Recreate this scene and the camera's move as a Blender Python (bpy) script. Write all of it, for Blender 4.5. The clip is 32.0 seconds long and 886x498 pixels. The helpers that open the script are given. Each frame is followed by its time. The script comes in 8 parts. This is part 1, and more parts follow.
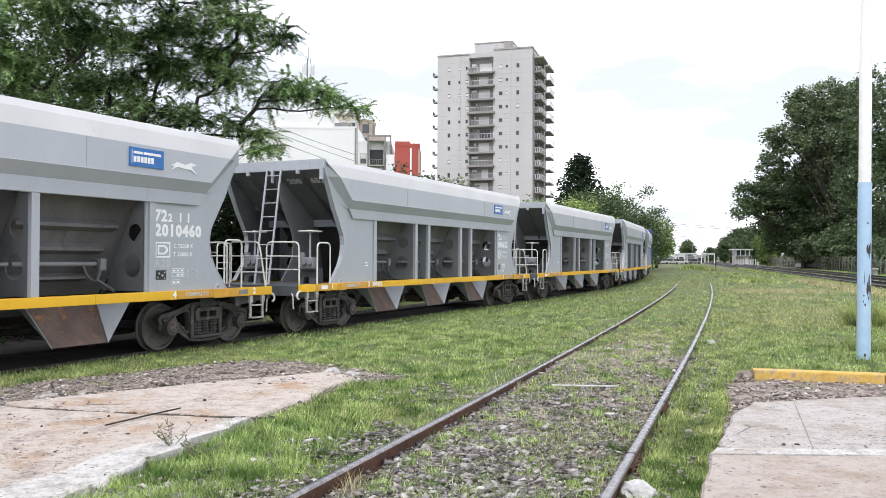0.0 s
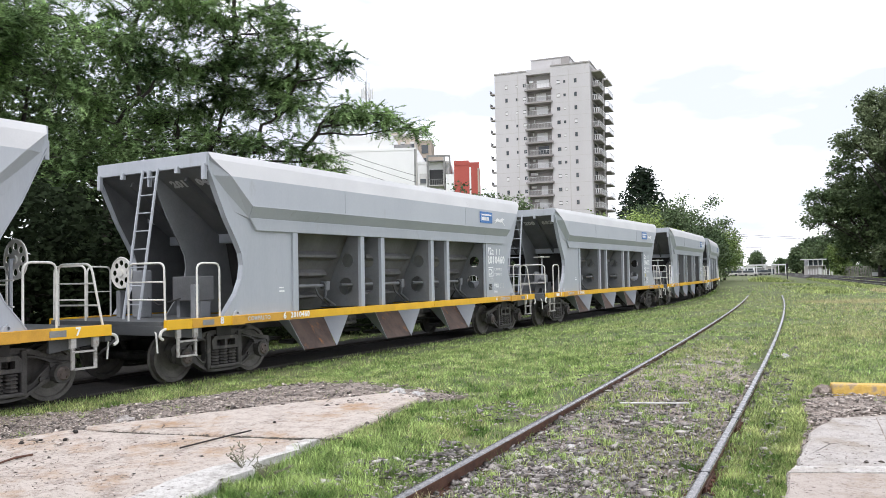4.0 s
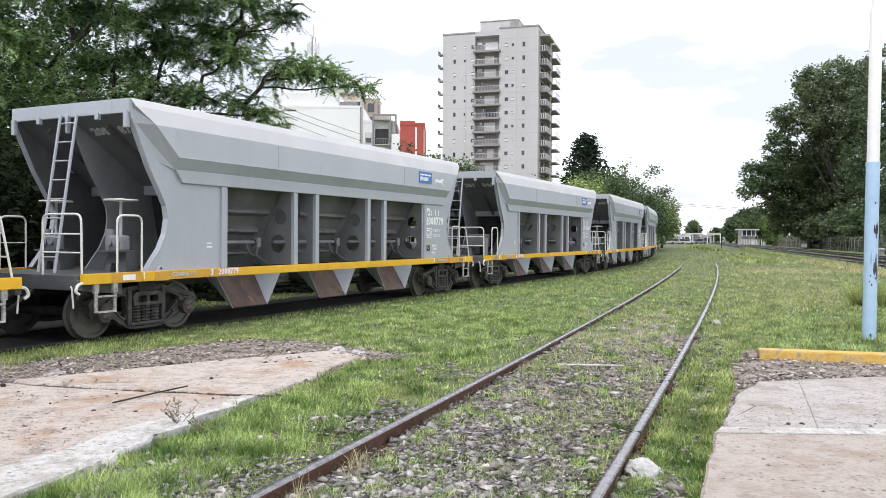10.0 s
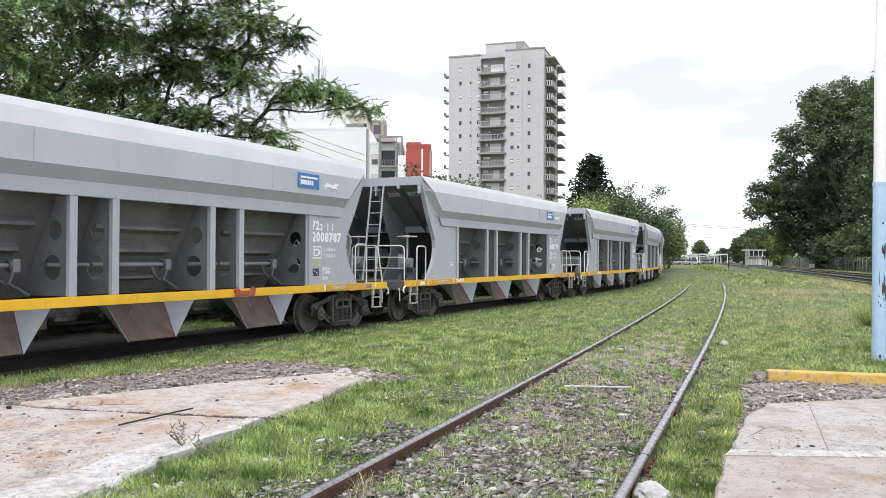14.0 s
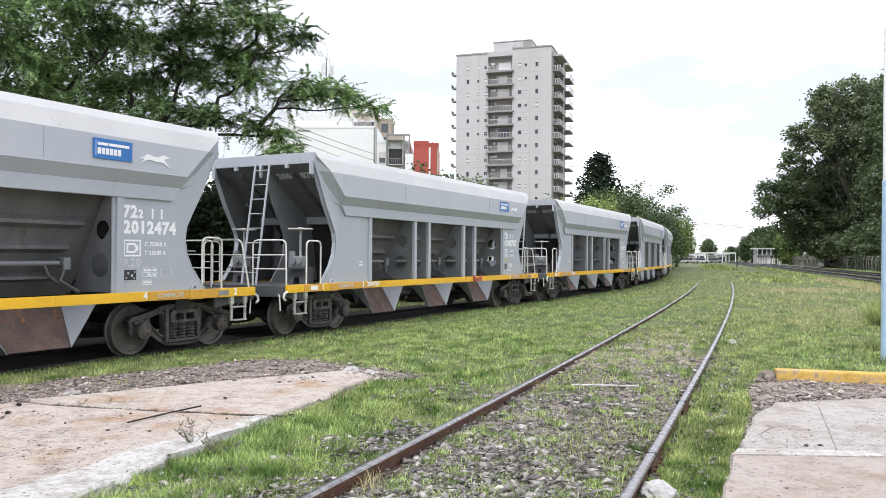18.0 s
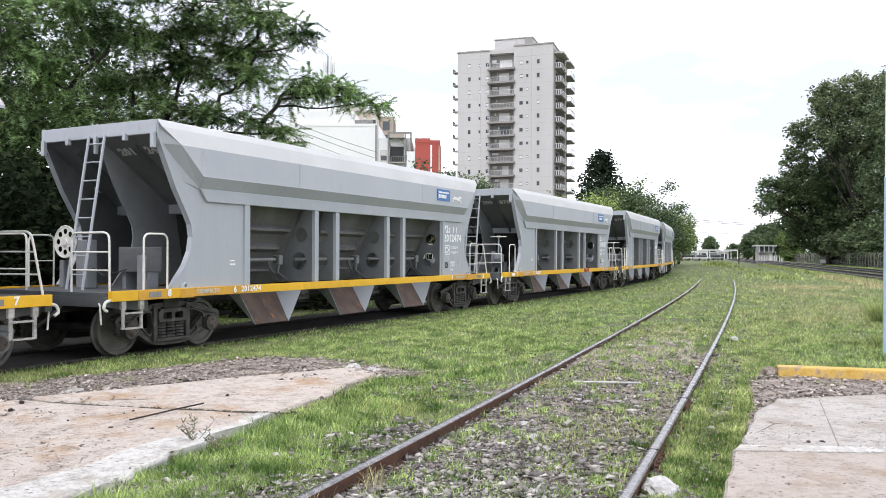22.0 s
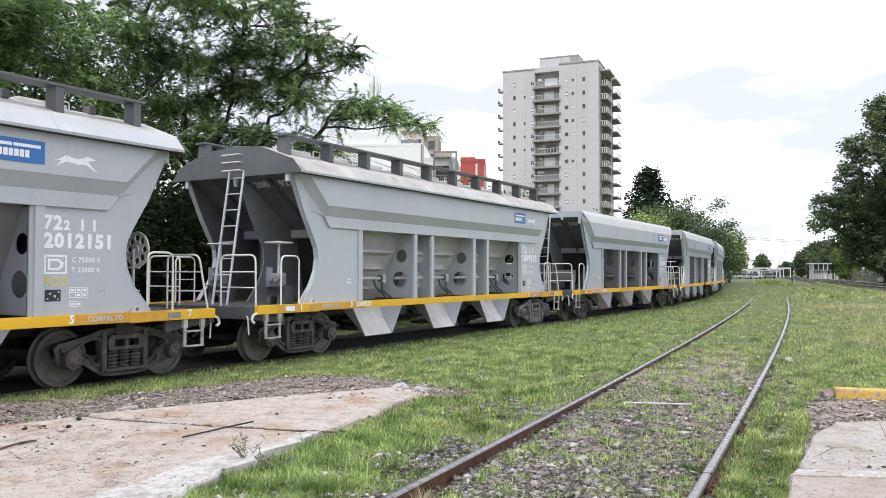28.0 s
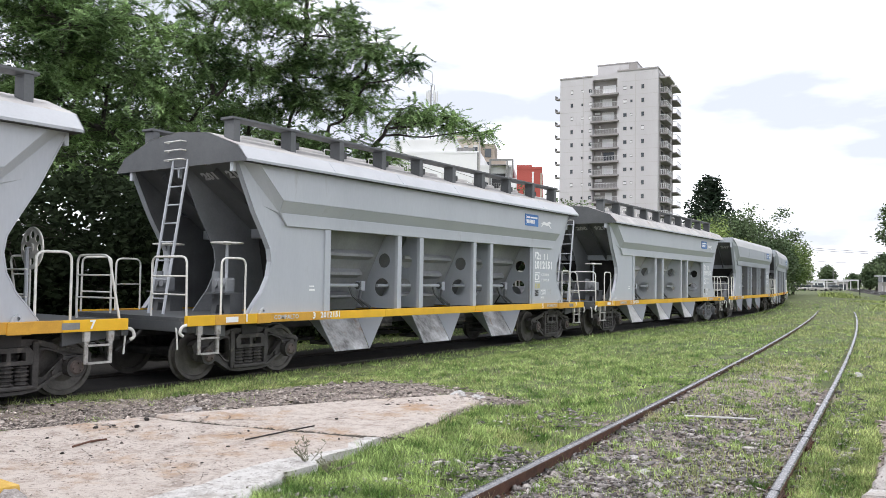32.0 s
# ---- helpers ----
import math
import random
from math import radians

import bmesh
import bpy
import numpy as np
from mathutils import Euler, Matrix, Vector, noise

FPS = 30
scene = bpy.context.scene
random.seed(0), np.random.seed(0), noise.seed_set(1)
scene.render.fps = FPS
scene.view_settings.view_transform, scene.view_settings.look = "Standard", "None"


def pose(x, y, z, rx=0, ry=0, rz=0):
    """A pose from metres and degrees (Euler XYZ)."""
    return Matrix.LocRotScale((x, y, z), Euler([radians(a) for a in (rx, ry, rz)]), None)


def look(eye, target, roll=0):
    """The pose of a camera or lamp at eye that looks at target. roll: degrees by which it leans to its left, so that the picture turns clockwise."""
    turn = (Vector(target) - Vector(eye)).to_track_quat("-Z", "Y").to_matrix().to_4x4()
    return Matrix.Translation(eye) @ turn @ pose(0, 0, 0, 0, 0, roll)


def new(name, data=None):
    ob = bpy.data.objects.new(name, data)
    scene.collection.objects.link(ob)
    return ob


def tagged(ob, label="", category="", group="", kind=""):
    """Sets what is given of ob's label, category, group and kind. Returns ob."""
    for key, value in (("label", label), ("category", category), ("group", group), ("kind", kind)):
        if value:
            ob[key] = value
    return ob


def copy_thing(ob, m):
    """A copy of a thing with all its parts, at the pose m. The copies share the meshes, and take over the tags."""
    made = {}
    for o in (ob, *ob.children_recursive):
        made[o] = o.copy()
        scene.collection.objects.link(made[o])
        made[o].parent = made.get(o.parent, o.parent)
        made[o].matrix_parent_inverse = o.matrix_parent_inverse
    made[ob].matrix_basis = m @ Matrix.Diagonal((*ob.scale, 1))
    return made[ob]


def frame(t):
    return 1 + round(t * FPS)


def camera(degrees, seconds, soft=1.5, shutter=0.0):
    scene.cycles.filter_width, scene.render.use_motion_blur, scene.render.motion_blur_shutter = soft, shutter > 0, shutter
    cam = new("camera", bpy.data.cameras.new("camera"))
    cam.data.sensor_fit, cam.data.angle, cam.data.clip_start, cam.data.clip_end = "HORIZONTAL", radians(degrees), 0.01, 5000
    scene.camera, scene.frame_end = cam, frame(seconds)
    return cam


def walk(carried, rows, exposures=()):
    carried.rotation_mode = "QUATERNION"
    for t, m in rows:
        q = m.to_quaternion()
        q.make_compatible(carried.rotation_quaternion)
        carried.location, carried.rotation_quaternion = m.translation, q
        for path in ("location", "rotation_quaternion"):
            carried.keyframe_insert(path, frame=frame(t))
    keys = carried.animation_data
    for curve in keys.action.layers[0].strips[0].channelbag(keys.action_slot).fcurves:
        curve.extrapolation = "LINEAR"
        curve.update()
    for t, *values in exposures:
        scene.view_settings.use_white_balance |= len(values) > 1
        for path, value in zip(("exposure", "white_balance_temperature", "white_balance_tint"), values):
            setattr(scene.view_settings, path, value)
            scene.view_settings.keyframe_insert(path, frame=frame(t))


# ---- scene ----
cam = camera(57.8, 32.0, soft=0.55)
walk(cam, [(t, pose(x, y, z, a, b, g)) for t, x, y, z, a, b, g in (
    (0.0, 0.006, -0.005, 1.424, 90.564, -0.308, -0.588), (0.5, 0.007, 0.003, 1.425, 90.63, -0.274, -0.659), (1.0, 0.009, 0.004, 1.423, 90.731, -0.098, -0.46), (1.5, 0.008, -0.003, 1.426, 90.8, 0.121, 0.227),
    (2.0, -0.003, 0.0, 1.427, 91.1, 0.383, 2.446), (2.5, 0.005, -0.001, 1.428, 91.345, 0.727, 3.301), (3.0, 0.002, -0.012, 1.435, 91.518, 0.905, 3.714), (3.5, 0.0, -0.02, 1.432, 91.798, 1.086, 3.886),
    (5.5, 0.012, -0.014, 1.432, 92.004, 1.225, 3.558), (6.0, 0.009, -0.007, 1.434, 91.999, 1.081, 2.858), (6.5, 0.014, -0.014, 1.431, 91.65, 0.516, 0.566), (7.0, 0.018, -0.003, 1.427, 90.808, -0.079, -0.135),
    (7.5, 0.015, -0.003, 1.421, 89.906, -0.216, -0.344), (8.0, 0.019, 0.014, 1.418, 89.638, -0.289, -0.405), (8.5, 0.014, 0.004, 1.422, 89.481, -0.356, -0.408), (9.0, 0.011, 0.005, 1.418, 89.413, -0.305, -0.483),
    (9.5, 0.009, 0.003, 1.418, 89.233, -0.405, -0.234), (10.0, 0.002, 0.0, 1.419, 89.114, -0.388, -0.217), (10.5, 0.005, 0.004, 1.416, 89.204, -0.419, -0.175), (11.0, -0.001, -0.0, 1.419, 89.233, -0.4, -0.286),
    (11.5, 0.004, 0.005, 1.417, 89.233, -0.463, -0.06), (12.0, 0.005, 0.005, 1.417, 89.293, -0.454, 0.005), (12.5, 0.002, -0.001, 1.42, 89.642, -0.49, -0.064), (13.0, -0.0, -0.0, 1.42, 90.562, -0.45, -0.004),
    (13.5, -0.003, -0.001, 1.42, 90.622, -0.439, 0.033), (14.0, 0.004, 0.005, 1.422, 90.606, -0.272, 0.229), (14.5, -0.001, -0.002, 1.423, 90.664, -0.259, 0.163), (16.5, 0.009, -0.004, 1.42, 90.468, -0.035, 0.682),
    (17.0, 0.003, -0.003, 1.42, 90.362, -0.099, 0.689), (17.5, 0.006, 0.003, 1.42, 90.439, -0.179, 0.703), (18.0, 0.004, -0.002, 1.422, 90.492, -0.32, 0.752), (18.5, -0.001, -0.015, 1.423, 90.539, -0.375, 0.695),
    (19.0, -0.002, -0.012, 1.421, 90.449, -0.269, 0.869), (19.5, -0.002, 0.001, 1.419, 90.399, -0.318, 1.039), (20.0, 0.004, -0.003, 1.419, 90.322, -0.363, 1.114), (20.5, -0.002, -0.006, 1.419, 90.32, -0.357, 1.053),
    (21.0, -0.002, -0.007, 1.418, 90.207, -0.325, 0.991), (21.5, -0.004, -0.011, 1.419, 90.221, -0.277, 0.901), (22.0, 0.004, -0.005, 1.416, 90.328, -0.206, 0.877), (22.5, -0.001, -0.012, 1.419, 90.277, -0.35, 0.94),
    (23.0, 0.003, -0.009, 1.416, 90.29, -0.291, 1.103), (23.5, 0.001, -0.004, 1.418, 90.383, -0.281, 1.338), (24.0, -0.002, -0.012, 1.418, 90.47, -0.321, 1.365), (24.5, -0.006, -0.002, 1.417, 90.377, -0.404, 1.451),
    (26.5, -0.001, -0.005, 1.416, 90.712, -0.587, 1.725), (27.0, -0.005, -0.006, 1.42, 91.395, -0.176, 2.159), (27.5, -0.01, -0.02, 1.42, 91.56, -0.044, 3.148), (28.0, -0.012, -0.016, 1.425, 91.647, -0.113, 4.122),
    (28.5, -0.032, -0.033, 1.423, 91.531, -0.727, 5.415), (29.0, -0.042, -0.035, 1.422, 91.096, -1.057, 6.703), (29.5, -0.052, -0.022, 1.422, 91.092, -1.183, 7.388), (30.0, -0.062, -0.032, 1.425, 91.273, -1.166, 7.812),
    (30.5, -0.066, -0.039, 1.425, 91.611, -1.09, 8.162), (31.0, -0.062, -0.044, 1.431, 91.841, -0.948, 8.308), (31.5, -0.051, -0.033, 1.426, 92.074, -0.753, 8.277), (32.0, -0.06, -0.033, 1.43, 92.159, -0.799, 8.035),
)], exposures=tuple((t, stops, 6200, 12.5) for t, stops in ((0.0, 0.86), (12.0, 0.83), (18.0, 0.88), (24.0, 0.90), (28.0, 0.80), (30.0, 0.74), (32.0, 0.75))))

# ---- light: bright overcast sky with a wide soft sun ----
SUN_ELEV, SUN_AZ = 58.0, 200.0
world = bpy.data.worlds.new("overcast_sky")
scene.world = world
world.use_nodes = True
wn, wl = world.node_tree.nodes, world.node_tree.links
wn.clear()
sky = wn.new("ShaderNodeTexSky")
sky.sky_type = "NISHITA"
sky.sun_disc = False
sky.sun_elevation, sky.sun_rotation = radians(SUN_ELEV), radians(SUN_AZ)
sky_bg = wn.new("ShaderNodeBackground")
sky_bg.inputs["Strength"].default_value = 0.09
wl.new(sky.outputs[0], sky_bg.inputs["Color"])
coord = wn.new("ShaderNodeTexCoord")
stretch = wn.new("ShaderNodeMapping")
stretch.inputs["Scale"].default_value = (1.6, 1.6, 5.5)
stretch.inputs["Location"].default_value = (0.7, 0.2, 0.4)
wl.new(coord.outputs["Generated"], stretch.inputs["Vector"])
cloud = wn.new("ShaderNodeTexNoise")
cloud.inputs["Scale"].default_value, cloud.inputs["Detail"].default_value = 1.7, 6.0
wl.new(stretch.outputs[0], cloud.inputs["Vector"])
ramp = wn.new("ShaderNodeValToRGB")
ramp.color_ramp.elements[0].position, ramp.color_ramp.elements[0].color = 0.42, (0.47, 0.487, 0.52, 1)
ramp.color_ramp.elements[1].position, ramp.color_ramp.elements[1].color = 0.58, (0.95, 0.945, 0.945, 1)
wl.new(cloud.outputs["Fac"], ramp.inputs["Fac"])
cloud_bg = wn.new("ShaderNodeBackground")
cloud_bg.inputs["Strength"].default_value = 1.14
wl.new(ramp.outputs[0], cloud_bg.inputs["Color"])
both = wn.new("ShaderNodeMixShader")
both.inputs[0].default_value = 0.93
wl.new(sky_bg.outputs[0], both.inputs[1])
wl.new(cloud_bg.outputs[0], both.inputs[2])
sky_out = wn.new("ShaderNodeOutputWorld")
wl.new(both.outputs[0], sky_out.inputs["Surface"])

sun = new("sun", bpy.data.lights.new("sun", "SUN"))
sun.data.energy, sun.data.angle, sun.data.color = 1.15, radians(16), (1.0, 0.96, 0.9)
sun_dir = Vector((math.sin(radians(SUN_AZ)) * math.cos(radians(SUN_ELEV)), math.cos(radians(SUN_AZ)) * math.cos(radians(SUN_ELEV)), math.sin(radians(SUN_ELEV))))
sun.matrix_world = look(sun_dir * 100, (0, 0, 0))


# ---- materials ----
def material(name, low, high, scale=6.0, rough=0.6, metal=0.0, bump=0.15, fine=60.0, stain=None, stain_scale=1.2, stain_at=0.58, per_object=0.0, per_island=0.0, spec=0.5, coord_kind="Object", streak=1.0):
    """A surface of two tones mixed by noise at two scales, with fine relief and, if wanted, stains of a third tone."""
    m = bpy.data.materials.new(name)
    m.use_nodes = True
    n, l = m.node_tree.nodes, m.node_tree.links
    b = n["Principled BSDF"]
    b.inputs["Metallic"].default_value = metal
    b.inputs["Specular IOR Level"].default_value = spec
    tc = n.new("ShaderNodeTexCoord")
    mp = n.new("ShaderNodeMapping")
    mp.inputs["Scale"].default_value = (1, 1, streak)
    l.new(tc.outputs[coord_kind], mp.inputs["Vector"])
    big = n.new("ShaderNodeTexNoise")
    big.inputs["Scale"].default_value, big.inputs["Detail"].default_value, big.inputs["Roughness"].default_value = scale, 5.0, 0.6
    l.new(mp.outputs[0], big.inputs["Vector"])
    small = n.new("ShaderNodeTexNoise")
    small.inputs["Scale"].default_value, small.inputs["Detail"].default_value = fine, 3.0
    l.new(mp.outputs[0], small.inputs["Vector"])
    add = n.new("ShaderNodeMath")
    add.operation = "MULTIPLY_ADD"
    add.inputs[1].default_value, add.inputs[2].default_value = 0.35, -0.17
    l.new(small.outputs["Fac"], add.inputs[0])
    tot = n.new("ShaderNodeMath")
    tot.operation = "ADD"
    l.new(big.outputs["Fac"], tot.inputs[0])
    l.new(add.outputs[0], tot.inputs[1])
    cr = n.new("ShaderNodeValToRGB")
    cr.color_ramp.elements[0].position, cr.color_ramp.elements[0].color = 0.32, (*low, 1)
    cr.color_ramp.elements[1].position, cr.color_ramp.elements[1].color = 0.68, (*high, 1)
    l.new(tot.outputs[0], cr.inputs["Fac"])
    colour = cr.outputs[0]
    if stain:
        sn = n.new("ShaderNodeTexNoise")
        sn.inputs["Scale"].default_value, sn.inputs["Detail"].default_value, sn.inputs["Roughness"].default_value = stain_scale, 6.0, 0.7
        l.new(mp.outputs[0], sn.inputs["Vector"])
        sr = n.new("ShaderNodeMapRange")
        sr.inputs["From Min"].default_value, sr.inputs["From Max"].default_value = stain_at, stain_at + 0.12
        l.new(sn.outputs["Fac"], sr.inputs["Value"])
        mx = n.new("ShaderNodeMix")
        mx.data_type = "RGBA"
        mx.inputs["B"].default_value = (*stain, 1)
        l.new(sr.outputs[0], mx.inputs["Factor"])
        l.new(colour, mx.inputs["A"])
        colour = mx.outputs["Result"]
    if per_object or per_island:
        if per_object:
            rnd = n.new("ShaderNodeObjectInfo").outputs["Random"]
        else:
            rnd = n.new("ShaderNodeNewGeometry").outputs["Random Per Island"]
        amount = per_object or per_island
        mr = n.new("ShaderNodeMapRange")
        mr.inputs["To Min"].default_value, mr.inputs["To Max"].default_value = 1 - amount, 1 + amount
        l.new(rnd, mr.inputs["Value"])
        hs = n.new("ShaderNodeHueSaturation")
        l.new(mr.outputs[0], hs.inputs["Value"])
        l.new(colour, hs.inputs["Color"])
        colour = hs.outputs[0]
    l.new(colour, b.inputs["Base Color"])
    rr = n.new("ShaderNodeMapRange")
    rr.inputs["To Min"].default_value, rr.inputs["To Max"].default_value = max(0.02, rough - 0.12), min(1.0, rough + 0.12)
    l.new(big.outputs["Fac"], rr.inputs["Value"])
    l.new(rr.outputs[0], b.inputs["Roughness"])
    if bump:
        bp = n.new("ShaderNodeBump")
        bp.inputs["Strength"].default_value, bp.inputs["Distance"].default_value = bump, 0.01
        l.new(small.outputs["Fac"], bp.inputs["Height"])
        l.new(bp.outputs[0], b.inputs["Normal"])
    return m


def leaf_material(name, low, high, scale=0.35, island=0.35, spec=0.25):
    m = material(name, low, high, scale=scale, rough=0.6, bump=0.0, fine=3.0, per_island=island, spec=spec)
    n, l = m.node_tree.nodes, m.node_tree.links
    b = n["Principled BSDF"]
    tr = n.new("ShaderNodeBsdfTranslucent")
    l.new(b.inputs["Base Color"].links[0].from_socket, tr.inputs["Color"])
    mix = n.new("ShaderNodeMixShader")
    mix.inputs[0].default_value = 0.3
    l.new(b.outputs[0], mix.inputs[1])
    l.new(tr.outputs[0], mix.inputs[2])
    l.new(mix.outputs[0], n["Material Output"].inputs["Surface"])
    return m


def glass_material(name, tint=(0.05, 0.06, 0.07)):
    m = bpy.data.materials.new(name)
    m.use_nodes = True
    b = m.node_tree.nodes["Principled BSDF"]
    b.inputs["Base Color"].default_value = (*tint, 1)
    b.inputs["Roughness"].default_value, b.inputs["Specular IOR Level"].default_value = 0.08, 0.6
    return m


SCRAPED_DARK = material("scraped_grey_sheet_with_rust", (0.17, 0.165, 0.16), (0.66, 0.66, 0.67), 2.2, 0.45, 0.2, 0.12, 18, stain=(0.27, 0.16, 0.09), stain_scale=1.9, stain_at=0.57, streak=0.55)
EAVE_PAINT = material("dusty_bluish_eave_paint", (0.43, 0.44, 0.46), (0.51, 0.52, 0.54), 1.2, 0.5, 0, 0.06, 40, stain=(0.60, 0.59, 0.58), stain_scale=1.4, stain_at=0.62)
GREY_PAINT = material("pale_grey_paint", (0.365, 0.39, 0.43), (0.425, 0.45, 0.49), 0.9, 0.42, 0, 0.05, 40, stain=(0.305, 0.312, 0.325), stain_scale=1.8, stain_at=0.60, streak=0.22)
PANEL_PAINT = material("pale_blue_grey_panel_paint", (0.405, 0.43, 0.475), (0.465, 0.49, 0.53), 0.7, 0.4, 0, 0.04, 40, stain=(0.36, 0.37, 0.39), stain_scale=1.2, stain_at=0.64, streak=0.4)
# Bay shade darkens this hopper grey, besides the dirt streaks.
HOPPER = material("dusty_shaded_hopper_sheet", (0.105, 0.105, 0.108), (0.18, 0.18, 0.186), 1.6, 0.6, 0, 0.1, 35, stain=(0.10, 0.088, 0.08), stain_scale=2.2, stain_at=0.58, streak=0.4)
HOPPER_PALE = material("pale_clean_hopper_sheet", (0.42, 0.42, 0.425), (0.52, 0.52, 0.525), 1.6, 0.55, 0, 0.1, 35, stain=(0.30, 0.27, 0.24), stain_scale=2.2, stain_at=0.64, streak=0.4)
HOPPER_CLEAN = material("clean_grey_hopper_sheet", (0.215, 0.223, 0.235), (0.305, 0.315, 0.33), 1.6, 0.55, 0, 0.1, 35, stain=(0.18, 0.17, 0.165), stain_scale=2.2, stain_at=0.62, streak=0.4)
SIGN_RED = material("red_oxide_bracket", (0.30, 0.06, 0.04), (0.46, 0.10, 0.06), 6, 0.6, 0, 0.1, 50)
# Brightness of the sky-facing slope is put into this lighter grey.
LIGHT_TOP = material("skylit_light_grey_roof_paint", (0.51, 0.51, 0.52), (0.59, 0.59, 0.595), 0.8, 0.5, 0, 0.05, 50, stain=(0.40, 0.39, 0.38), stain_scale=2.0, stain_at=0.64)
DUSTY_ROOF = material("grain_dusted_roof_sheet", (0.36, 0.35, 0.345), (0.56, 0.54, 0.52), 1.6, 0.7, 0, 0.1, 40, stain=(0.30, 0.24, 0.19), stain_scale=2.6, stain_at=0.58)
DARK_GREY = material("dark_grey_paint", (0.075, 0.08, 0.085), (0.12, 0.125, 0.13), 1.5, 0.55, 0, 0.08, 40)
# Shade inside the wagon ends is put into this grey.
END_SHEET = material("shaded_end_sheet", (0.115, 0.12, 0.125), (0.175, 0.18, 0.185), 1.5, 0.6, 0, 0.08, 40, stain=(0.12, 0.11, 0.10), stain_scale=2.0, stain_at=0.6)
HATCH_GREY = material("mid_pale_grey_paint", (0.42, 0.443, 0.48), (0.48, 0.503, 0.54), 0.9, 0.42, 0, 0.05, 40, stain=(0.355, 0.36, 0.37), stain_scale=1.8, stain_at=0.60, streak=0.22)
PALE_GREY = material("clean_pale_grey_paint", (0.45, 0.475, 0.515), (0.51, 0.535, 0.57), 0.9, 0.42, 0, 0.05, 40, stain=(0.38, 0.385, 0.395), stain_scale=1.5, stain_at=0.64, streak=0.35)
# Deeper end shade as a dark grey; also the gear chest's paint.
END_DARK = material("end_shade_and_chest_grey", (0.085, 0.088, 0.093), (0.145, 0.15, 0.155), 1.5, 0.6, 0, 0.08, 40)
YELLOW_BRIGHT = material("bright_yellow_paint", (0.74, 0.42, 0.01), (0.84, 0.49, 0.015), 3.0, 0.45, 0, 0.05, 50, stain=(0.55, 0.33, 0.05), stain_scale=4, stain_at=0.66, per_object=0.06)
YELLOW_DULL = material("worn_orange_yellow_paint", (0.55, 0.29, 0.03), (0.70, 0.38, 0.04), 4.0, 0.55, 0, 0.08, 50, stain=(0.35, 0.2, 0.07), stain_scale=5, stain_at=0.64)
STEP_PAINT = material("chipped_grey_white_step_paint", (0.27, 0.26, 0.245), (0.50, 0.49, 0.465), 9, 0.6, 0, 0.1, 60, stain=(0.16, 0.12, 0.09), stain_scale=7, stain_at=0.56)
WHITE_PAINT = material("white_rail_paint", (0.62, 0.62, 0.58), (0.75, 0.74, 0.70), 8, 0.45, 0, 0.05, 70, stain=(0.4, 0.33, 0.25), stain_scale=9, stain_at=0.68)
LETTER = material("white_lettering", (0.82, 0.83, 0.84), (0.9, 0.9, 0.9), 9, 0.5, 0, 0.0, 60)
LETTER_FADED = material("faded_white_lettering", (0.46, 0.47, 0.48), (0.62, 0.62, 0.62), 12, 0.6, 0, 0.0, 60)
YELLOW_FADED = material("faded_yellow_lettering", (0.55, 0.50, 0.16), (0.66, 0.60, 0.24), 12, 0.6, 0, 0.0, 60)
PLATE_BLUE = material("blue_sign_enamel", (0.012, 0.13, 0.42), (0.02, 0.17, 0.5), 5, 0.35, 0, 0.0, 60)
BLACK_PAINT = material("black_paint", (0.015, 0.016, 0.018), (0.03, 0.03, 0.032), 8, 0.5, 0, 0.03, 60)
RUST = material("rusted_steel_sheet", (0.075, 0.052, 0.045), (0.165, 0.115, 0.095), 3.0, 0.7, 0.1, 0.2, 40, stain=(0.33, 0.15, 0.06), stain_scale=5.0, stain_at=0.57, streak=0.16)
SCRAPED = material("scraped_grey_sheet", (0.55, 0.54, 0.53), (0.80, 0.80, 0.80), 1.7, 0.5, 0.05, 0.12, 18, stain=(0.09, 0.075, 0.065), stain_scale=1.9, stain_at=0.60, streak=0.55)
CAST_STEEL = material("dusty_cast_steel", (0.030, 0.028, 0.027), (0.085, 0.08, 0.076), 4, 0.65, 0.2, 0.35, 45, stain=(0.125, 0.115, 0.10), stain_scale=6, stain_at=0.56)
PALE_CAST = material("pale_dusted_cast_steel", (0.085, 0.088, 0.094), (0.27, 0.278, 0.295), 4, 0.6, 0.1, 0.35, 45, stain=(0.06, 0.055, 0.05), stain_scale=5, stain_at=0.56)
CAP_RUST = material("rusty_bearing_cap", (0.06, 0.05, 0.045), (0.135, 0.108, 0.098), 8, 0.75, 0.1, 0.3, 50)
WHEEL_STEEL = material("dusty_wheel_steel", (0.075, 0.07, 0.066), (0.15, 0.14, 0.13), 4, 0.6, 0.3, 0.12, 50)
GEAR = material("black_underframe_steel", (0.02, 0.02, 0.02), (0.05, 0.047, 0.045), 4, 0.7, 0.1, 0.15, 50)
RAIL_RUST = material("rusty_rail_web", (0.07, 0.032, 0.022), (0.15, 0.075, 0.05), 9, 0.8, 0.2, 0.3, 70)
RAIL_TOP = material("worn_rail_head", (0.14, 0.135, 0.14), (0.32, 0.31, 0.315), 14, 0.25, 0.85, 0.06, 80, stain=(0.09, 0.06, 0.05), stain_scale=5, stain_at=0.60)
# Black for dark iron and stones, and for train shade painted on rails.
RAIL_BLACK = material("shade_and_iron_black", (0.014, 0.012, 0.011), (0.04, 0.033, 0.028), 9, 0.75, 0.1, 0.2, 70)
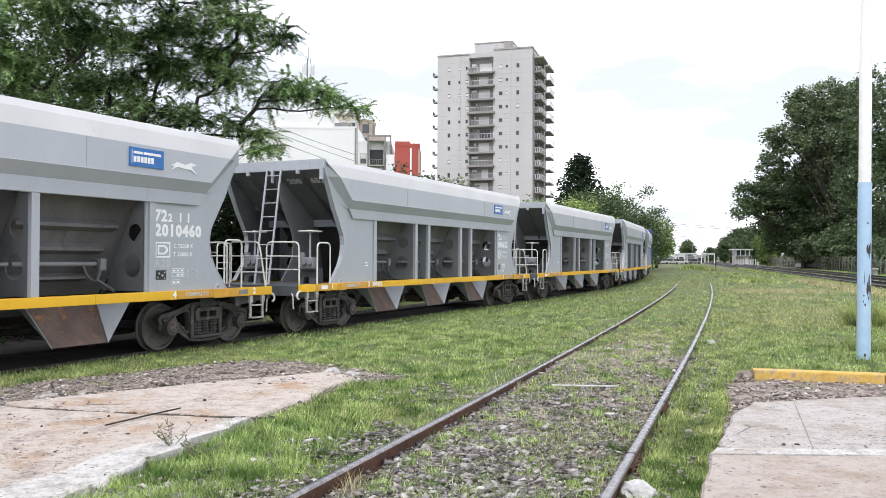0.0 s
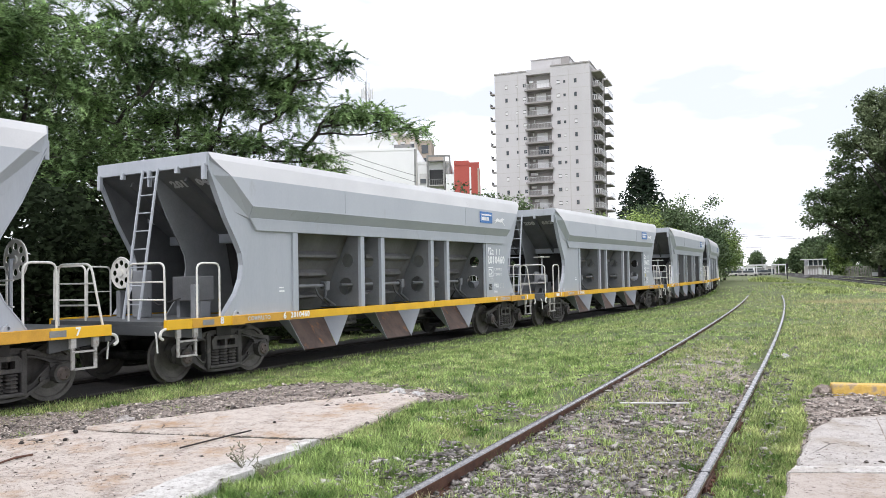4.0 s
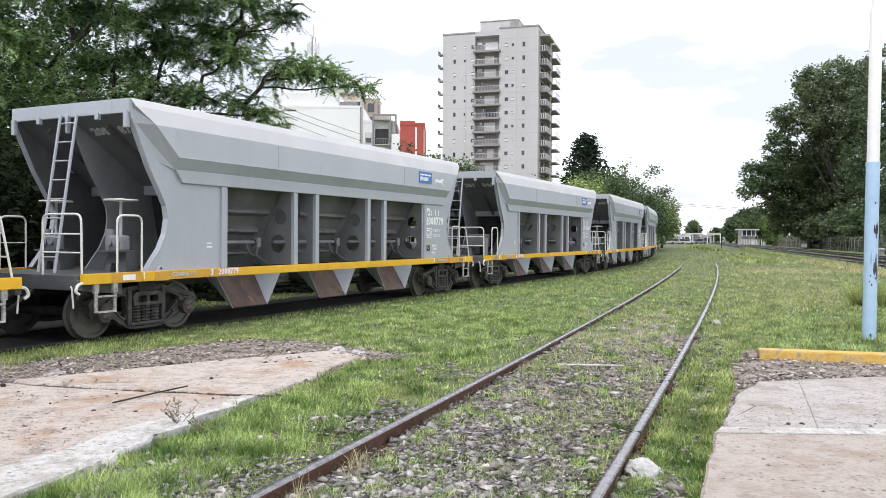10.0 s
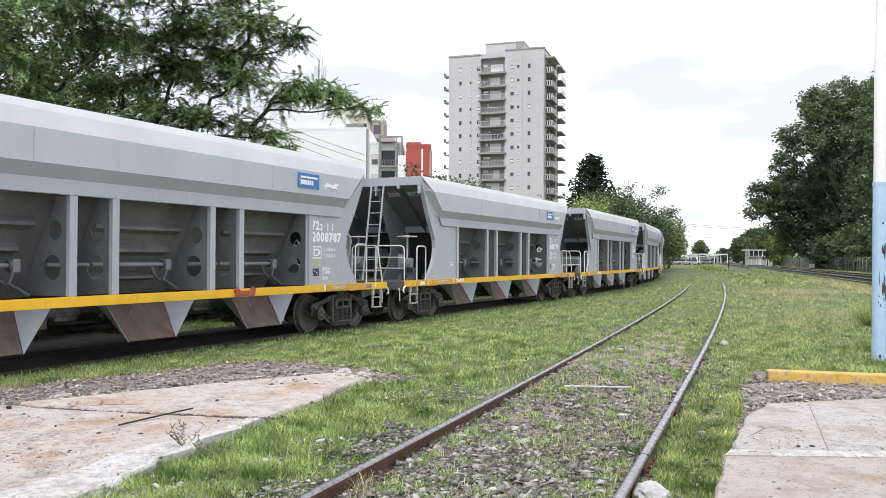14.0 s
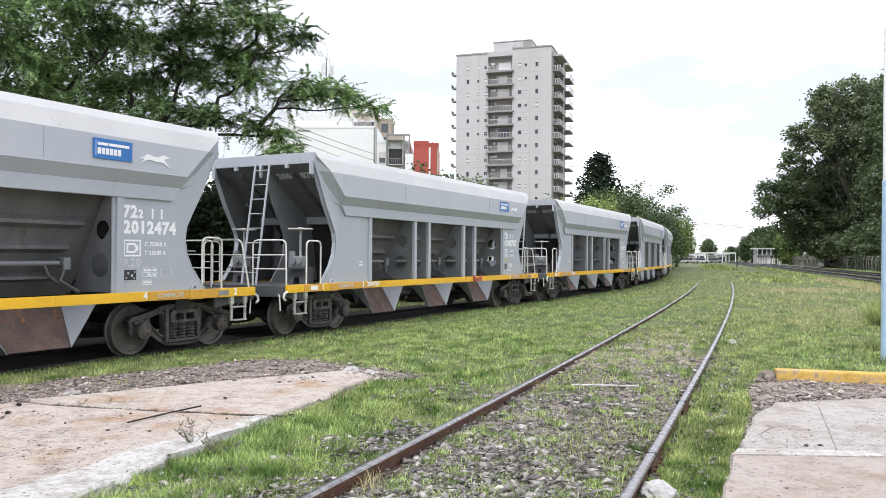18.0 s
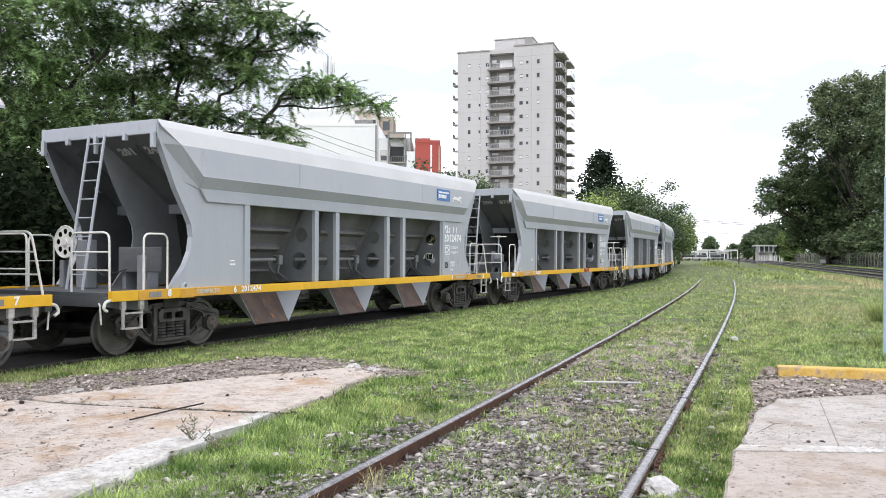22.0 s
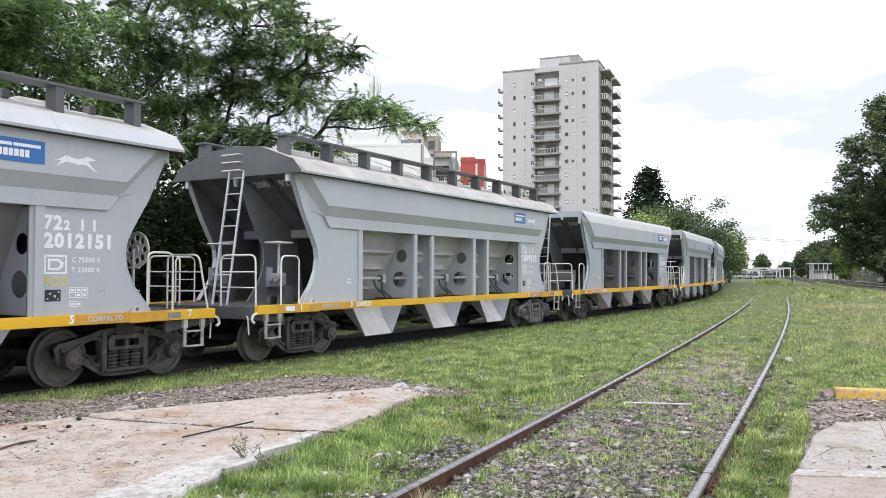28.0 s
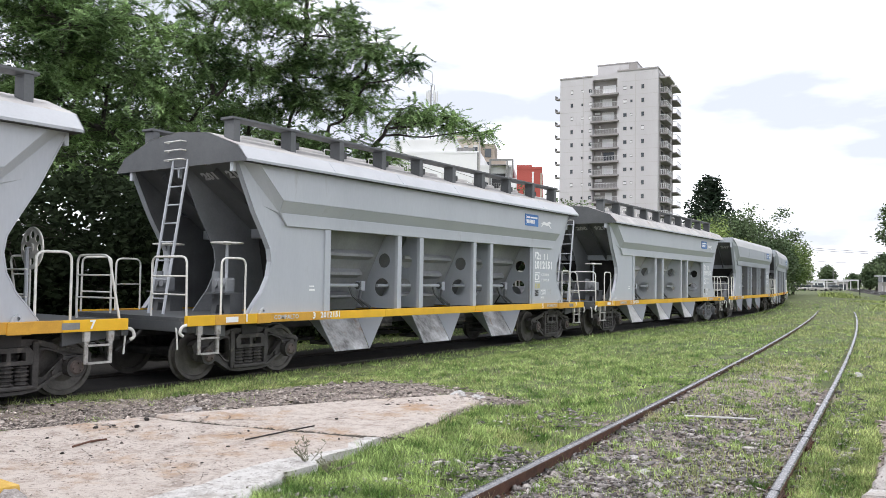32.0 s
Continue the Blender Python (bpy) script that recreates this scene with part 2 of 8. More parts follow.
# Web plate shade is mixed into this grey; brake gear shares it.
WEB_AND_GEAR_GREY = material("shaded_web_and_gear_grey", (0.165, 0.173, 0.187), (0.24, 0.25, 0.265), 1.3, 0.55, 0, 0.06, 40)
SOIL = material("grassy_soil", (0.05, 0.075, 0.022), (0.15, 0.17, 0.065), 0.9, 0.95, 0, 0.8, 14, stain=(0.17, 0.145, 0.09), stain_scale=0.5, stain_at=0.57)
DIRT = material("grey_brown_gravelly_dirt", (0.115, 0.09, 0.075), (0.40, 0.34, 0.30), 5.0, 0.95, 0, 1.0, 60, stain=(0.09, 0.072, 0.06), stain_scale=4.0, stain_at=0.58)
def concrete_material(name, low, high, worn, dark, rust):
    """Old concrete: cast tone, worn pale flakes, dark pits, hairline cracks and rusty stains."""
    m = material(name, low, high, 1.3, 0.92, 0, 0.0, 45, stain=tuple(0.55 * a + 0.45 * b for a, b in zip(low, dark)), stain_scale=3.5, stain_at=0.60)
    n, l = m.node_tree.nodes, m.node_tree.links
    b = n["Principled BSDF"]
    tc = n.new("ShaderNodeTexCoord")
    colour = b.inputs["Base Color"].links[0].from_socket

    def noise_mask(scale, lo, hi, detail=8.0, rough=0.7):
        t = n.new("ShaderNodeTexNoise")
        t.inputs["Scale"].default_value, t.inputs["Detail"].default_value, t.inputs["Roughness"].default_value = scale, detail, rough
        l.new(tc.outputs["Object"], t.inputs["Vector"])
        r = n.new("ShaderNodeMapRange")
        r.inputs["From Min"].default_value, r.inputs["From Max"].default_value = lo, hi
        l.new(t.outputs["Fac"], r.inputs["Value"])
        return r.outputs[0], t.outputs["Fac"]

    def over(a, tone, fac):
        x = n.new("ShaderNodeMix")
        x.data_type = "RGBA"
        x.inputs["B"].default_value = (*tone, 1)
        l.new(fac, x.inputs["Factor"])
        l.new(a, x.inputs["A"])
        return x.outputs["Result"]

    flakes, flake_h = noise_mask(6.0, 0.43, 0.52, 14.0, 0.9)
    colour = over(colour, worn, flakes)
    stains, _ = noise_mask(0.9, 0.515, 0.65, 10.0)
    soot, _ = noise_mask(1.6, 0.57, 0.66, 12.0, 0.8)
    colour = over(colour, tuple(0.6 * a + 0.4 * b for a, b in zip(low, dark)), soot)
    colour = over(colour, rust, stains)
    pits, pit_h = noise_mask(22.0, 0.565, 0.62, 12.0, 0.85)
    colour = over(colour, dark, pits)
    grit = n.new("ShaderNodeTexVoronoi")
    grit.inputs["Scale"].default_value = 16.0
    l.new(tc.outputs["Object"], grit.inputs["Vector"])
    grain = n.new("ShaderNodeMapRange")
    grain.inputs["From Min"].default_value, grain.inputs["From Max"].default_value = 0.30, 0.12
    l.new(grit.outputs["Distance"], grain.inputs["Value"])
    sown, _ = noise_mask(2.6, 0.48, 0.60, 5.0)
    speck = n.new("ShaderNodeMath")
    speck.operation = "MULTIPLY"
    l.new(grain.outputs[0], speck.inputs[0])
    l.new(sown, speck.inputs[1])
    colour = over(colour, tuple(c * 0.75 for c in dark), speck.outputs[0])
    warp, warp_h = noise_mask(1.7, 0.0, 1.0)
    bent = n.new("ShaderNodeVectorMath")
    bent.operation = "MULTIPLY_ADD"
    bent.inputs[1].default_value = (0.5, 0.5, 0.5)
    l.new(warp_h, bent.inputs[0])
    l.new(tc.outputs["Object"], bent.inputs[2])
    vor = n.new("ShaderNodeTexVoronoi")
    vor.feature = "DISTANCE_TO_EDGE"
    vor.inputs["Scale"].default_value = 0.75
    l.new(bent.outputs[0], vor.inputs["Vector"])
    crack = n.new("ShaderNodeMapRange")
    crack.inputs["From Min"].default_value, crack.inputs["From Max"].default_value = 0.008, 0.002
    l.new(vor.outputs["Distance"], crack.inputs["Value"])
    broken, _ = noise_mask(0.8, 0.52, 0.60, 4.0)
    some = n.new("ShaderNodeMath")
    some.operation = "MULTIPLY"
    l.new(crack.outputs[0], some.inputs[0])
    l.new(broken, some.inputs[1])
    colour = over(colour, tuple(c * 0.6 for c in dark), some.outputs[0])
    l.new(colour, b.inputs["Base Color"])
    total = n.new("ShaderNodeMath")
    total.operation = "ADD"
    l.new(flake_h, total.inputs[0])
    l.new(pit_h, total.inputs[1])
    bp = n.new("ShaderNodeBump")
    bp.inputs["Strength"].default_value, bp.inputs["Distance"].default_value = 0.65, 0.025
    l.new(total.outputs[0], bp.inputs["Height"])
    l.new(bp.outputs[0], b.inputs["Normal"])
    return m


CONCRETE = concrete_material("weathered_pinkish_concrete", (0.305, 0.243, 0.205), (0.43, 0.355, 0.308), (0.575, 0.51, 0.458), (0.145, 0.115, 0.095), (0.41, 0.265, 0.155))
CONCRETE_PATH = concrete_material("pale_footpath_concrete", (0.34, 0.278, 0.24), (0.43, 0.362, 0.318), (0.50, 0.44, 0.396), (0.17, 0.14, 0.12), (0.37, 0.285, 0.215))
CONCRETE_UPPER = concrete_material("grey_footpath_concrete", (0.33, 0.295, 0.272), (0.43, 0.392, 0.365), (0.52, 0.485, 0.458), (0.16, 0.135, 0.12), (0.36, 0.305, 0.25))
CONCRETE_EDGE = concrete_material("pale_broken_concrete", (0.34, 0.312, 0.29), (0.47, 0.445, 0.422), (0.66, 0.64, 0.615), (0.17, 0.145, 0.125), (0.40, 0.34, 0.285))
JOINT_SOIL = material("damp_joint_soil", (0.05, 0.045, 0.035), (0.15, 0.13, 0.105), 9, 0.95, 0, 1.0, 50)
STONE = material("grey_ballast_stone", (0.10, 0.085, 0.078), (0.40, 0.372, 0.352), 9, 0.9, 0, 0.4, 70, per_island=0.75)
STONE_PALE = material("pale_stone", (0.34, 0.33, 0.32), (0.56, 0.55, 0.54), 9, 0.9, 0, 0.8, 40, stain=(0.24, 0.21, 0.19), stain_scale=14, stain_at=0.57)
SLEEPER = material("weathered_sleeper_wood", (0.17, 0.145, 0.125), (0.30, 0.27, 0.24), 6, 0.9, 0, 0.5, 50)
KERB_YELLOW = material("worn_yellow_kerb_paint", (0.50, 0.31, 0.06), (0.70, 0.48, 0.14), 6, 0.85, 0, 0.7, 45, stain=(0.36, 0.27, 0.19), stain_scale=6, stain_at=0.53)
POLE_BLUE = material("flaking_pale_blue_paint", (0.36, 0.52, 0.70), (0.44, 0.60, 0.78), 6, 0.5, 0, 0.15, 60, stain=(0.16, 0.15, 0.16), stain_scale=9, stain_at=0.69)
POLE_WHITE = material("flaking_white_paint", (0.76, 0.76, 0.75), (0.84, 0.84, 0.83), 6, 0.5, 0, 0.15, 60, stain=(0.45, 0.43, 0.42), stain_scale=9, stain_at=0.70)
GRASS_BLADE = leaf_material("grass_blades", (0.10, 0.17, 0.04), (0.55, 0.60, 0.25), 2.4, 0.65)
GRASS_LUSH = leaf_material("lush_grass_blades", (0.095, 0.18, 0.038), (0.51, 0.63, 0.24), 3.0, 0.65)
DRY_BLADE = leaf_material("dry_grass_blades", (0.30, 0.27, 0.13), (0.66, 0.60, 0.36), 1.2, 0.5)
LEAF_FEATHER = leaf_material("feathery_green_leaves", (0.026, 0.062, 0.024), (0.345, 0.50, 0.20), 0.6, 0.65, 0.15)
# Shade from the nearer crowns is put into this darker green.
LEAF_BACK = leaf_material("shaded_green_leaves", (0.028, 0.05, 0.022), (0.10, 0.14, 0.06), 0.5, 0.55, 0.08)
LEAF_DARK = leaf_material("dark_green_leaves", (0.05, 0.085, 0.04), (0.17, 0.225, 0.11), 0.3, 0.55)
LEAF_PARK = leaf_material("greyish_green_leaves", (0.085, 0.12, 0.06), (0.24, 0.29, 0.16), 0.3, 0.55)
LEAF_FRESH = leaf_material("fresh_light_green_leaves", (0.13, 0.19, 0.05), (0.36, 0.45, 0.16), 0.5, 0.5)
LEAF_MID = leaf_material("mid_green_leaves", (0.085, 0.14, 0.04), (0.25, 0.33, 0.115), 0.5, 0.5)
# Canopy shade behind the train is put into these very dark leaves.
LEAF_SHRUB = leaf_material("shade_dark_shrub_leaves", (0.013, 0.021, 0.011), (0.036, 0.05, 0.024), 0.5, 0.5, 0.04)
LEAF_CONIFER = leaf_material("blackish_conifer_needles", (0.012, 0.026, 0.014), (0.03, 0.048, 0.026), 0.4, 0.4)
BARK = material("brown_grey_bark", (0.022, 0.018, 0.015), (0.06, 0.05, 0.043), 6, 0.95, 0, 0.8, 30)
RENDER_CREAM = material("pale_cement_render", (0.49, 0.475, 0.48), (0.56, 0.545, 0.55), 0.15, 0.85, 0, 0.1, 8, stain=(0.41, 0.39, 0.39), stain_scale=0.3, stain_at=0.6, streak=0.25)
# Set darker than the tower's front render.
RENDER_SIDE = material("darker_brownish_render", (0.28, 0.262, 0.255), (0.35, 0.33, 0.32), 0.2, 0.85, 0, 0.1, 8)
RENDER_WHITE = material("white_render", (0.74, 0.74, 0.74), (0.82, 0.82, 0.82), 0.2, 0.8, 0, 0.1, 8)
RENDER_RED = material("red_painted_wall", (0.36, 0.07, 0.055), (0.45, 0.10, 0.08), 0.2, 0.8, 0, 0.1, 8)
RENDER_OCHRE = material("ochre_brick_wall", (0.50, 0.43, 0.355), (0.62, 0.55, 0.475), 0.4, 0.85, 0, 0.2, 6)
SLAB_GREY = material("balcony_slab_concrete", (0.40, 0.38, 0.37), (0.5, 0.48, 0.46), 0.5, 0.85, 0, 0.1, 10)
# Balcony recess shade is put into this brown-grey; the parapet caps share it.
RECESS = material("recess_shade_and_trim_brown", (0.31, 0.295, 0.285), (0.38, 0.36, 0.35), 0.5, 0.85, 0, 0.1, 10)
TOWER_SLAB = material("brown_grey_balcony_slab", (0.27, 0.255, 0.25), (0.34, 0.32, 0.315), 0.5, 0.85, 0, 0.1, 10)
GLASS = glass_material("window_glass")
SHUTTER = material("pale_roller_shutter", (0.58, 0.575, 0.57), (0.70, 0.695, 0.69), 0.5, 0.7, 0, 0.1, 8)
IRON = material("grey_iron", (0.18, 0.18, 0.18), (0.3, 0.3, 0.29), 3, 0.6, 0.3, 0.1, 30)
RAILING_WHITE = material("white_balcony_railing", (0.6, 0.6, 0.6), (0.72, 0.72, 0.72), 2, 0.5, 0, 0.0, 20)
WIRE = material("black_cable", (0.03, 0.03, 0.03), (0.06, 0.06, 0.06), 3, 0.6, 0, 0.0, 20)
LOCO_BLUE = material("deep_blue_loco_paint", (0.015, 0.05, 0.22), (0.03, 0.08, 0.3), 1.0, 0.4, 0, 0.03, 30)


# ---- mesh helpers ----
def finish(bm, name, mat, smooth=False):
    me = bpy.data.meshes.new(name)
    bmesh.ops.recalc_face_normals(bm, faces=bm.faces)
    bm.to_mesh(me)
    bm.free()
    if mat is not None:
        me.materials.append(mat)
    if smooth:
        for p in me.polygons:
            p.use_smooth = True
        me.set_sharp_from_angle(angle=radians(40))
    return me


def part(name, bm, mat, parent, label="", smooth=False):
    """Links a bmesh as one mesh object under a thing or a part."""
    ob = new(name, finish(bm, name, mat, smooth) if isinstance(bm, bmesh.types.BMesh) else bm)
    ob.parent = parent
    if label:
        ob["label"] = label
    return ob


def thing(name, m, label, category, group=""):
    ob = new(name)
    ob.empty_display_size = 0.2
    ob.matrix_world = m
    return tagged(ob, label, category, group)


def add_box(bm, lo, hi, bevel=0.0):
    lo, hi = Vector(lo), Vector(hi)
    made = bmesh.ops.create_cube(bm, size=1.0, matrix=Matrix.Translation((lo + hi) / 2) @ Matrix.Diagonal((*(hi - lo), 1)))
    if bevel:
        edges = {e for v in made["verts"] for e in v.link_edges}
        bmesh.ops.bevel(bm, geom=list(edges), offset=bevel, segments=2, profile=0.6, affect="EDGES")
    return bm


def box(lo, hi, bevel=0.0):
    return add_box(bmesh.new(), lo, hi, bevel)


def add_tube(bm, points, radius, sides=8, taper=None):
    """A round bar along a line of points."""
    pts = [Vector(p) for p in points]
    rings = []
    for i, p in enumerate(pts):
        d = (pts[min(i + 1, len(pts) - 1)] - pts[max(i - 1, 0)]).normalized()
        a = d.orthogonal().normalized()
        if i:
            a = (rings[-1][1] - d * rings[-1][1].dot(d))
            a = a.normalized() if a.length > 1e-6 else d.orthogonal().normalized()
        b = d.cross(a)
        r = radius if taper is None else radius * taper[i]
        rings.append(([bm.verts.new(p + (a * math.cos(k * math.tau / sides) + b * math.sin(k * math.tau / sides)) * r) for k in range(sides)], a))
    for (r0, _), (r1, _) in zip(rings, rings[1:]):
        for k in range(sides):
            bm.faces.new((r0[k], r0[(k + 1) % sides], r1[(k + 1) % sides], r1[k]))
    bm.faces.new(rings[0][0][::-1])
    bm.faces.new(rings[-1][0])
    return bm


def tube(points, radius, sides=8, taper=None):
    return add_tube(bmesh.new(), points, radius, sides, taper)


def bend(points, r=0.08, steps=4):
    """Rounds the inner corners of a line of points."""
    pts = [Vector(p) for p in points]
    out = [pts[0]]
    for a, b, c in zip(pts, pts[1:], pts[2:]):
        u, v = (a - b).normalized(), (c - b).normalized()
        k = min(r, (a - b).length / 2, (c - b).length / 2)
        for i in range(steps + 1):
            t = i / steps
            out.append((b + u * k) * (1 - t) ** 2 + b * 2 * t * (1 - t) + (b + v * k) * t ** 2)
    return out + [pts[-1]]


def add_disc(bm, centre, axis, radius, depth, sides=24, profile=None):
    """A turned body round an axis; profile: rows of (radius factor, place along the depth from 0 to 1)."""
    axis = Vector(axis).normalized()
    a = axis.orthogonal().normalized()
    b = axis.cross(a)
    centre = Vector(centre)
    rows = profile or ((1, 0), (1, 1))
    rings = [[bm.verts.new(centre + axis * depth * (z - 0.5) + (a * math.cos(k * math.tau / sides) + b * math.sin(k * math.tau / sides)) * radius * f) for k in range(sides)] for f, z in rows]
    for r0, r1 in zip(rings, rings[1:]):
        for k in range(sides):
            bm.faces.new((r0[k], r0[(k + 1) % sides], r1[(k + 1) % sides], r1[k]))
    bm.faces.new(rings[0][::-1])
    bm.faces.new(rings[-1])
    return bm


def disc(centre, axis, radius, depth, sides=24, profile=None):
    return add_disc(bmesh.new(), centre, axis, radius, depth, sides, profile)


def plate(outline, holes, thick, place):
    """A flat plate with holes: outlines in two numbers, laid out by place(a, b, depth)."""
    bm = bmesh.new()
    edges = []
    for ring in [outline] + list(holes):
        vs = [bm.verts.new((a, b, 0)) for a, b in ring]
        edges += [bm.edges.new((vs[i], vs[(i + 1) % len(vs)])) for i in range(len(vs))]
    bmesh.ops.triangle_fill(bm, edges=edges, use_beauty=True, use_dissolve=False)
    made = bmesh.ops.extrude_face_region(bm, geom=list(bm.faces))
    for v in made["geom"]:
        if isinstance(v, bmesh.types.BMVert):
            v.co.z = thick
    for v in bm.verts:
        v.co = Vector(place(v.co.x, v.co.y, v.co.z))
    return bm


def ring(cx, cy, r, n=20):
    return [(cx + r * math.cos(i * math.tau / n), cy + r * math.sin(i * math.tau / n)) for i in range(n)]


def sheet(quads, thick=0.0):
    bm = bmesh.new()
    for q in quads:
        bm.faces.new([bm.verts.new(p) for p in q])
    if thick:
        bmesh.ops.remove_doubles(bm, verts=bm.verts, dist=1e-4)
        bmesh.ops.recalc_face_normals(bm, faces=bm.faces)
        bmesh.ops.solidify(bm, geom=list(bm.faces), thickness=thick)
    return bm


def numpy_mesh(name, verts, faces, mat):
    """A large mesh out of arrays; all faces have the same number of corners."""
    me = bpy.data.meshes.new(name)
    verts, faces = np.asarray(verts, np.float32), np.asarray(faces, np.int32)
    k = faces.shape[1]
    me.vertices.add(len(verts))
    me.vertices.foreach_set("co", verts.ravel())
    me.loops.add(faces.size)
    me.loops.foreach_set("vertex_index", faces.ravel())
    me.polygons.add(len(faces))
    me.polygons.foreach_set("loop_start", np.arange(0, faces.size, k, dtype=np.int32))
    me.polygons.foreach_set("loop_total", np.full(len(faces), k, np.int32))
    me.update(calc_edges=True)
    me.validate()
    me.materials.append(mat)
    return me


def text_mesh(words, size, mat, spacing=1.0, bold=0.0):
    """Words as a flat mesh in the x-y plane, from their lower left corner."""
    cu = bpy.data.curves.new("words", "FONT")
    cu.body, cu.size, cu.space_character, cu.resolution_u = words, size / 0.72, spacing, 2
    cu.extrude, cu.offset = 0.002, bold * size
    ob = bpy.data.objects.new("words", cu)
    me = bpy.data.meshes.new_from_object(ob)
    bpy.data.objects.remove(ob)
    me.materials.clear()
    me.materials.append(mat)
    return me


# ---- the railway's line: the near side of the train's sills, by its length from a zero point ----
HEADINGS = ((-181.0, 31.0), (-36.2, 30.0), (-18.1, 27.9), (-9.1, 27.3), (0.0, 26.7), (9.1, 26.4), (18.1, 26.8), (27.2, 25.3), (36.2, 21.8), (45.2, 19.3), (54.3, 17.3), (63.4, 15.6), (72.4, 11.5), (90.5, 4.0), (108.6, -3.0), (271.5, -3.0))
STEP = 0.1
LINE_S = np.arange(-200, 300, STEP)
turn = np.radians(np.interp(LINE_S, *zip(*HEADINGS)))
LINE_TURN = np.convolve(np.pad(turn, 27, "edge"), np.ones(55) / 55, "valid")
LINE_X = np.cumsum(np.sin(LINE_TURN)) * STEP
LINE_Y = np.cumsum(np.cos(LINE_TURN)) * STEP
LINE_X += -4.85 - LINE_X[2000]
LINE_Y += 13.49 - LINE_Y[2000]
HALF = 1.49
AXIS_X, AXIS_Y = LINE_X - np.cos(LINE_TURN) * HALF, LINE_Y + np.sin(LINE_TURN) * HALF
RAIL_Z = -0.28
PITCH = 15.47
TRAVEL = (-81.26, -78.77, -76.27, -73.68, -71.18, -68.66, -66.15, -63.71, -61.22, -58.59, -56.03, -53.55, -51.11, -48.64, -46.19, -43.66, -41.1, -38.54, -35.96, -33.31, -30.59, -27.77, -24.91, -22.04, -19.1, -16.21, -13.32, -10.4, -7.35, -4.23, -1.1, 2.05, 5.26)


def axis_at(s):
    return float(np.interp(s, LINE_S, AXIS_X)), float(np.interp(s, LINE_S, AXIS_Y))


def travelled(t):
    """The place of the reference wagon's middle on the line at t seconds."""
    i = min(int(t), 31)
    f = t - i
    p = [TRAVEL[max(0, min(32, i + k))] for k in (-1, 0, 1, 2)]
    if i == 0:
        p[0] = 2 * p[1] - p[2]
    if i == 31:
        p[3] = 2 * p[2] - p[1]
    return 0.5 * (2 * p[1] + (p[2] - p[0]) * f + (2 * p[0] - 5 * p[1] + 4 * p[2] - p[3]) * f * f + (3 * p[1] - p[0] - 3 * p[2] + p[3]) * f ** 3)


def side_of_line(x, y):
    """How far points lie to the right of the train's middle line."""
    x, y = np.asarray(x, float), np.asarray(y, float)
    sel = slice(600, 4400, 8)
    px, py, th = AXIS_X[sel], AXIS_Y[sel], LINE_TURN[sel]
    best = np.full(x.shape, 1e9)
    out = np.zeros(x.shape)
    for a, b, h in zip(px, py, th):
        d = (x - a) ** 2 + (y - b) ** 2
        near = d < best
        best = np.where(near, d, best)
        out = np.where(near, (x - a) * math.cos(h) - (y - b) * math.sin(h), out)
    return out


def ground_z(x, y):
    d = side_of_line(x, y)
    r = np.clip((d - 1.9) / 2.9, 0, 1)
    near = -0.38 + 0.045 * np.clip((d - 0.95) / 0.25, 0, 1) + 0.215 * (r * r * (3 - 2 * r))
    bank = np.clip(1.9 - np.abs(x - siding_x(y)), 0, 0.5) / 0.5
    sunk = np.clip((np.asarray(y) - 7.0) / 5.0, 0, 1)
    near = near + bank * np.where(np.asarray(y) < 45, -0.03 + 0.07 * sunk, 0.0)
    far_side = -0.38 + 0.25 * np.clip((-d - 2.0) / 4.0, 0, 1)
    return np.where(d > 0, near, far_side)


def siding_x(y):
    return -1.816 + 0.4013 * y -0.000813 * y * y


# ---- ground ----
def build_ground():
    radii = np.concatenate([[0.0, 0.0004, 0.3], np.geomspace(0.8, 60, 110), np.geomspace(66, 3000, 26)])
    n = 300
    ang = np.linspace(0, math.tau, n, endpoint=False)
    rr, aa = np.meshgrid(radii[1:], ang, indexing="ij")
    x, y = rr * np.sin(aa), rr * np.cos(aa)
    z = np.full(x.shape, -0.12)
    close = rr < 140
    z[close] = ground_z(x[close], y[close])
    lump = np.sin(x * 1.7 + 1.3 * np.sin(y * 0.9)) * np.sin(y * 1.3 + 0.8 * np.sin(x * 1.1)) * 0.003
    z = z + np.where(rr < 60, lump, 0)
    verts = np.concatenate([[[0, 0, float(ground_z(np.array([0.0]), np.array([0.0]))[0])]], np.stack([x.ravel(), y.ravel(), z.ravel()], 1)])
    i, k = np.meshgrid(np.arange(len(radii) - 2), np.arange(n), indexing="ij")
    a, b = 1 + i * n + k, 1 + i * n + (k + 1) % n
    faces = np.stack([a.ravel(), a.ravel() + n, b.ravel() + n, b.ravel()], 1)
    me = numpy_mesh("ground", verts, faces, SOIL)
    for p in me.polygons:
        p.use_smooth = True
    tagged(new("ground", me), "rough grassy railway ground with bare soil patches", "ground", kind="structure")


build_ground()


def rail_profile():
    """Half of a flat-bottomed rail, head down to foot, as (side, height) from the rail's top."""
    half = [(0.012, 0.0), (0.025, -0.002), (0.033, -0.007), (0.036, -0.015), (0.036, -0.034), (0.010, -0.045), (0.009, -0.115), (0.066, -0.130), (0.068, -0.142)]
    return half + [(-a, b) for a, b in reversed(half)]


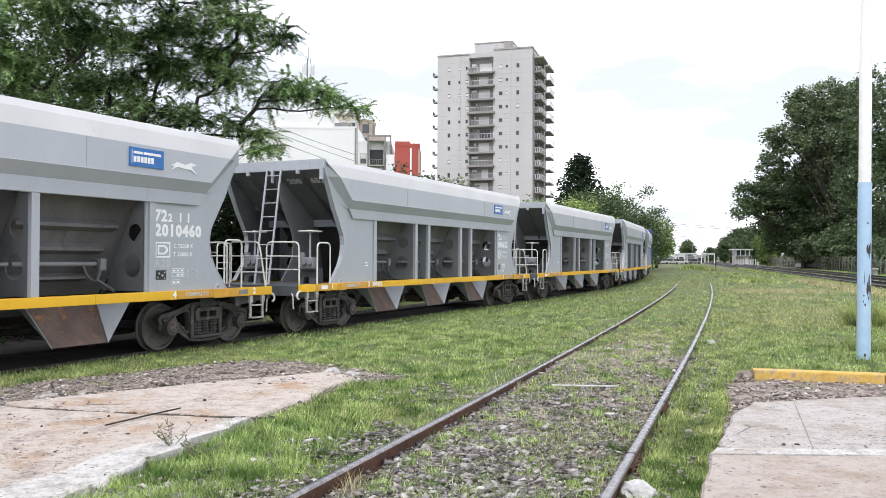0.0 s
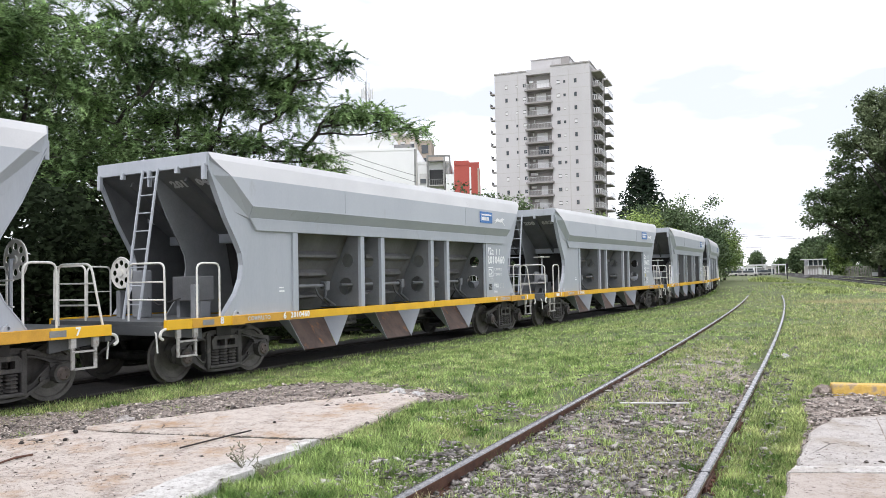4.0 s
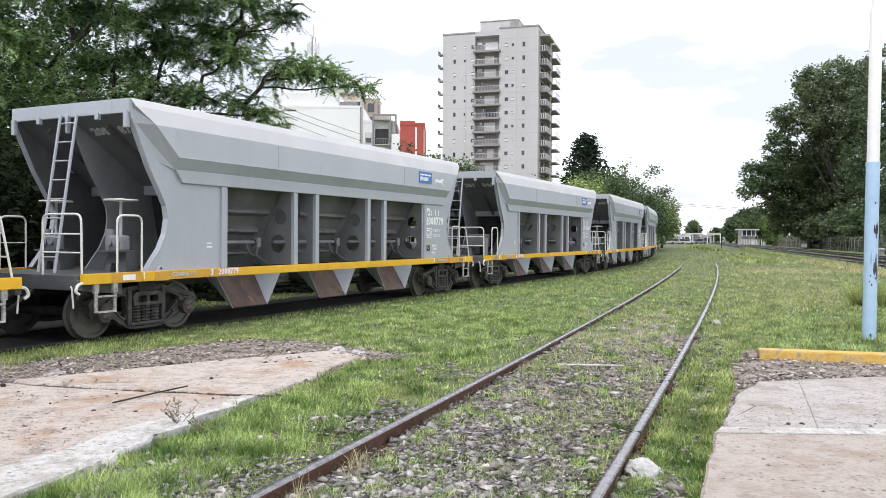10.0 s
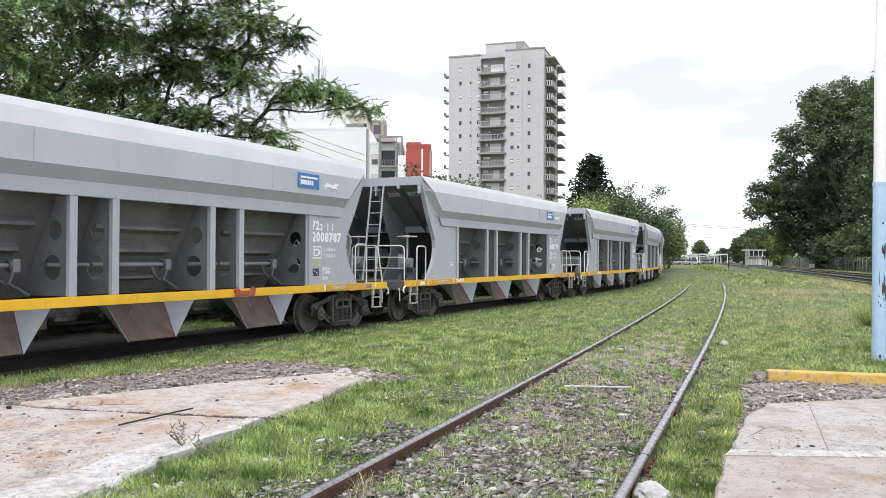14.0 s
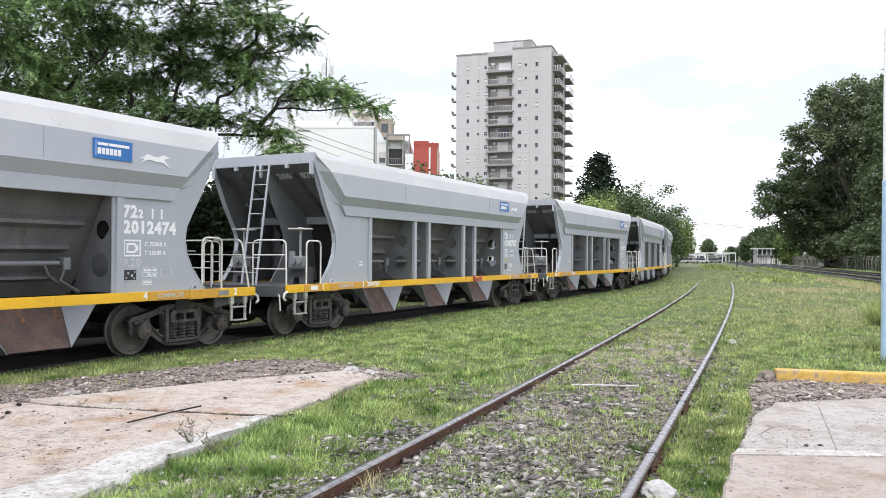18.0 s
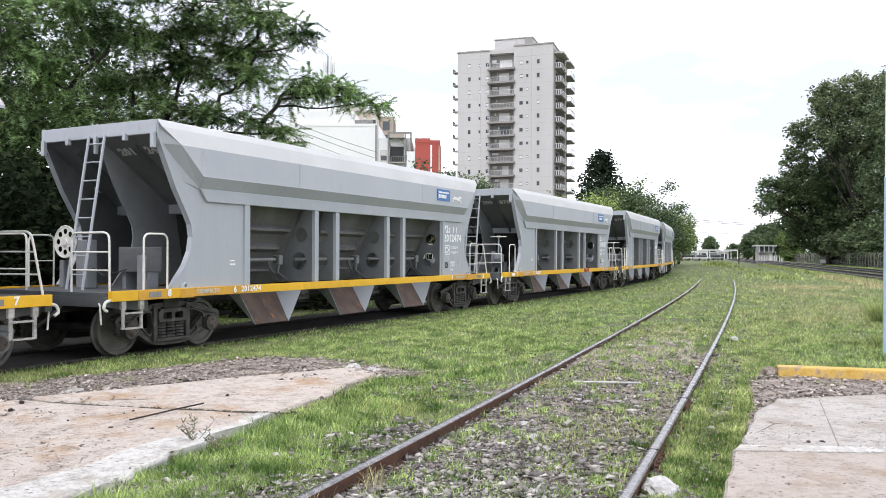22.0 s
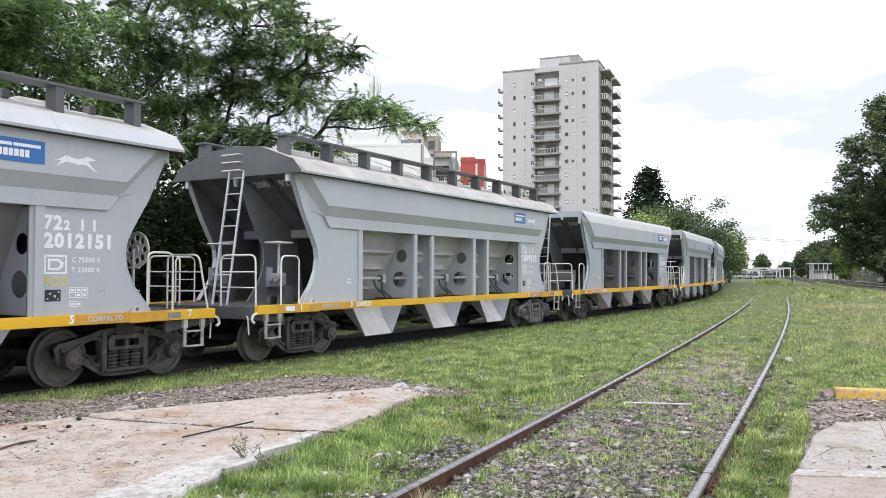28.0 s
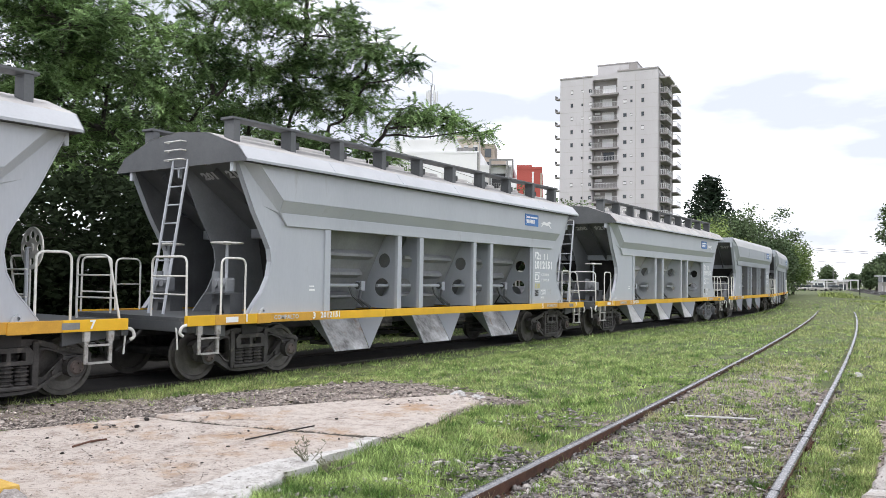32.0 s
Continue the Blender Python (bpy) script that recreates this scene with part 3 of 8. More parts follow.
def rail_object(name, points, z, label, group, web=None, head=None):
    """One rail along a line of plan points, its head polished and its web rusty."""
    prof = rail_profile()
    k = len(prof)
    pts = [Vector((p[0], p[1], 0)) for p in points]
    ob = new(name)
    ob.matrix_world = pose(pts[0].x, pts[0].y, z)
    tagged(ob, label, "rail", group)

    def strip(kind, picks, mat):
        bm = bmesh.new()
        rings = []
        for i, p in enumerate(pts):
            d = (pts[min(i + 1, len(pts) - 1)] - pts[max(i - 1, 0)]).normalized()
            n = Vector((d.y, -d.x, 0))
            rings.append([bm.verts.new(p - pts[0] + n * a + Vector((0, 0, b))) for a, b in prof])
        for r0, r1 in zip(rings, rings[1:]):
            for j in picks:
                bm.faces.new((r0[j], r0[(j + 1) % k], r1[(j + 1) % k], r1[j]))
        bmesh.ops.delete(bm, geom=[v for v in bm.verts if not v.link_faces], context="VERTS")
        part(kind, bm, mat, ob, smooth=True)

    crown = [k - 4, k - 3, k - 2, k - 1, 0, 1, 2]
    strip("rail_head", crown, head or web or RAIL_TOP)
    strip("rail_web", [j for j in range(k) if j not in crown], web or RAIL_RUST)
    return ob


def offset_line(points, off):
    out = []
    for i, p in enumerate(points):
        a, b = points[max(i - 1, 0)], points[min(i + 1, len(points) - 1)]
        d = Vector((b[0] - a[0], b[1] - a[1])).normalized()
        out.append((p[0] + d.y * off, p[1] - d.x * off))
    return out


GAUGE = 1.676 + 0.07
SIDING = [(siding_x(y), y) for y in np.arange(-14, 47, 1.0)]
for side in (-1, 1):
    rail_object("rail", offset_line(SIDING, side * GAUGE / 2), 0.0, "rusty flat-bottomed siding rail with a dull worn head", "rails of the overgrown siding")
MAIN = [axis_at(s) for s in np.arange(-110, 160, 2.0)]
for side in (-1, 1):
    rail_object("rail", offset_line(MAIN, side * GAUGE / 2), RAIL_Z, "running rail blackened with the grain train's shade", "rails under the train", RAIL_BLACK)


def sleepers():
    """Old sleepers, most of them sunk in the soil."""
    me = finish(box((-1.3, -0.12, -0.16), (1.3, 0.12, 0.0), 0.02), "sleeper", SLEEPER)
    for j, y in enumerate(np.arange(-6, 46, 0.72)):
        x = siding_x(y)
        a = -math.degrees(math.atan(0.4013 -0.00163 * y))
        show = (j % 6 == 2)
        z = -0.125 if show else -0.165
        ob = new("sleeper", me)
        ob.matrix_world = pose(x, y, z + random.uniform(-0.006, 0.004), 0, 0, a + random.uniform(-1, 1))
        tagged(ob, "grey weathered wooden sleeper sunk in the ballast of the siding", "sleeper", "siding sleepers")


sleepers()


def flat_patch(name, outline, top, depth, mat, label, category, jag=0.03, seed=1, round_edge=0.02):
    """A slab on an uneven outline; its sides go down into the soil."""
    rng = random.Random(seed)
    pts = []
    for i, a in enumerate(outline):
        b = outline[(i + 1) % len(outline)]
        n = max(1, int(math.dist(a, b) / 0.18))
        for k in range(n):
            f = k / n
            j = jag if jag else 0
            pts.append((a[0] + (b[0] - a[0]) * f + rng.uniform(-j, j), a[1] + (b[1] - a[1]) * f + rng.uniform(-j, j)))
    bm = bmesh.new()
    cx, cy = sum(p[0] for p in pts) / len(pts), sum(p[1] for p in pts) / len(pts)
    rings = []
    for inset, z in ((0.0, top - depth), (0.0, top - round_edge), (round_edge, top)):
        ringv = []
        for x, y in pts:
            d = math.hypot(cx - x, cy - y)
            ringv.append(bm.verts.new((x + (cx - x) / d * inset, y + (cy - y) / d * inset, z + (rng.uniform(-0.004, 0.004) if z < top else 0))))
        rings.append(ringv)
    m = len(pts)
    for r0, r1 in zip(rings, rings[1:]):
        for k in range(m):
            bm.faces.new((r0[k], r0[(k + 1) % m], r1[(k + 1) % m], r1[k]))
    bmesh.ops.triangle_fill(bm, edges=[bm.edges.get((rings[-1][k], rings[-1][(k + 1) % m])) for k in range(m)], use_beauty=True)
    return tagged(new(name, finish(bm, name, mat)), label, category, kind="structure")


SLAB_L = [(-1.60, 7.22), (-1.35, 8.40), (-1.18, 9.25), (-0.95, 9.82), (-1.34, 10.25), (-2.27, 9.63), (-3.31, 8.81), (-4.3, 7.9), (-4.62, 7.4), (-5.2, 6.78), (-7.4, 5.3), (-9.36, 3.3), (-4.53, 2.27), (-2.66, 3.71), (-2.18, 5.05), (-2.02, 5.96)]
PANEL_FAR = [(-1.62, 7.33), (-1.46, 7.95), (-1.28, 8.40), (-1.22, 9.0), (-1.10, 9.3), (-0.95, 9.82), (-1.34, 10.25), (-2.27, 9.63), (-3.31, 8.81), (-4.25, 8.03), (-3.72, 7.80)]
PANEL_NEAR = [(-1.67, 7.22), (-3.73, 7.64), (-4.28, 7.85), (-4.62, 7.4), (-5.2, 6.78), (-7.4, 5.3), (-9.36, 3.3), (-4.53, 2.27), (-2.84, 3.71), (-2.36, 5.05), (-2.15, 5.98), (-1.86, 6.7)]
flat_patch("pavement", PANEL_FAR, -0.045, 0.25, CONCRETE, "worn pinkish concrete slab of the level crossing", "pavement", 0.02, 3)
flat_patch("pavement", PANEL_NEAR, -0.035, 0.25, CONCRETE, "worn pinkish concrete slab with rust stains", "pavement", 0.015, 4)
flat_patch("pavement_edge", [(-1.60, 7.20), (-1.72, 7.24), (-1.98, 6.6), (-2.32, 5.98), (-2.62, 5.05), (-3.5, 3.85), (-3.4, 3.2), (-2.70, 3.6), (-2.30, 4.5), (-2.20, 5.0), (-2.10, 5.4), (-1.98, 5.96), (-1.86, 6.5)], -0.030, 0.25, CONCRETE_EDGE, "pale broken edge of the crossing slab", "pavement", 0.075, 8)
SLAB_R = [(1.53, 4.64), (2.08, 6.03), (2.17, 6.13), (2.88, 7.67), (3.25, 8.15), (4.71, 8.5), (8.37, 7.83), (8.87, 1.03), (1.97, 1.03), (0.59, 2.27)]
flat_patch("pavement", [(1.53, 4.64), (2.06, 5.95), (3.2, 5.92), (8.5, 5.75), (8.87, 1.03), (1.97, 1.03), (0.59, 2.27)], -0.03, 0.25, CONCRETE_PATH, "pale pinkish concrete footpath slab", "pavement", 0.012, 5)
flat_patch("pavement", [(2.17, 6.11), (2.85, 7.60), (3.25, 8.12), (3.85, 8.30), (4.71, 8.48), (8.37, 7.83), (8.5, 5.92)], -0.034, 0.25, CONCRETE_UPPER, "pale concrete footpath slab", "pavement", 0.02, 6)
flat_patch("pavement_joint", [(2.05, 5.96), (8.5, 5.765), (8.5, 5.92), (2.16, 6.14)], -0.027, 0.2, CONCRETE_EDGE, "pale mortar strip between the footpath slabs", "pavement", 0.008, 9, 0.012)
DIRT_L = [(-0.3, 10.2), (-1.03, 10.85), (-1.9, 11.55), (-2.9, 11.9), (-4.15, 11.6), (-5.2, 11.05), (-6.2, 10.4), (-7.9, 9.45), (-11.3, 6.9), (-10.34, 2.06), (-4.93, 1.03), (-2.75, 3.6), (-2.15, 5.2), (-1.95, 6.2), (-1.55, 7.4), (-1.05, 9.2)]
DIRT_R = [(3.05, 8.2), (3.55, 9.7), (4.2, 9.98), (8.6, 8.8), (8.4, 7.6), (4.7, 8.2), (3.2, 7.8), (2.5, 6.3), (2.2, 6.2)]


def dirt_patch(outline, lift, label, seed):
    """Bare ground that follows the lie of the soil, with an uneven rim."""
    rng = random.Random(seed)
    cx, cy = sum(p[0] for p in outline) / len(outline), sum(p[1] for p in outline) / len(outline)
    pts = []
    for i, a in enumerate(outline):
        b = outline[(i + 1) % len(outline)]
        n = max(1, int(math.dist(a, b) / 0.12))
        for k in range(n):
            f = k / n
            pts.append((a[0] + (b[0] - a[0]) * f + rng.uniform(-0.07, 0.07), a[1] + (b[1] - a[1]) * f + rng.uniform(-0.07, 0.07)))
    bm = bmesh.new()
    rings = []
    steps = [1.0, 0.97, 0.9, 0.8, 0.68, 0.55, 0.4, 0.2]
    for f in steps:
        xs = np.array([cx + (x - cx) * f for x, y in pts])
        ys = np.array([cy + (y - cy) * f for x, y in pts])
        zs = ground_z(xs, ys) + (lift if f < 1 else -0.03) + 0.012 * np.sin(xs * 7 + ys * 5) * np.sin(ys * 6 - xs * 3)
        rings.append([bm.verts.new(p) for p in zip(xs, ys, zs)])
    m = len(pts)
    for r0, r1 in zip(rings, rings[1:]):
        for k in range(m):
            bm.faces.new((r0[k], r0[(k + 1) % m], r1[(k + 1) % m], r1[k]))
    bm.faces.new(rings[-1])
    ob = tagged(new("dirt_ground", finish(bm, "dirt_ground", DIRT, True)), label, "dirt", kind="structure")
    return ob


dirt_patch(DIRT_L, 0.028, "bare grey-brown dirt with rubble beside the crossing", 11)
dirt_patch(DIRT_R, 0.04, "bare grey dirt strip between kerb and footpath", 12)


def siding_bed():
    """The siding's old gravel bed, seen between the rails."""
    bm = bmesh.new()
    rows = []
    for y in np.arange(-2, 17.2, 0.4):
        n = 9
        w0, w1 = -1.3 + 0.2 * math.sin(y * 1.9), 1.15 + 0.15 * math.sin(y * 2.3)
        w0, w1 = w0 * (1 if y < 11 else (17.4 - y) / 6.4), w1 * (1 if y < 11 else (17.4 - y) / 6.4)
        xs = np.array([siding_x(y) + w0 + (w1 - w0) * k / (n - 1) for k in range(n)])
        zs = ground_z(xs, np.full(n, y)) + np.array([-0.03] + [0.022] * (n - 2) + [-0.03]) + 0.01 * np.sin(xs * 9) * np.sin(y * 8)
        rows.append([bm.verts.new((x, y, z)) for x, z in zip(xs, zs)])
    for r0, r1 in zip(rows, rows[1:]):
        for k in range(len(r0) - 1):
            bm.faces.new((r0[k], r0[k + 1], r1[k + 1], r1[k]))
    tagged(new("siding_bed", finish(bm, "siding_bed", DIRT, True)), "old gravelly bed between the siding rails", "trackbed", kind="structure")


siding_bed()


def train_bed():
    """Ballast under the train, blackened to hold the train's shade."""
    bm = bmesh.new()
    rows = []
    for s in np.arange(-100, 150, 1.5):
        x, y = axis_at(s)
        h = float(np.interp(s, LINE_S, LINE_TURN))
        # The nearer stretch is widened so its black holds the shade behind the train.
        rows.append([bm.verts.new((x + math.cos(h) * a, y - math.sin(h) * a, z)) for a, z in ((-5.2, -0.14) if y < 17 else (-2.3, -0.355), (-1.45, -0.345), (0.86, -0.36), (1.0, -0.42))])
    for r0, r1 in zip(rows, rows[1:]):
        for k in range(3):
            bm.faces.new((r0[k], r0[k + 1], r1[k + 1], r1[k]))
    tagged(new("train_trackbed", finish(bm, "train_trackbed", BED_BLACK)), "ballast under the train, its shade put into the black", "trackbed", kind="structure")


# Near-black stands in for the shade under and behind the train.
BED_BLACK = material("shade_black_ballast", (0.010, 0.009, 0.009), (0.034, 0.030, 0.027), 3, 0.95, 0, 0.9, 25)
train_bed()


# ---- the grain wagon ----
KW = 0.905  # works units to metres for the wagon body
BOGIE_X, AXLE = 6.28, 0.915
SHEET_EDGE = [(6.56, 1.2), (6.42, 1.38), (6.22, 1.62), (6.08, 1.9), (6.03, 2.18), (6.07, 2.42), (6.19, 2.64), (6.48, 3.12), (6.72, 3.62), (6.90, 4.0)]
POSTS = (-4.50, -2.06, -1.20, 1.20, 2.06, 4.50)


def wheelset(parent, x):
    """An axle with two wheels and the turning end caps, as one keyed part."""
    ws = part("wheelset", tube([(0, -1.02, 0), (0, 1.02, 0)], 0.085, 12), CAST_STEEL, parent)
    ws.location = (x, 0, 0.42)
    prof = ((0.20, -0.2), (0.24, 0.05), (0.55, 0.28), (0.82, 0.22), (0.86, 0.0), (0.99, 0.0), (1.0, 0.72), (1.075, 0.8), (1.075, 1.0), (0.86, 1.0), (0.82, 0.62), (0.5, 0.6), (0.24, 0.9), (0.2, 1.15))
    for s in (-1, 1):
        rows = prof if s < 0 else tuple((f, 1 - z) for f, z in reversed(prof))
        part("wheel", disc((0, s * 0.9, 0), (0, 1, 0), 0.42, 0.135, 30, rows), WHEEL_STEEL, ws, smooth=False)
        cap = disc((0, s * 1.27, 0), (0, s, 0), 0.105, 0.10, 16, ((1, 0), (1, 0.75), (0.8, 1.0)))
        for k in range(3):
            a = k * math.tau / 3
            add_disc(cap, (0.058 * math.cos(a), s * 1.33, 0.058 * math.sin(a)), (0, s, 0), 0.018, 0.03, 6)
        part("bearing_cap", cap, CAP_RUST, ws)
    return ws


def rounded(points, steps=4):
    """A closed outline that runs smoothly through its points."""
    n, out = len(points), []
    for i in range(n):
        p = [Vector(points[(i + k) % n]) for k in (-1, 0, 1, 2)]
        for q in range(steps):
            f = q / steps
            v = 0.5 * (2 * p[1] + (p[2] - p[0]) * f + (2 * p[0] - 5 * p[1] + 4 * p[2] - p[3]) * f * f + (3 * p[1] - p[0] - 3 * p[2] + p[3]) * f ** 3)
            out.append((v.x, v.y))
    return out


def mirrored(points):
    return [(-a, b) for a, b in reversed(points)]


FRAME_HALF = [(0.0, 0.835), (0.30, 0.835), (0.46, 0.81), (0.70, 0.735), (0.95, 0.68), (1.12, 0.65), (1.185, 0.58), (1.15, 0.46), (1.10, 0.35), (1.06, 0.33), (1.03, 0.45), (0.80, 0.45), (0.77, 0.33), (0.68, 0.30), (0.56, 0.22), (0.40, 0.13), (0.20, 0.105)]
FRAME_OUT = FRAME_HALF + mirrored(FRAME_HALF[1:])
WINDOW_OUT = rounded([(0.42, 0.34), (0.43, 0.64), (0.50, 0.68), (0.62, 0.655), (0.76, 0.60), (0.75, 0.545), (0.62, 0.43), (0.50, 0.32)], 3)
SPRING_OUT = [(-0.33, 0.235), (0.33, 0.235), (0.33, 0.73), (-0.33, 0.73)]


def bogie(parent, x, steel=None):
    """A cast three-piece bogie: arched side frames with windows, bolster, springs, axle boxes."""
    steel = steel or CAST_STEEL
    bg = part("bogie", box((-0.26, -1.05, 0.42), (0.26, 1.05, 0.66), 0.03), CAST_STEEL, parent, "cast steel bogie bolster")
    bg.location = (x, 0, 0)
    for s in (-1, 1):
        # thin web plate with its windows, then raised flanges round the rim and the windows
        bm = plate(FRAME_OUT, [SPRING_OUT, WINDOW_OUT, mirrored(WINDOW_OUT)], 0.07, lambda a, b, d: (a, s * (1.09 + d), b))
        part("side_frame", bm, steel, bg)
        for name, line, wide in (("top_flange", mirrored(FRAME_HALF[:8])[:-1] + FRAME_HALF[:8], 0.075), ("bottom_flange", FRAME_HALF[12:] + mirrored(FRAME_HALF[12:]), 0.045)):
            lip = bmesh.new()
            rings = []
            for k, (a, b) in enumerate(line):
                (a0, b0), (a1, b1) = line[max(k - 1, 0)], line[min(k + 1, len(line) - 1)]
                n = Vector((b1 - b0, a0 - a1)).normalized() * wide
                rings.append([lip.verts.new(p) for p in ((a, s * 1.05, b), (a + n.x, s * 1.05, b + n.y), (a + n.x, s * 1.205, b + n.y), (a, s * 1.205, b))])
            for r0, r1 in zip(rings, rings[1:]):
                for k in range(4):
                    lip.faces.new((r0[k], r0[(k + 1) % 4], r1[(k + 1) % 4], r1[k]))
            lip.faces.new(rings[0][::-1])
            lip.faces.new(rings[-1])
            bmesh.ops.recalc_face_normals(lip, faces=lip.faces)
            part(name, lip, steel, bg)
        for e in (-1, 1):
            hole = WINDOW_OUT if e > 0 else mirrored(WINDOW_OUT)
            cx, cz = sum(p[0] for p in hole) / len(hole), sum(p[1] for p in hole) / len(hole)
            inner = [(cx + (a - cx) * 0.98, cz + (b - cz) * 0.98) for a, b in hole]
            outer = [(cx + (a - cx) * 1.2, cz + (b - cz) * 1.16) for a, b in hole]
            part("window_rim", plate(outer, [inner], 0.11, lambda a, b, d: (a, s * (1.085 + d), b)), steel, bg)
            part("frame_column", box((e * 0.37 - 0.045, min(s * 1.06, s * 1.235), 0.16), (e * 0.37 + 0.045, max(s * 1.06, s * 1.235), 0.80), 0.02), steel, bg)
            # axle box with its adapter and bolts
            bx = box((e * AXLE - 0.125, min(s * 1.06, s * 1.25), 0.31), (e * AXLE + 0.125, max(s * 1.06, s * 1.25), 0.54), 0.035)
            add_disc(bx, (e * AXLE, s * 1.235, 0.42), (0, 1, 0), 0.145, 0.12, 20)
            add_box(bx, (e * AXLE - 0.16, min(s * 1.06, s * 1.22), 0.52), (e * AXLE + 0.16, max(s * 1.06, s * 1.22), 0.58), 0.012)
            part("axle_box", bx, steel, bg)
            part("brake_lug", disc((e * 0.66, s * 1.165, 0.36), (0, s, 0), 0.045, 0.06, 12), steel, bg)
        part("spring_seat", box((-0.36, min(s * 1.03, s * 1.25), 0.165), (0.36, max(s * 1.03, s * 1.25), 0.225), 0.02), steel, bg)
        # the bolster's end: a hollow casting over the springs
        end = plate([(-0.31, 0.50), (0.31, 0.50), (0.33, 0.66), (0.27, 0.73), (-0.27, 0.73), (-0.33, 0.66)], [[(-0.22, 0.555), (-0.03, 0.555), (-0.03, 0.665), (-0.22, 0.665)], [(0.03, 0.555), (0.22, 0.555), (0.22, 0.665), (0.03, 0.665)]], 0.12, lambda a, b, d: (a, s * (1.14 + d), b))
        part("bolster_end", end, steel, bg)
        for k in range(3):
            rows = []
            for j in range(5):
                rows += [(0.70, j / 5), (1.0, (j + 0.28) / 5), (1.0, (j + 0.62) / 5), (0.70, (j + 0.9) / 5)]
            part("coil_spring", disc((-0.205 + k * 0.205, s * 1.165, 0.362), (0, 0, 1), 0.096, 0.275, 9, rows), steel, bg)
    for e in (-1, 1):
        part("brake_beam", box((e * 0.42 - 0.04, -0.8, 0.3), (e * 0.42 + 0.04, 0.8, 0.4), 0.01), GEAR, bg)
    return bg


def frame_loop(parent, points, label="white tubular handrail loop"):
    return part("handrail", tube(bend(points, 0.14), 0.02, 8), WHITE_PAINT, parent, label, True)


def hand_wheel(parent, centre, axis, r=0.28):
    """A brake wheel: rim, hub and spokes."""
    axis = Vector(axis)
    a = axis.orthogonal().normalized()
    b = axis.cross(a)
    c = Vector(centre)
    n = 28
    rim = [c + (a * math.cos(i * math.tau / n) + b * math.sin(i * math.tau / n)) * r for i in range(n + 1)]
    bm = plate(ring(0, 0, r * 0.97, 28), [ring(r * 0.66 * math.cos(k * math.tau / 8), r * 0.66 * math.sin(k * math.tau / 8), r * 0.19, 10) for k in range(8)], 0.012, lambda p, q, d: tuple(c + a * p + b * q + axis * (d - 0.006)))
    add_tube(bm, rim, 0.017, 6)
    add_disc(bm, c, axis, 0.07, 0.07, 12)
    return part("brake_wheel", bm, WHITE_PAINT, parent, "pale brake wheel with round holes")


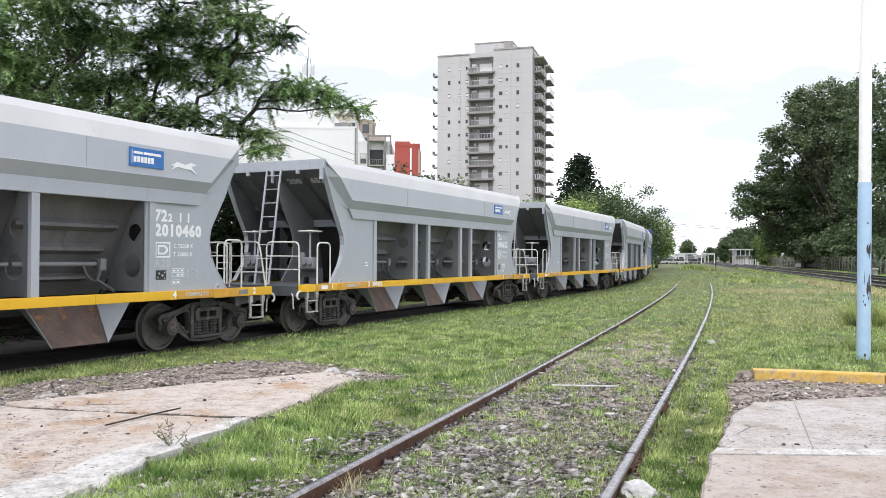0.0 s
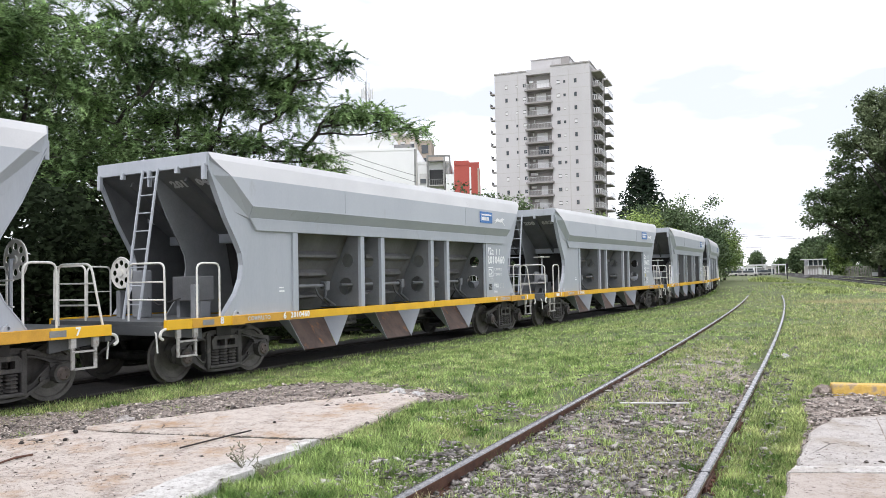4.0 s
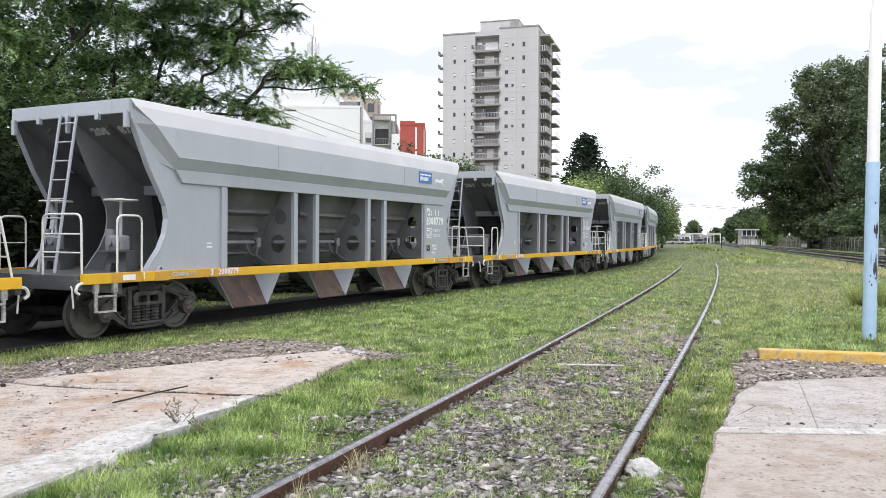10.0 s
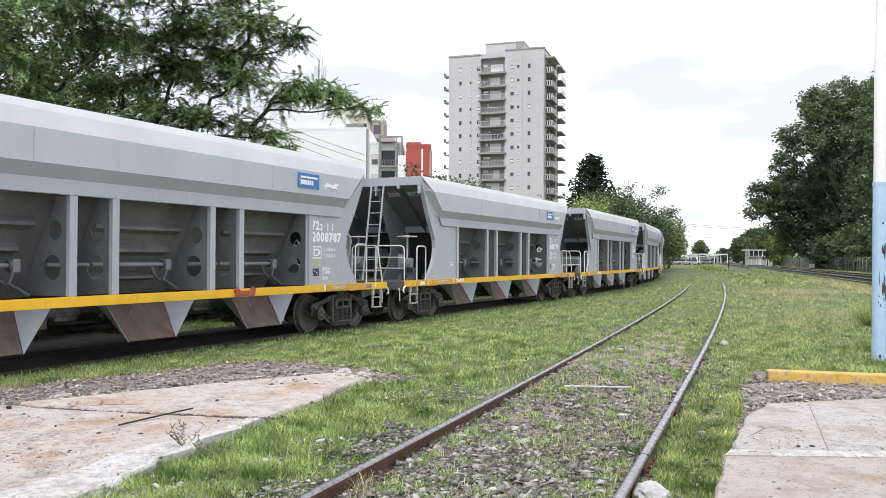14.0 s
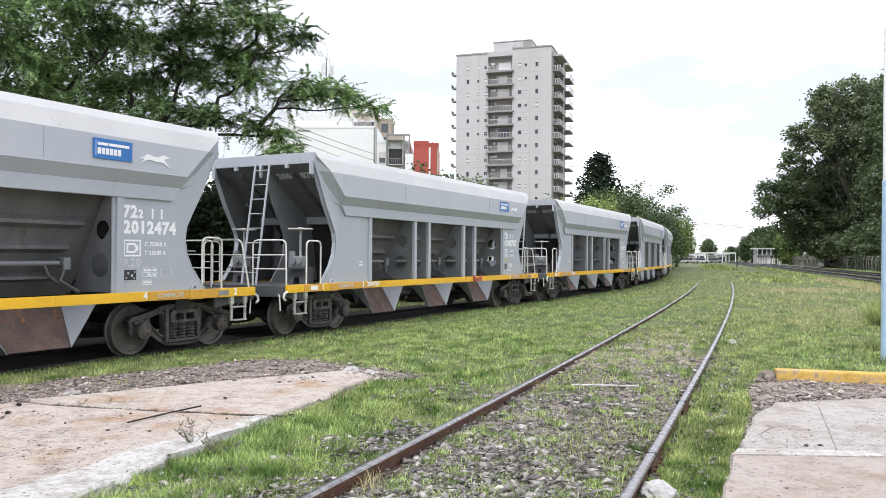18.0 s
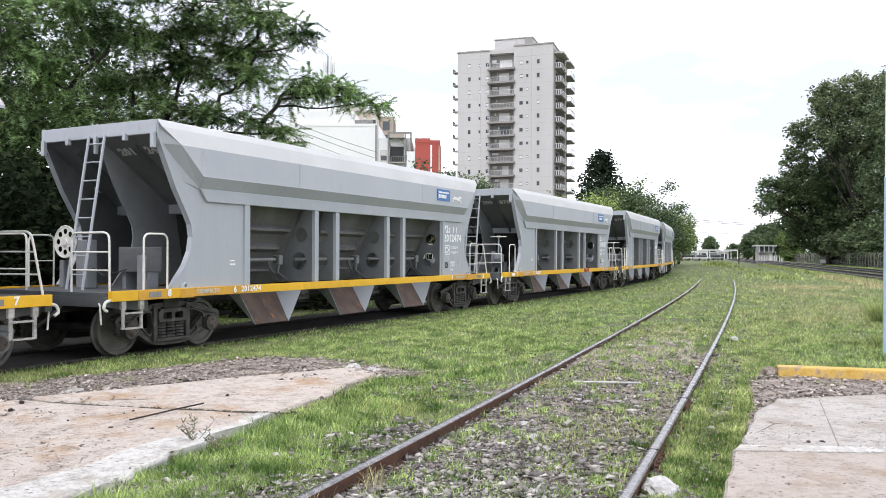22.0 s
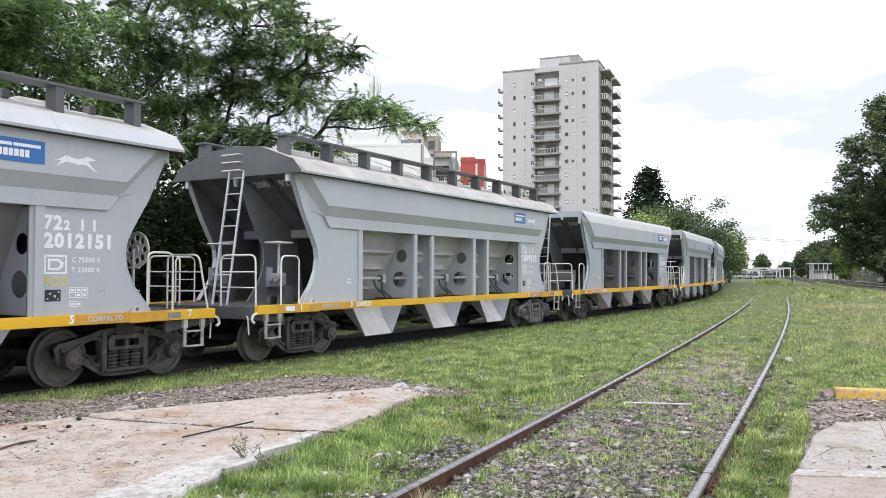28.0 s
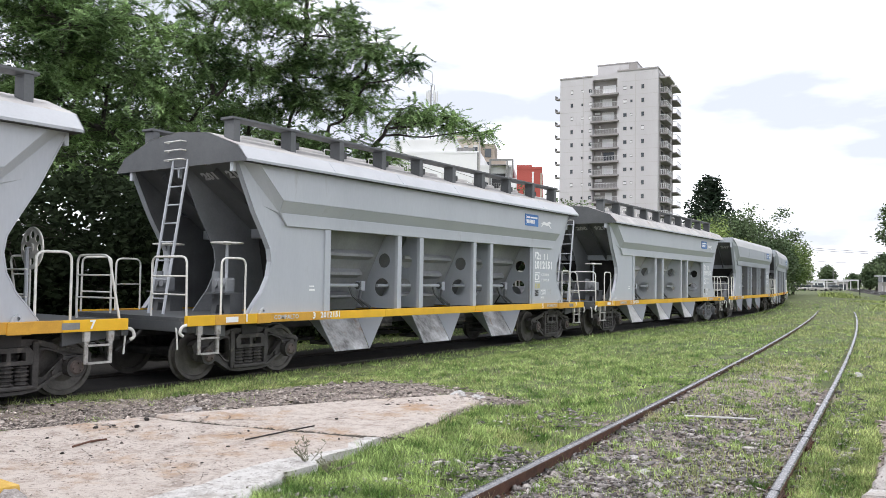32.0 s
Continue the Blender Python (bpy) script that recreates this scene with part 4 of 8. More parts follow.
def build_wagon(hatched, chute, hopper, webs, turned=False, steel=None, paint=None):
    """A four-axle grain hopper wagon; it runs towards +x, the camera sees its -y side."""
    w = thing("hopper_wagon", Matrix.Identity(4), "pale grey grain hopper wagon with yellow side sills", "hopper wagon", "wagons of the grain train")
    paint = paint or GREY_PAINT
    # underframe
    part("centre_sill", box((-8.0, -0.22, 0.78), (8.0, 0.22, 1.12), 0.02), GEAR, w)
    for e in (-1, 1):
        part("bolster", box((e * BOGIE_X - 0.2, -1.35, 0.80), (e * BOGIE_X + 0.2, 1.35, 1.08), 0.02), GEAR, w)
        deck = bmesh.new()
        lo, hi = sorted((e * 5.4, e * 8.04))
        add_box(deck, (lo, -1.55, 1.10), (hi, 1.55, 1.17))
        part("end_platform", deck, DARK_GREY, w, "dark grey chequered end platform")
        part("end_beam", box((min(e * 7.92, e * 8.04), -1.6, 0.92), (max(e * 7.92, e * 8.04), 1.6, 1.098), 0.012), DARK_GREY, w)
        part("draft_sill", plate([(7.0, 0.80), (8.0, 0.92), (8.0, 1.095), (7.0, 1.095)], [], 0.06, lambda a, b, d: (e * a, -1.50 + d, b)), DARK_GREY, w)
        cp = tube([(e * 7.9, 0, 0.88), (e * 8.28, 0, 0.88)], 0.07, 8)
        add_box(cp, (min(e * 8.2, e * 8.46), -0.13, 0.72), (max(e * 8.2, e * 8.46), 0.13, 1.02), 0.04)
        part("coupler", cp, GEAR, w)
        part("brake_hose", tube(bend([(e * 7.95, -0.45, 0.95), (e * 8.25, -0.45, 0.72), (e * 8.4, -0.3, 0.55)], 0.15), 0.028, 6), GEAR, w)
        part("uncoupling_lever", tube(bend([(e * 7.98, -0.3, 0.98), (e * 7.98, -1.35, 1.0), (e * 8.06, -1.5, 0.98), (e * 8.03, -1.5, 0.62)], 0.08), 0.017, 6), WHITE_PAINT, w)
    for s in (-1, 1):
        # side sill in painted lengths, the middle ones bright, the ends worn
        cuts = (-7.98, -7.4, -6.7, -6.1, -4.4, -2.6, -0.75, 1.2, 3.2, 5.1, 6.3, 6.9, 7.98)
        for i, (a, b) in enumerate(zip(cuts, cuts[1:])):
            dull = i in (1, 3, 9, 10) if s < 0 else i % 3 == 1
            part("side_sill", box((a, s * 1.650 - 0.05, 1.03 if abs(a + b) < 11.8 else 1.02), (b - 0.004, s * 1.650 + 0.05, 1.20), 0.008), YELLOW_DULL if dull else YELLOW_BRIGHT, w, "worn orange-yellow sill length" if dull else "")
        for e in (-1, 1):
            lug = plate([(e * 6.25 - 0.10, 1.195), (e * 6.25 + 0.10, 1.195), (e * 6.25 + 0.07, 1.27), (e * 6.25, 1.31), (e * 6.25 - 0.07, 1.27)], [ring(e * 6.25, 1.245, 0.03, 8)], 0.05, lambda a, b, d: (a, s * (1.635 + d), b))
            part("lifting_lug", lug, paint, w)
            part("sill_bracket", box((e * 6.25 - 0.17, min(s * 1.69, s * 1.725), 1.015), (e * 6.25 + 0.17, max(s * 1.69, s * 1.725), 1.198), 0.012), YELLOW_DULL, w)
            part("sill_plate", box((e * 7.02 - 0.14, min(s * 1.698, s * 1.707), 1.06), (e * 7.02 + 0.14, max(s * 1.698, s * 1.707), 1.16)), LETTER if e < 0 and not turned else IRON, w, "small plate on the sill")
        # posts
        for x in POSTS:
            wide = 0.075
            part("side_post", box((x - wide, s * 1.620 - 0.045, 1.2), (x + wide, s * 1.620 + 0.045, 2.90), 0.008), paint, w)
        # side sheets with their curved edge and its flange
        for e in (-1, 1):
            outline = [(e * x, z) for x, z in SHEET_EDGE] + [(e * 6.90, 4.30 if not hatched else 4.05), (e * 5.7, 4.30 if not hatched else 4.05), (e * 5.7, 3.2), (e * 4.36, 2.95), (e * 4.36, 1.2)]
            # A thin dark liner is added for the shade inside the end.
            part("sheet_lining", plate(outline, [], 0.01, lambda a, b, d: (a * 0.9985, s * (1.575 + d), b)), END_DARK, w, "inner face of the side sheet, darkened as shade")
            part("side_sheet", plate(outline, [], 0.03, lambda a, b, d: (a, s * (1.59 + d), b)), paint, w)
            bm = bmesh.new()
            for (x0, z0), (x1, z1) in zip(SHEET_EDGE, SHEET_EDGE[1:]):
                vs = [bm.verts.new(p) for p in ((e * x0, s * 1.500, z0), (e * x0, s * 1.630, z0), (e * x1, s * 1.630, z1), (e * x1, s * 1.500, z1))]
                bm.faces.new(vs)
            bmesh.ops.remove_doubles(bm, verts=bm.verts, dist=1e-4)
            bmesh.ops.solidify(bm, geom=list(bm.faces), thickness=0.02)
            part("sheet_flange", bm, paint, w)
        # longitudinal band over the windows
        band = bmesh.new()
        vs = []
        for y in (s * 1.600, s * 1.680):
            vs.append([band.verts.new(p) for p in ((-5.68, y, 2.88), (5.68, y, 2.88), (5.88, y, 3.13), (-5.88, y, 3.13))])
        band.faces.new(vs[0])
        band.faces.new(vs[1][::-1])
        for k in range(4):
            band.faces.new((vs[0][k], vs[0][(k + 1) % 4], vs[1][(k + 1) % 4], vs[1][k]))
        bmesh.ops.bevel(band, geom=list(band.edges), offset=0.008, segments=1, affect="EDGES")
        part("top_chord", band, paint, w)
        # bulging upper side: underside, upright panel
        zt = 3.90 if not hatched else 4.0
        xt = 6.48 if not hatched else 6.55
        for name, q, mat in (
            ("bulge_underside", [(-5.88, s * 1.655, 3.13), (5.88, s * 1.655, 3.13), (5.92, s * 1.800, 3.36), (-5.92, s * 1.800, 3.36)], paint),
            ("upper_panel", [(-5.92, s * 1.800, 3.36), (5.92, s * 1.800, 3.36), (xt, s * 1.790, zt), (-xt, s * 1.790, zt)], paint if hatched else PANEL_PAINT),
        ):
            part(name, sheet([q], 0.012), mat, w)
        for x in (-2.9, 2.9):
            part("panel_seam", box((x - 0.004, s * 1.803 - 0.003, 3.38), (x + 0.004, s * 1.803 + 0.003, zt - 0.02)), paint, w)
        for e in (-1, 1):
            part("bulge_end", sheet([[(e * 5.88, s * 1.655, 3.13), (e * 5.92, s * 1.800, 3.36), (e * xt, s * 1.790, zt), (e * 6.82, s * 1.600, zt)], [(e * 5.88, s * 1.655, 3.13), (e * 6.82, s * 1.600, zt), (e * 6.5, s * 1.600, 3.3), (e * 5.9, s * 1.600, 3.1)]]), paint, w)
        # inner hopper slope with pipes and ribs, diaphragms with round holes
        for k, (a, b) in enumerate(((-4.45, -2.1), (-1.16, 1.16), (2.1, 4.45))):
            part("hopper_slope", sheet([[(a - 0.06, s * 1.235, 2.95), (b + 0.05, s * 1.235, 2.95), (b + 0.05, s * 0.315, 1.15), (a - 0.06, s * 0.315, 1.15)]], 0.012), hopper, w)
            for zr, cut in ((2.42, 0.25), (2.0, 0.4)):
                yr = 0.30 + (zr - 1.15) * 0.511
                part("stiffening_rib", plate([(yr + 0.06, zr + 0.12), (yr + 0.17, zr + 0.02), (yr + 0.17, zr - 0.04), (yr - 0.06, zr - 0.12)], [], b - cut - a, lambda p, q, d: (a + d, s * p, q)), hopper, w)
            part("shaft", tube([(a + 0.02, s * 0.980, 1.72), (b - 0.55, s * 0.980, 1.72)], 0.042, 10), webs, w, "", True)
            lever = tube([(b - 0.95, s * 0.980, 1.72), (b - 0.85, s * 1.000, 1.5), (b - 0.5, s * 1.050, 1.24)], 0.03, 6)
            add_disc(lever, (b - 0.6, s * 0.980, 1.72), (1, 0, 0), 0.085, 0.12, 12)
            part("gate_lever", lever, DARK_GREY, w)
            # discharge chute under the sill
            c = (-3.3, -0.05, 3.2)[k]
            part("discharge_chute", sheet([[(c - 0.82, s * 0.720, 1.06), (c + 0.82, s * 0.720, 1.06), (c + 0.56, s * 1.345, 0.31), (c - 0.56, s * 1.345, 0.31)]], 0.012), chute, w, "rust-brown chute sheet" if chute is RUST else "scraped bare chute sheet")
            for e in (-1, 1):
                part("chute_cheek", sheet([[(c + e * 0.82, s * 0.720, 1.06), (c + e * 1.10, s * 1.340, 1.06), (c + e * 0.57, s * 1.360, 0.30)]], 0.012), paint, w)
            part("chute_gate", box((c - 0.5, s * 0.620 - 0.35, 0.42), (c + 0.5, s * 0.620 + 0.1, 0.50), 0.01), GEAR, w)
        for a, b in ((-2.05, -1.21), (1.21, 2.05)):
            # This dark panel holds the narrow bay's shade.
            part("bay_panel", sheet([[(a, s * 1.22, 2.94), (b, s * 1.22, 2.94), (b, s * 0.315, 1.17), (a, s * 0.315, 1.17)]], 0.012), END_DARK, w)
            part("shaft", tube([(a, s * 0.980, 1.72), (b, s * 0.980, 1.72)], 0.040, 10), webs, w, "", True)
        for a, b in ((-4.45, -2.1), (-1.16, 1.16), (2.1, 4.45)):
            part("lower_ledge", plate([(0.62, 1.56), (0.80, 1.50), (0.80, 1.45), (0.48, 1.40)], [], b - a - 0.6, lambda p, q, d: (a + d, s * p, q)), hopper, w)
            part("gate_bracket", box((b - 0.62, s * 0.98 - 0.09, 1.60), (b - 0.48, s * 0.98 + 0.09, 1.82), 0.02), webs, w)
            part("gate_rod", tube([(b - 0.56, s * 1.02, 1.66), (b - 0.72, s * 1.10, 1.42), (b - 0.40, s * 1.16, 1.22)], 0.035, 8), DARK_GREY, w)
        for x in (-2.06, -1.20, 1.20, 2.06, 4.50, -4.50):
            outline = [(1.58, 1.2), (1.58, 2.88), (1.2, 2.88), (0.31, 1.2)]
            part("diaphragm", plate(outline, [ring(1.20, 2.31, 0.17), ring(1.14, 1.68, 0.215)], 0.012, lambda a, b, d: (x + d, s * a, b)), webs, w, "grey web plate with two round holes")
    # curved web in the middle of each end
    for e in (-1, 1):
        web = [(e * x, z) for x, z in SHEET_EDGE] + [(e * 6.6, 4.0), (e * 4.9, 2.72), (e * 4.6, 1.2)]
        part("end_web", plate(web, [], 0.03, lambda a, b, d: (a, d - 0.015, b)), WEB_AND_GEAR_GREY, w)
    # hopper bottoms and ends
    for e in (-1, 1):
        part("end_slope", sheet([[(e * 6.90, -1.56, 4.12), (e * 6.90, 1.56, 4.12), (e * 4.9, 1.56, 2.78), (e * 4.9, -1.56, 2.78)]], 0.015), END_SHEET, w, "sloping end sheet, shade in its grey")
        # Black sheet stands for the shaded opening under the cross bar.
        part("end_slope_lower", sheet([[(e * 4.9, -1.28, 2.78), (e * 4.9, 1.28, 2.78), (e * 4.42, 0.36, 1.15), (e * 4.42, -0.36, 1.15)]], 0.015), GEAR, w, "lower end sheet, black for the shade in the opening")
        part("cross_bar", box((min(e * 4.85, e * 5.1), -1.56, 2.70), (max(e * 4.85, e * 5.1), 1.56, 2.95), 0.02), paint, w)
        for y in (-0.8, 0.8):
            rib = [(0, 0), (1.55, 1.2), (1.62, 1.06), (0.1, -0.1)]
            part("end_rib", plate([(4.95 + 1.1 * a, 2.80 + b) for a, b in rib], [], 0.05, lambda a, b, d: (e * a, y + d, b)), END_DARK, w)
        for y in (-1.53, -0.8, 0.0, 0.8, 1.53):
            deep = 0.34 if y == 0.0 else 0.30 if abs(y) > 1 else 0.13
            part("rim_tab", plate([(y - 0.045, 4.12), (y + 0.045, 4.12), (y + (0.045 if y else 0.02), 4.12 - deep), (y - (0.045 if y else 0.02), 4.12 - deep)], [], 0.07, lambda a, b, d: (e * (6.90 + d), a, b)), paint, w)
        part("far_corner_post", box((min(e * 6.2, e * 6.26), -0.1, 3.85), (max(e * 6.2, e * 6.26), 0.1, 4.05)), paint, w)
    if not hatched:
        for s in (-1, 1):
            part("roof_slope", sheet([[(-6.48, s * 1.790, 3.90), (6.48, s * 1.790, 3.90), (6.86, s * 1.690, 4.20), (-6.86, s * 1.690, 4.20)], [(-6.86, s * 1.690, 4.20), (6.86, s * 1.690, 4.20), (6.90, s * 1.600, 4.345), (-6.90, s * 1.600, 4.345)]], 0.012), LIGHT_TOP, w, "whitish sloping top edge, sky brightness in its colour")
            for e in (-1, 1):
                part("roof_corner", sheet([[(e * 6.48, s * 1.790, 3.90), (e * 6.86, s * 1.690, 4.20), (e * 6.91, s * 1.600, 4.20), (e * 6.84, s * 1.600, 3.90)]], 0.012), paint, w)
        for e in (-1, 1):
            part("end_rim", box((min(e * 6.86, e * 6.94), -1.60, 4.08), (max(e * 6.86, e * 6.94), 1.60, 4.34), 0.012), paint, w)
        part("inner_lining", sheet([[(-6.8, -1.5, 4.2), (6.8, -1.5, 4.2), (4.5, -0.2, 3.0), (-4.5, -0.2, 3.0)], [(6.8, 1.5, 4.2), (-6.8, 1.5, 4.2), (-4.5, 0.2, 3.0), (4.5, 0.2, 3.0)], [(-4.5, -0.2, 3.0), (4.5, -0.2, 3.0), (4.5, 0.2, 3.0), (-4.5, 0.2, 3.0)]]), DARK_GREY, w)
    else:
        sec = [(1.95, 3.985), (1.955, 4.03), (1.72, 4.29), (0.85, 4.60), (0.0, 4.68), (-0.85, 4.60), (-1.72, 4.29), (-1.955, 4.03), (-1.95, 3.985)]
        for i, (a, b) in enumerate(zip(sec, sec[1:])):
            part("roof_panel", sheet([[(-7.0, *a), (7.0, *a), (7.0, *b), (-7.0, *b)]], 0.012), (DUSTY_ROOF if steel else EAVE_PAINT) if i in (1, 6) else DUSTY_ROOF if i in (2, 3, 4, 5) else paint, w, "grain-dusted roof sheet" if i in (2, 3, 4, 5) else "")
        for e in (-1, 1):
            part("roof_end", plate([(a, b) for a, b in sec], [], 0.02, lambda a, b, d: (e * (6.98 + d), a, b)), DARK_GREY, w, "dark grey roof end plate")
            for z in (4.12, 4.30, 4.47):
                part("roof_step", tube(bend([(e * 7.0, -0.25, z), (e * 7.12, -0.25, z), (e * 7.12, 0.27, z), (e * 7.0, 0.27, z)], 0.04), 0.014, 6), WHITE_PAINT, w)
        for s in (-1, 1):
            # The soffit is coloured black to carry the eave's shadow line.
            part("shadowed_soffit", sheet([[(-6.9, s * 1.79, 3.99), (6.9, s * 1.79, 3.99), (6.9, s * 1.945, 3.985), (-6.9, s * 1.945, 3.985)]], 0.01), GEAR, w)
            part("walkway", box((-6.85, s * 1.22 - 0.17, 4.83), (6.6, s * 1.22 + 0.17, 4.88), 0.01), DARK_GREY, w, "dark grey roof walkway")
            for x in np.linspace(-6.72, 6.45, 10):
                part("walkway_bracket", box((x - 0.075, s * 1.22 - 0.15, 4.40), (x + 0.075, s * 1.22 + 0.13, 4.83), 0.01), DARK_GREY, w)
            for x in (-4.6, -2.3, 0.0, 2.3, 4.6):
                part("roof_seam", sheet([[(x - 0.012, s * 1.960, 4.03), (x + 0.012, s * 1.960, 4.03), (x + 0.012, s * 1.727, 4.295), (x - 0.012, s * 1.727, 4.295)]], 0.004), paint, w)
        for x in np.linspace(-5.3, 5.3, 8):
            part("hatch_cover", box((x - 0.45, -0.42, 4.62), (x + 0.45, 0.42, 4.78), 0.05), DUSTY_ROOF, w, "dusty roof hatch cover")
            for s in (-1, 1):
                part("hatch_handle", tube(bend([(x - 0.12, s * 0.95, 4.56), (x - 0.12, s * 0.95, 4.70), (x + 0.12, s * 0.95, 4.70), (x + 0.12, s * 0.95, 4.56)], 0.04), 0.014, 6), WHITE_PAINT, w)
                part("hatch_clamp", box((x + 0.5, s * 0.86 - 0.1, 4.58), (x + 0.62, s * 0.86 + 0.1, 4.72), 0.01), DARK_GREY, w)
    # ladder at the rear end
    for y in (-0.30, 0.14):
        part("ladder_rail", tube([(-7.46, y, 1.17), (-6.98, y, 4.12)], 0.03, 6), paint, w)
    for k in range(8):
        f = (k + 0.8) / 8.2
        part("ladder_rung", tube([(-7.46 + 0.48 * f, -0.30, 1.17 + 2.93 * f), (-7.46 + 0.48 * f, 0.14, 1.17 + 2.93 * f)], 0.014, 6), paint, w)
    # handrails
    for s in (-1, 1):
        frame_loop(w, [(-7.2, s * 1.600, 1.18), (-7.2, s * 1.600, 2.22), (-6.64, s * 1.600, 2.22), (-6.64, s * 1.600, 1.18)])
        frame_loop(w, [(-7.94, s * 1.600, 1.12), (-7.94, s * 1.580, 2.22), (-7.94, s * 0.620, 2.22), (-7.94, s * 0.620, 1.12)])
        for z in (1.56, 1.88):
            part("handrail_bar", tube([(-7.94, s * 1.580, z), (-7.94, s * 0.620, z)], 0.015, 6), WHITE_PAINT, w)
        if s > 0:
            part("handrail_bar", tube([(-7.2, s * 1.600, 1.70), (-6.64, s * 1.600, 1.70)], 0.012, 6), WHITE_PAINT, w)
        frame_loop(w, [(6.52, s * 1.600, 1.18), (6.52, s * 1.600, 2.22), (7.06, s * 1.600, 2.22), (7.06, s * 1.600, 1.18)])
        frame_loop(w, [(7.88, s * 1.600, 1.18), (7.7, s * 1.550, 2.2), (7.65, s * 0.750, 2.2), (7.65, s * 0.750, 1.18)])
        for z, f in ((1.52, 0.33), (1.88, 0.69)):
            part("handrail_bar", tube([(7.88 - 0.18 * f, s * (1.600 - 0.05 * f), z), (7.65, s * 0.750, z)], 0.015, 6), WHITE_PAINT, w)
    for z in (1.55, 1.95):
        part("handrail_bar", tube([(6.45, -1.48, z), (6.45, 1.48, z)], 0.015, 6), WHITE_PAINT, w)
    for y in (-0.25, 0.25):
        frame_loop(w, [(6.5, y - 0.2, 1.18), (6.5, y - 0.2, 2.1), (6.5, y + 0.2, 2.1), (6.5, y + 0.2, 1.18)])
    # steps under the sill
    for e in (-1, 1):
        for s in (-1, 1):
            for dx in (-0.2, 0.2):
                part("step_hanger", box((e * 7.5 + dx - 0.028, s * 1.650 - 0.02, 0.52), (e * 7.5 + dx + 0.028, s * 1.650 + 0.02, 1.03), 0.006), STEP_PAINT, w)
                part("hanger_plate", box((e * 7.5 + dx - 0.05, s * 1.650 - 0.03, 0.86), (e * 7.5 + dx + 0.05, s * 1.650 + 0.03, 1.02), 0.006), STEP_PAINT, w)
            for z in (0.53, 0.80):
                part("step_tread", box((e * 7.5 - 0.2, s * 1.650 - 0.06, z - 0.014), (e * 7.5 + 0.2, s * 1.650 + 0.06, z + 0.014), 0.004), STEP_PAINT, w)
            part("coupling_hook", tube(bend([(e * 7.95, s * 1.66, 1.05), (e * 8.08, s * 1.66, 1.02), (e * 8.12, s * 1.66, 0.90), (e * 8.04, s * 1.66, 0.86)], 0.05), 0.026, 8), WHITE_PAINT, w)
    # brake gear on the end platforms: upright-shaft wheels over gearboxes at one end, facing wheels at the other
    flat = 1 if turned else -1
    for y in (-0.85, 0.95):
        part("brake_stand", tube([(flat * 6.45, y, 1.17), (flat * 6.45, y, 2.52)], 0.03, 8), paint, w)
        hand_wheel(w, (flat * 6.45, y, 2.53), (0, 0, 1), 0.30)
        part("gear_bracket", plate([(-0.3, 1.17), (-0.3, 1.55), (0.2, 1.55), (0.26, 1.17), (0.12, 1.17), (0.08, 1.34), (-0.08, 1.34), (-0.14, 1.17)], [], 0.3, lambda a, b, d: (flat * 6.6 - flat * d, y + a, b)), DARK_GREY, w)
        gb = box((flat * 6.54 - 0.12, y - 0.22, 1.57), (flat * 6.54 + 0.12, y + 0.12, 1.86), 0.04)
        for dy in (-0.14, 0.03):
            add_disc(gb, (flat * 6.68, y + dy, 1.74), (1, 0, 0), 0.075, 0.06, 14)
        add_disc(gb, (flat * 6.52, y + 0.20, 1.72), (0, 0, 1), 0.09, 0.52, 14)
        part("gearbox", gb, WEB_AND_GEAR_GREY, w)
        part("gear_shelf", box((flat * 6.54 - 0.2, y - 0.32, 1.545), (flat * 6.54 + 0.2, y + 0.28, 1.575)), DARK_GREY, w)
    if turned:
        hand_wheel(w, (-7.0, 0.78, 2.08), (1, 0, 0), 0.31)
        part("brake_column", box((-6.98, 0.20, 1.17), (-6.72, 0.50, 2.12), 0.03), WEB_AND_GEAR_GREY, w)
        part("gear_chest", box((-6.75, -1.16, 1.50), (-6.35, -0.42, 1.98), 0.02), END_DARK, w, "dark grey gear chest")
        for y in (-1.08, -0.50):
            part("chest_leg", box((-6.68, y - 0.05, 1.17), (-6.42, y + 0.05, 1.50), 0.01), WEB_AND_GEAR_GREY, w)
        part("brake_stand", box((-7.0, -1.30, 1.17), (-6.86, -1.20, 1.82), 0.015), WEB_AND_GEAR_GREY, w)
        part("brake_stand", box((-6.98, 0.86, 1.17), (-6.84, 0.98, 1.72), 0.015), WEB_AND_GEAR_GREY, w)
        part("brake_hose", tube([(-6.8, 0.3, 1.6), (-6.9, -0.2, 1.42), (-6.8, -0.7, 1.55)], 0.012, 6), GEAR, w)
    else:
        hand_wheel(w, (6.62, 0.55, 2.1), (1, 0, 0), 0.30)
        hand_wheel(w, (6.78, -0.98, 2.28), (1, 0, 0), 0.31)
        part("brake_stand", tube([(6.70, -0.98, 1.17), (6.70, -0.98, 2.28), (6.78, -0.98, 2.28)], 0.03, 8), paint, w)
    for x in (-1.65, 1.6):
        part("brake_rod", tube([(x - 1.6, -0.55, 0.72), (x + 1.9, -0.5, 0.62)], 0.025, 6), GEAR, w)
        cyl = tube([(x - 0.35, -0.75, 0.86), (x + 0.35, -0.75, 0.86)], 0.13, 12)
        add_box(cyl, (x - 0.25, -1.0, 0.74), (x + 0.2, -0.6, 0.82), 0.02)
        add_box(cyl, (x - 0.5, -0.95, 0.62), (x - 0.35, -0.5, 0.95), 0.02)
        part("brake_cylinder", cyl, CAST_STEEL, w)
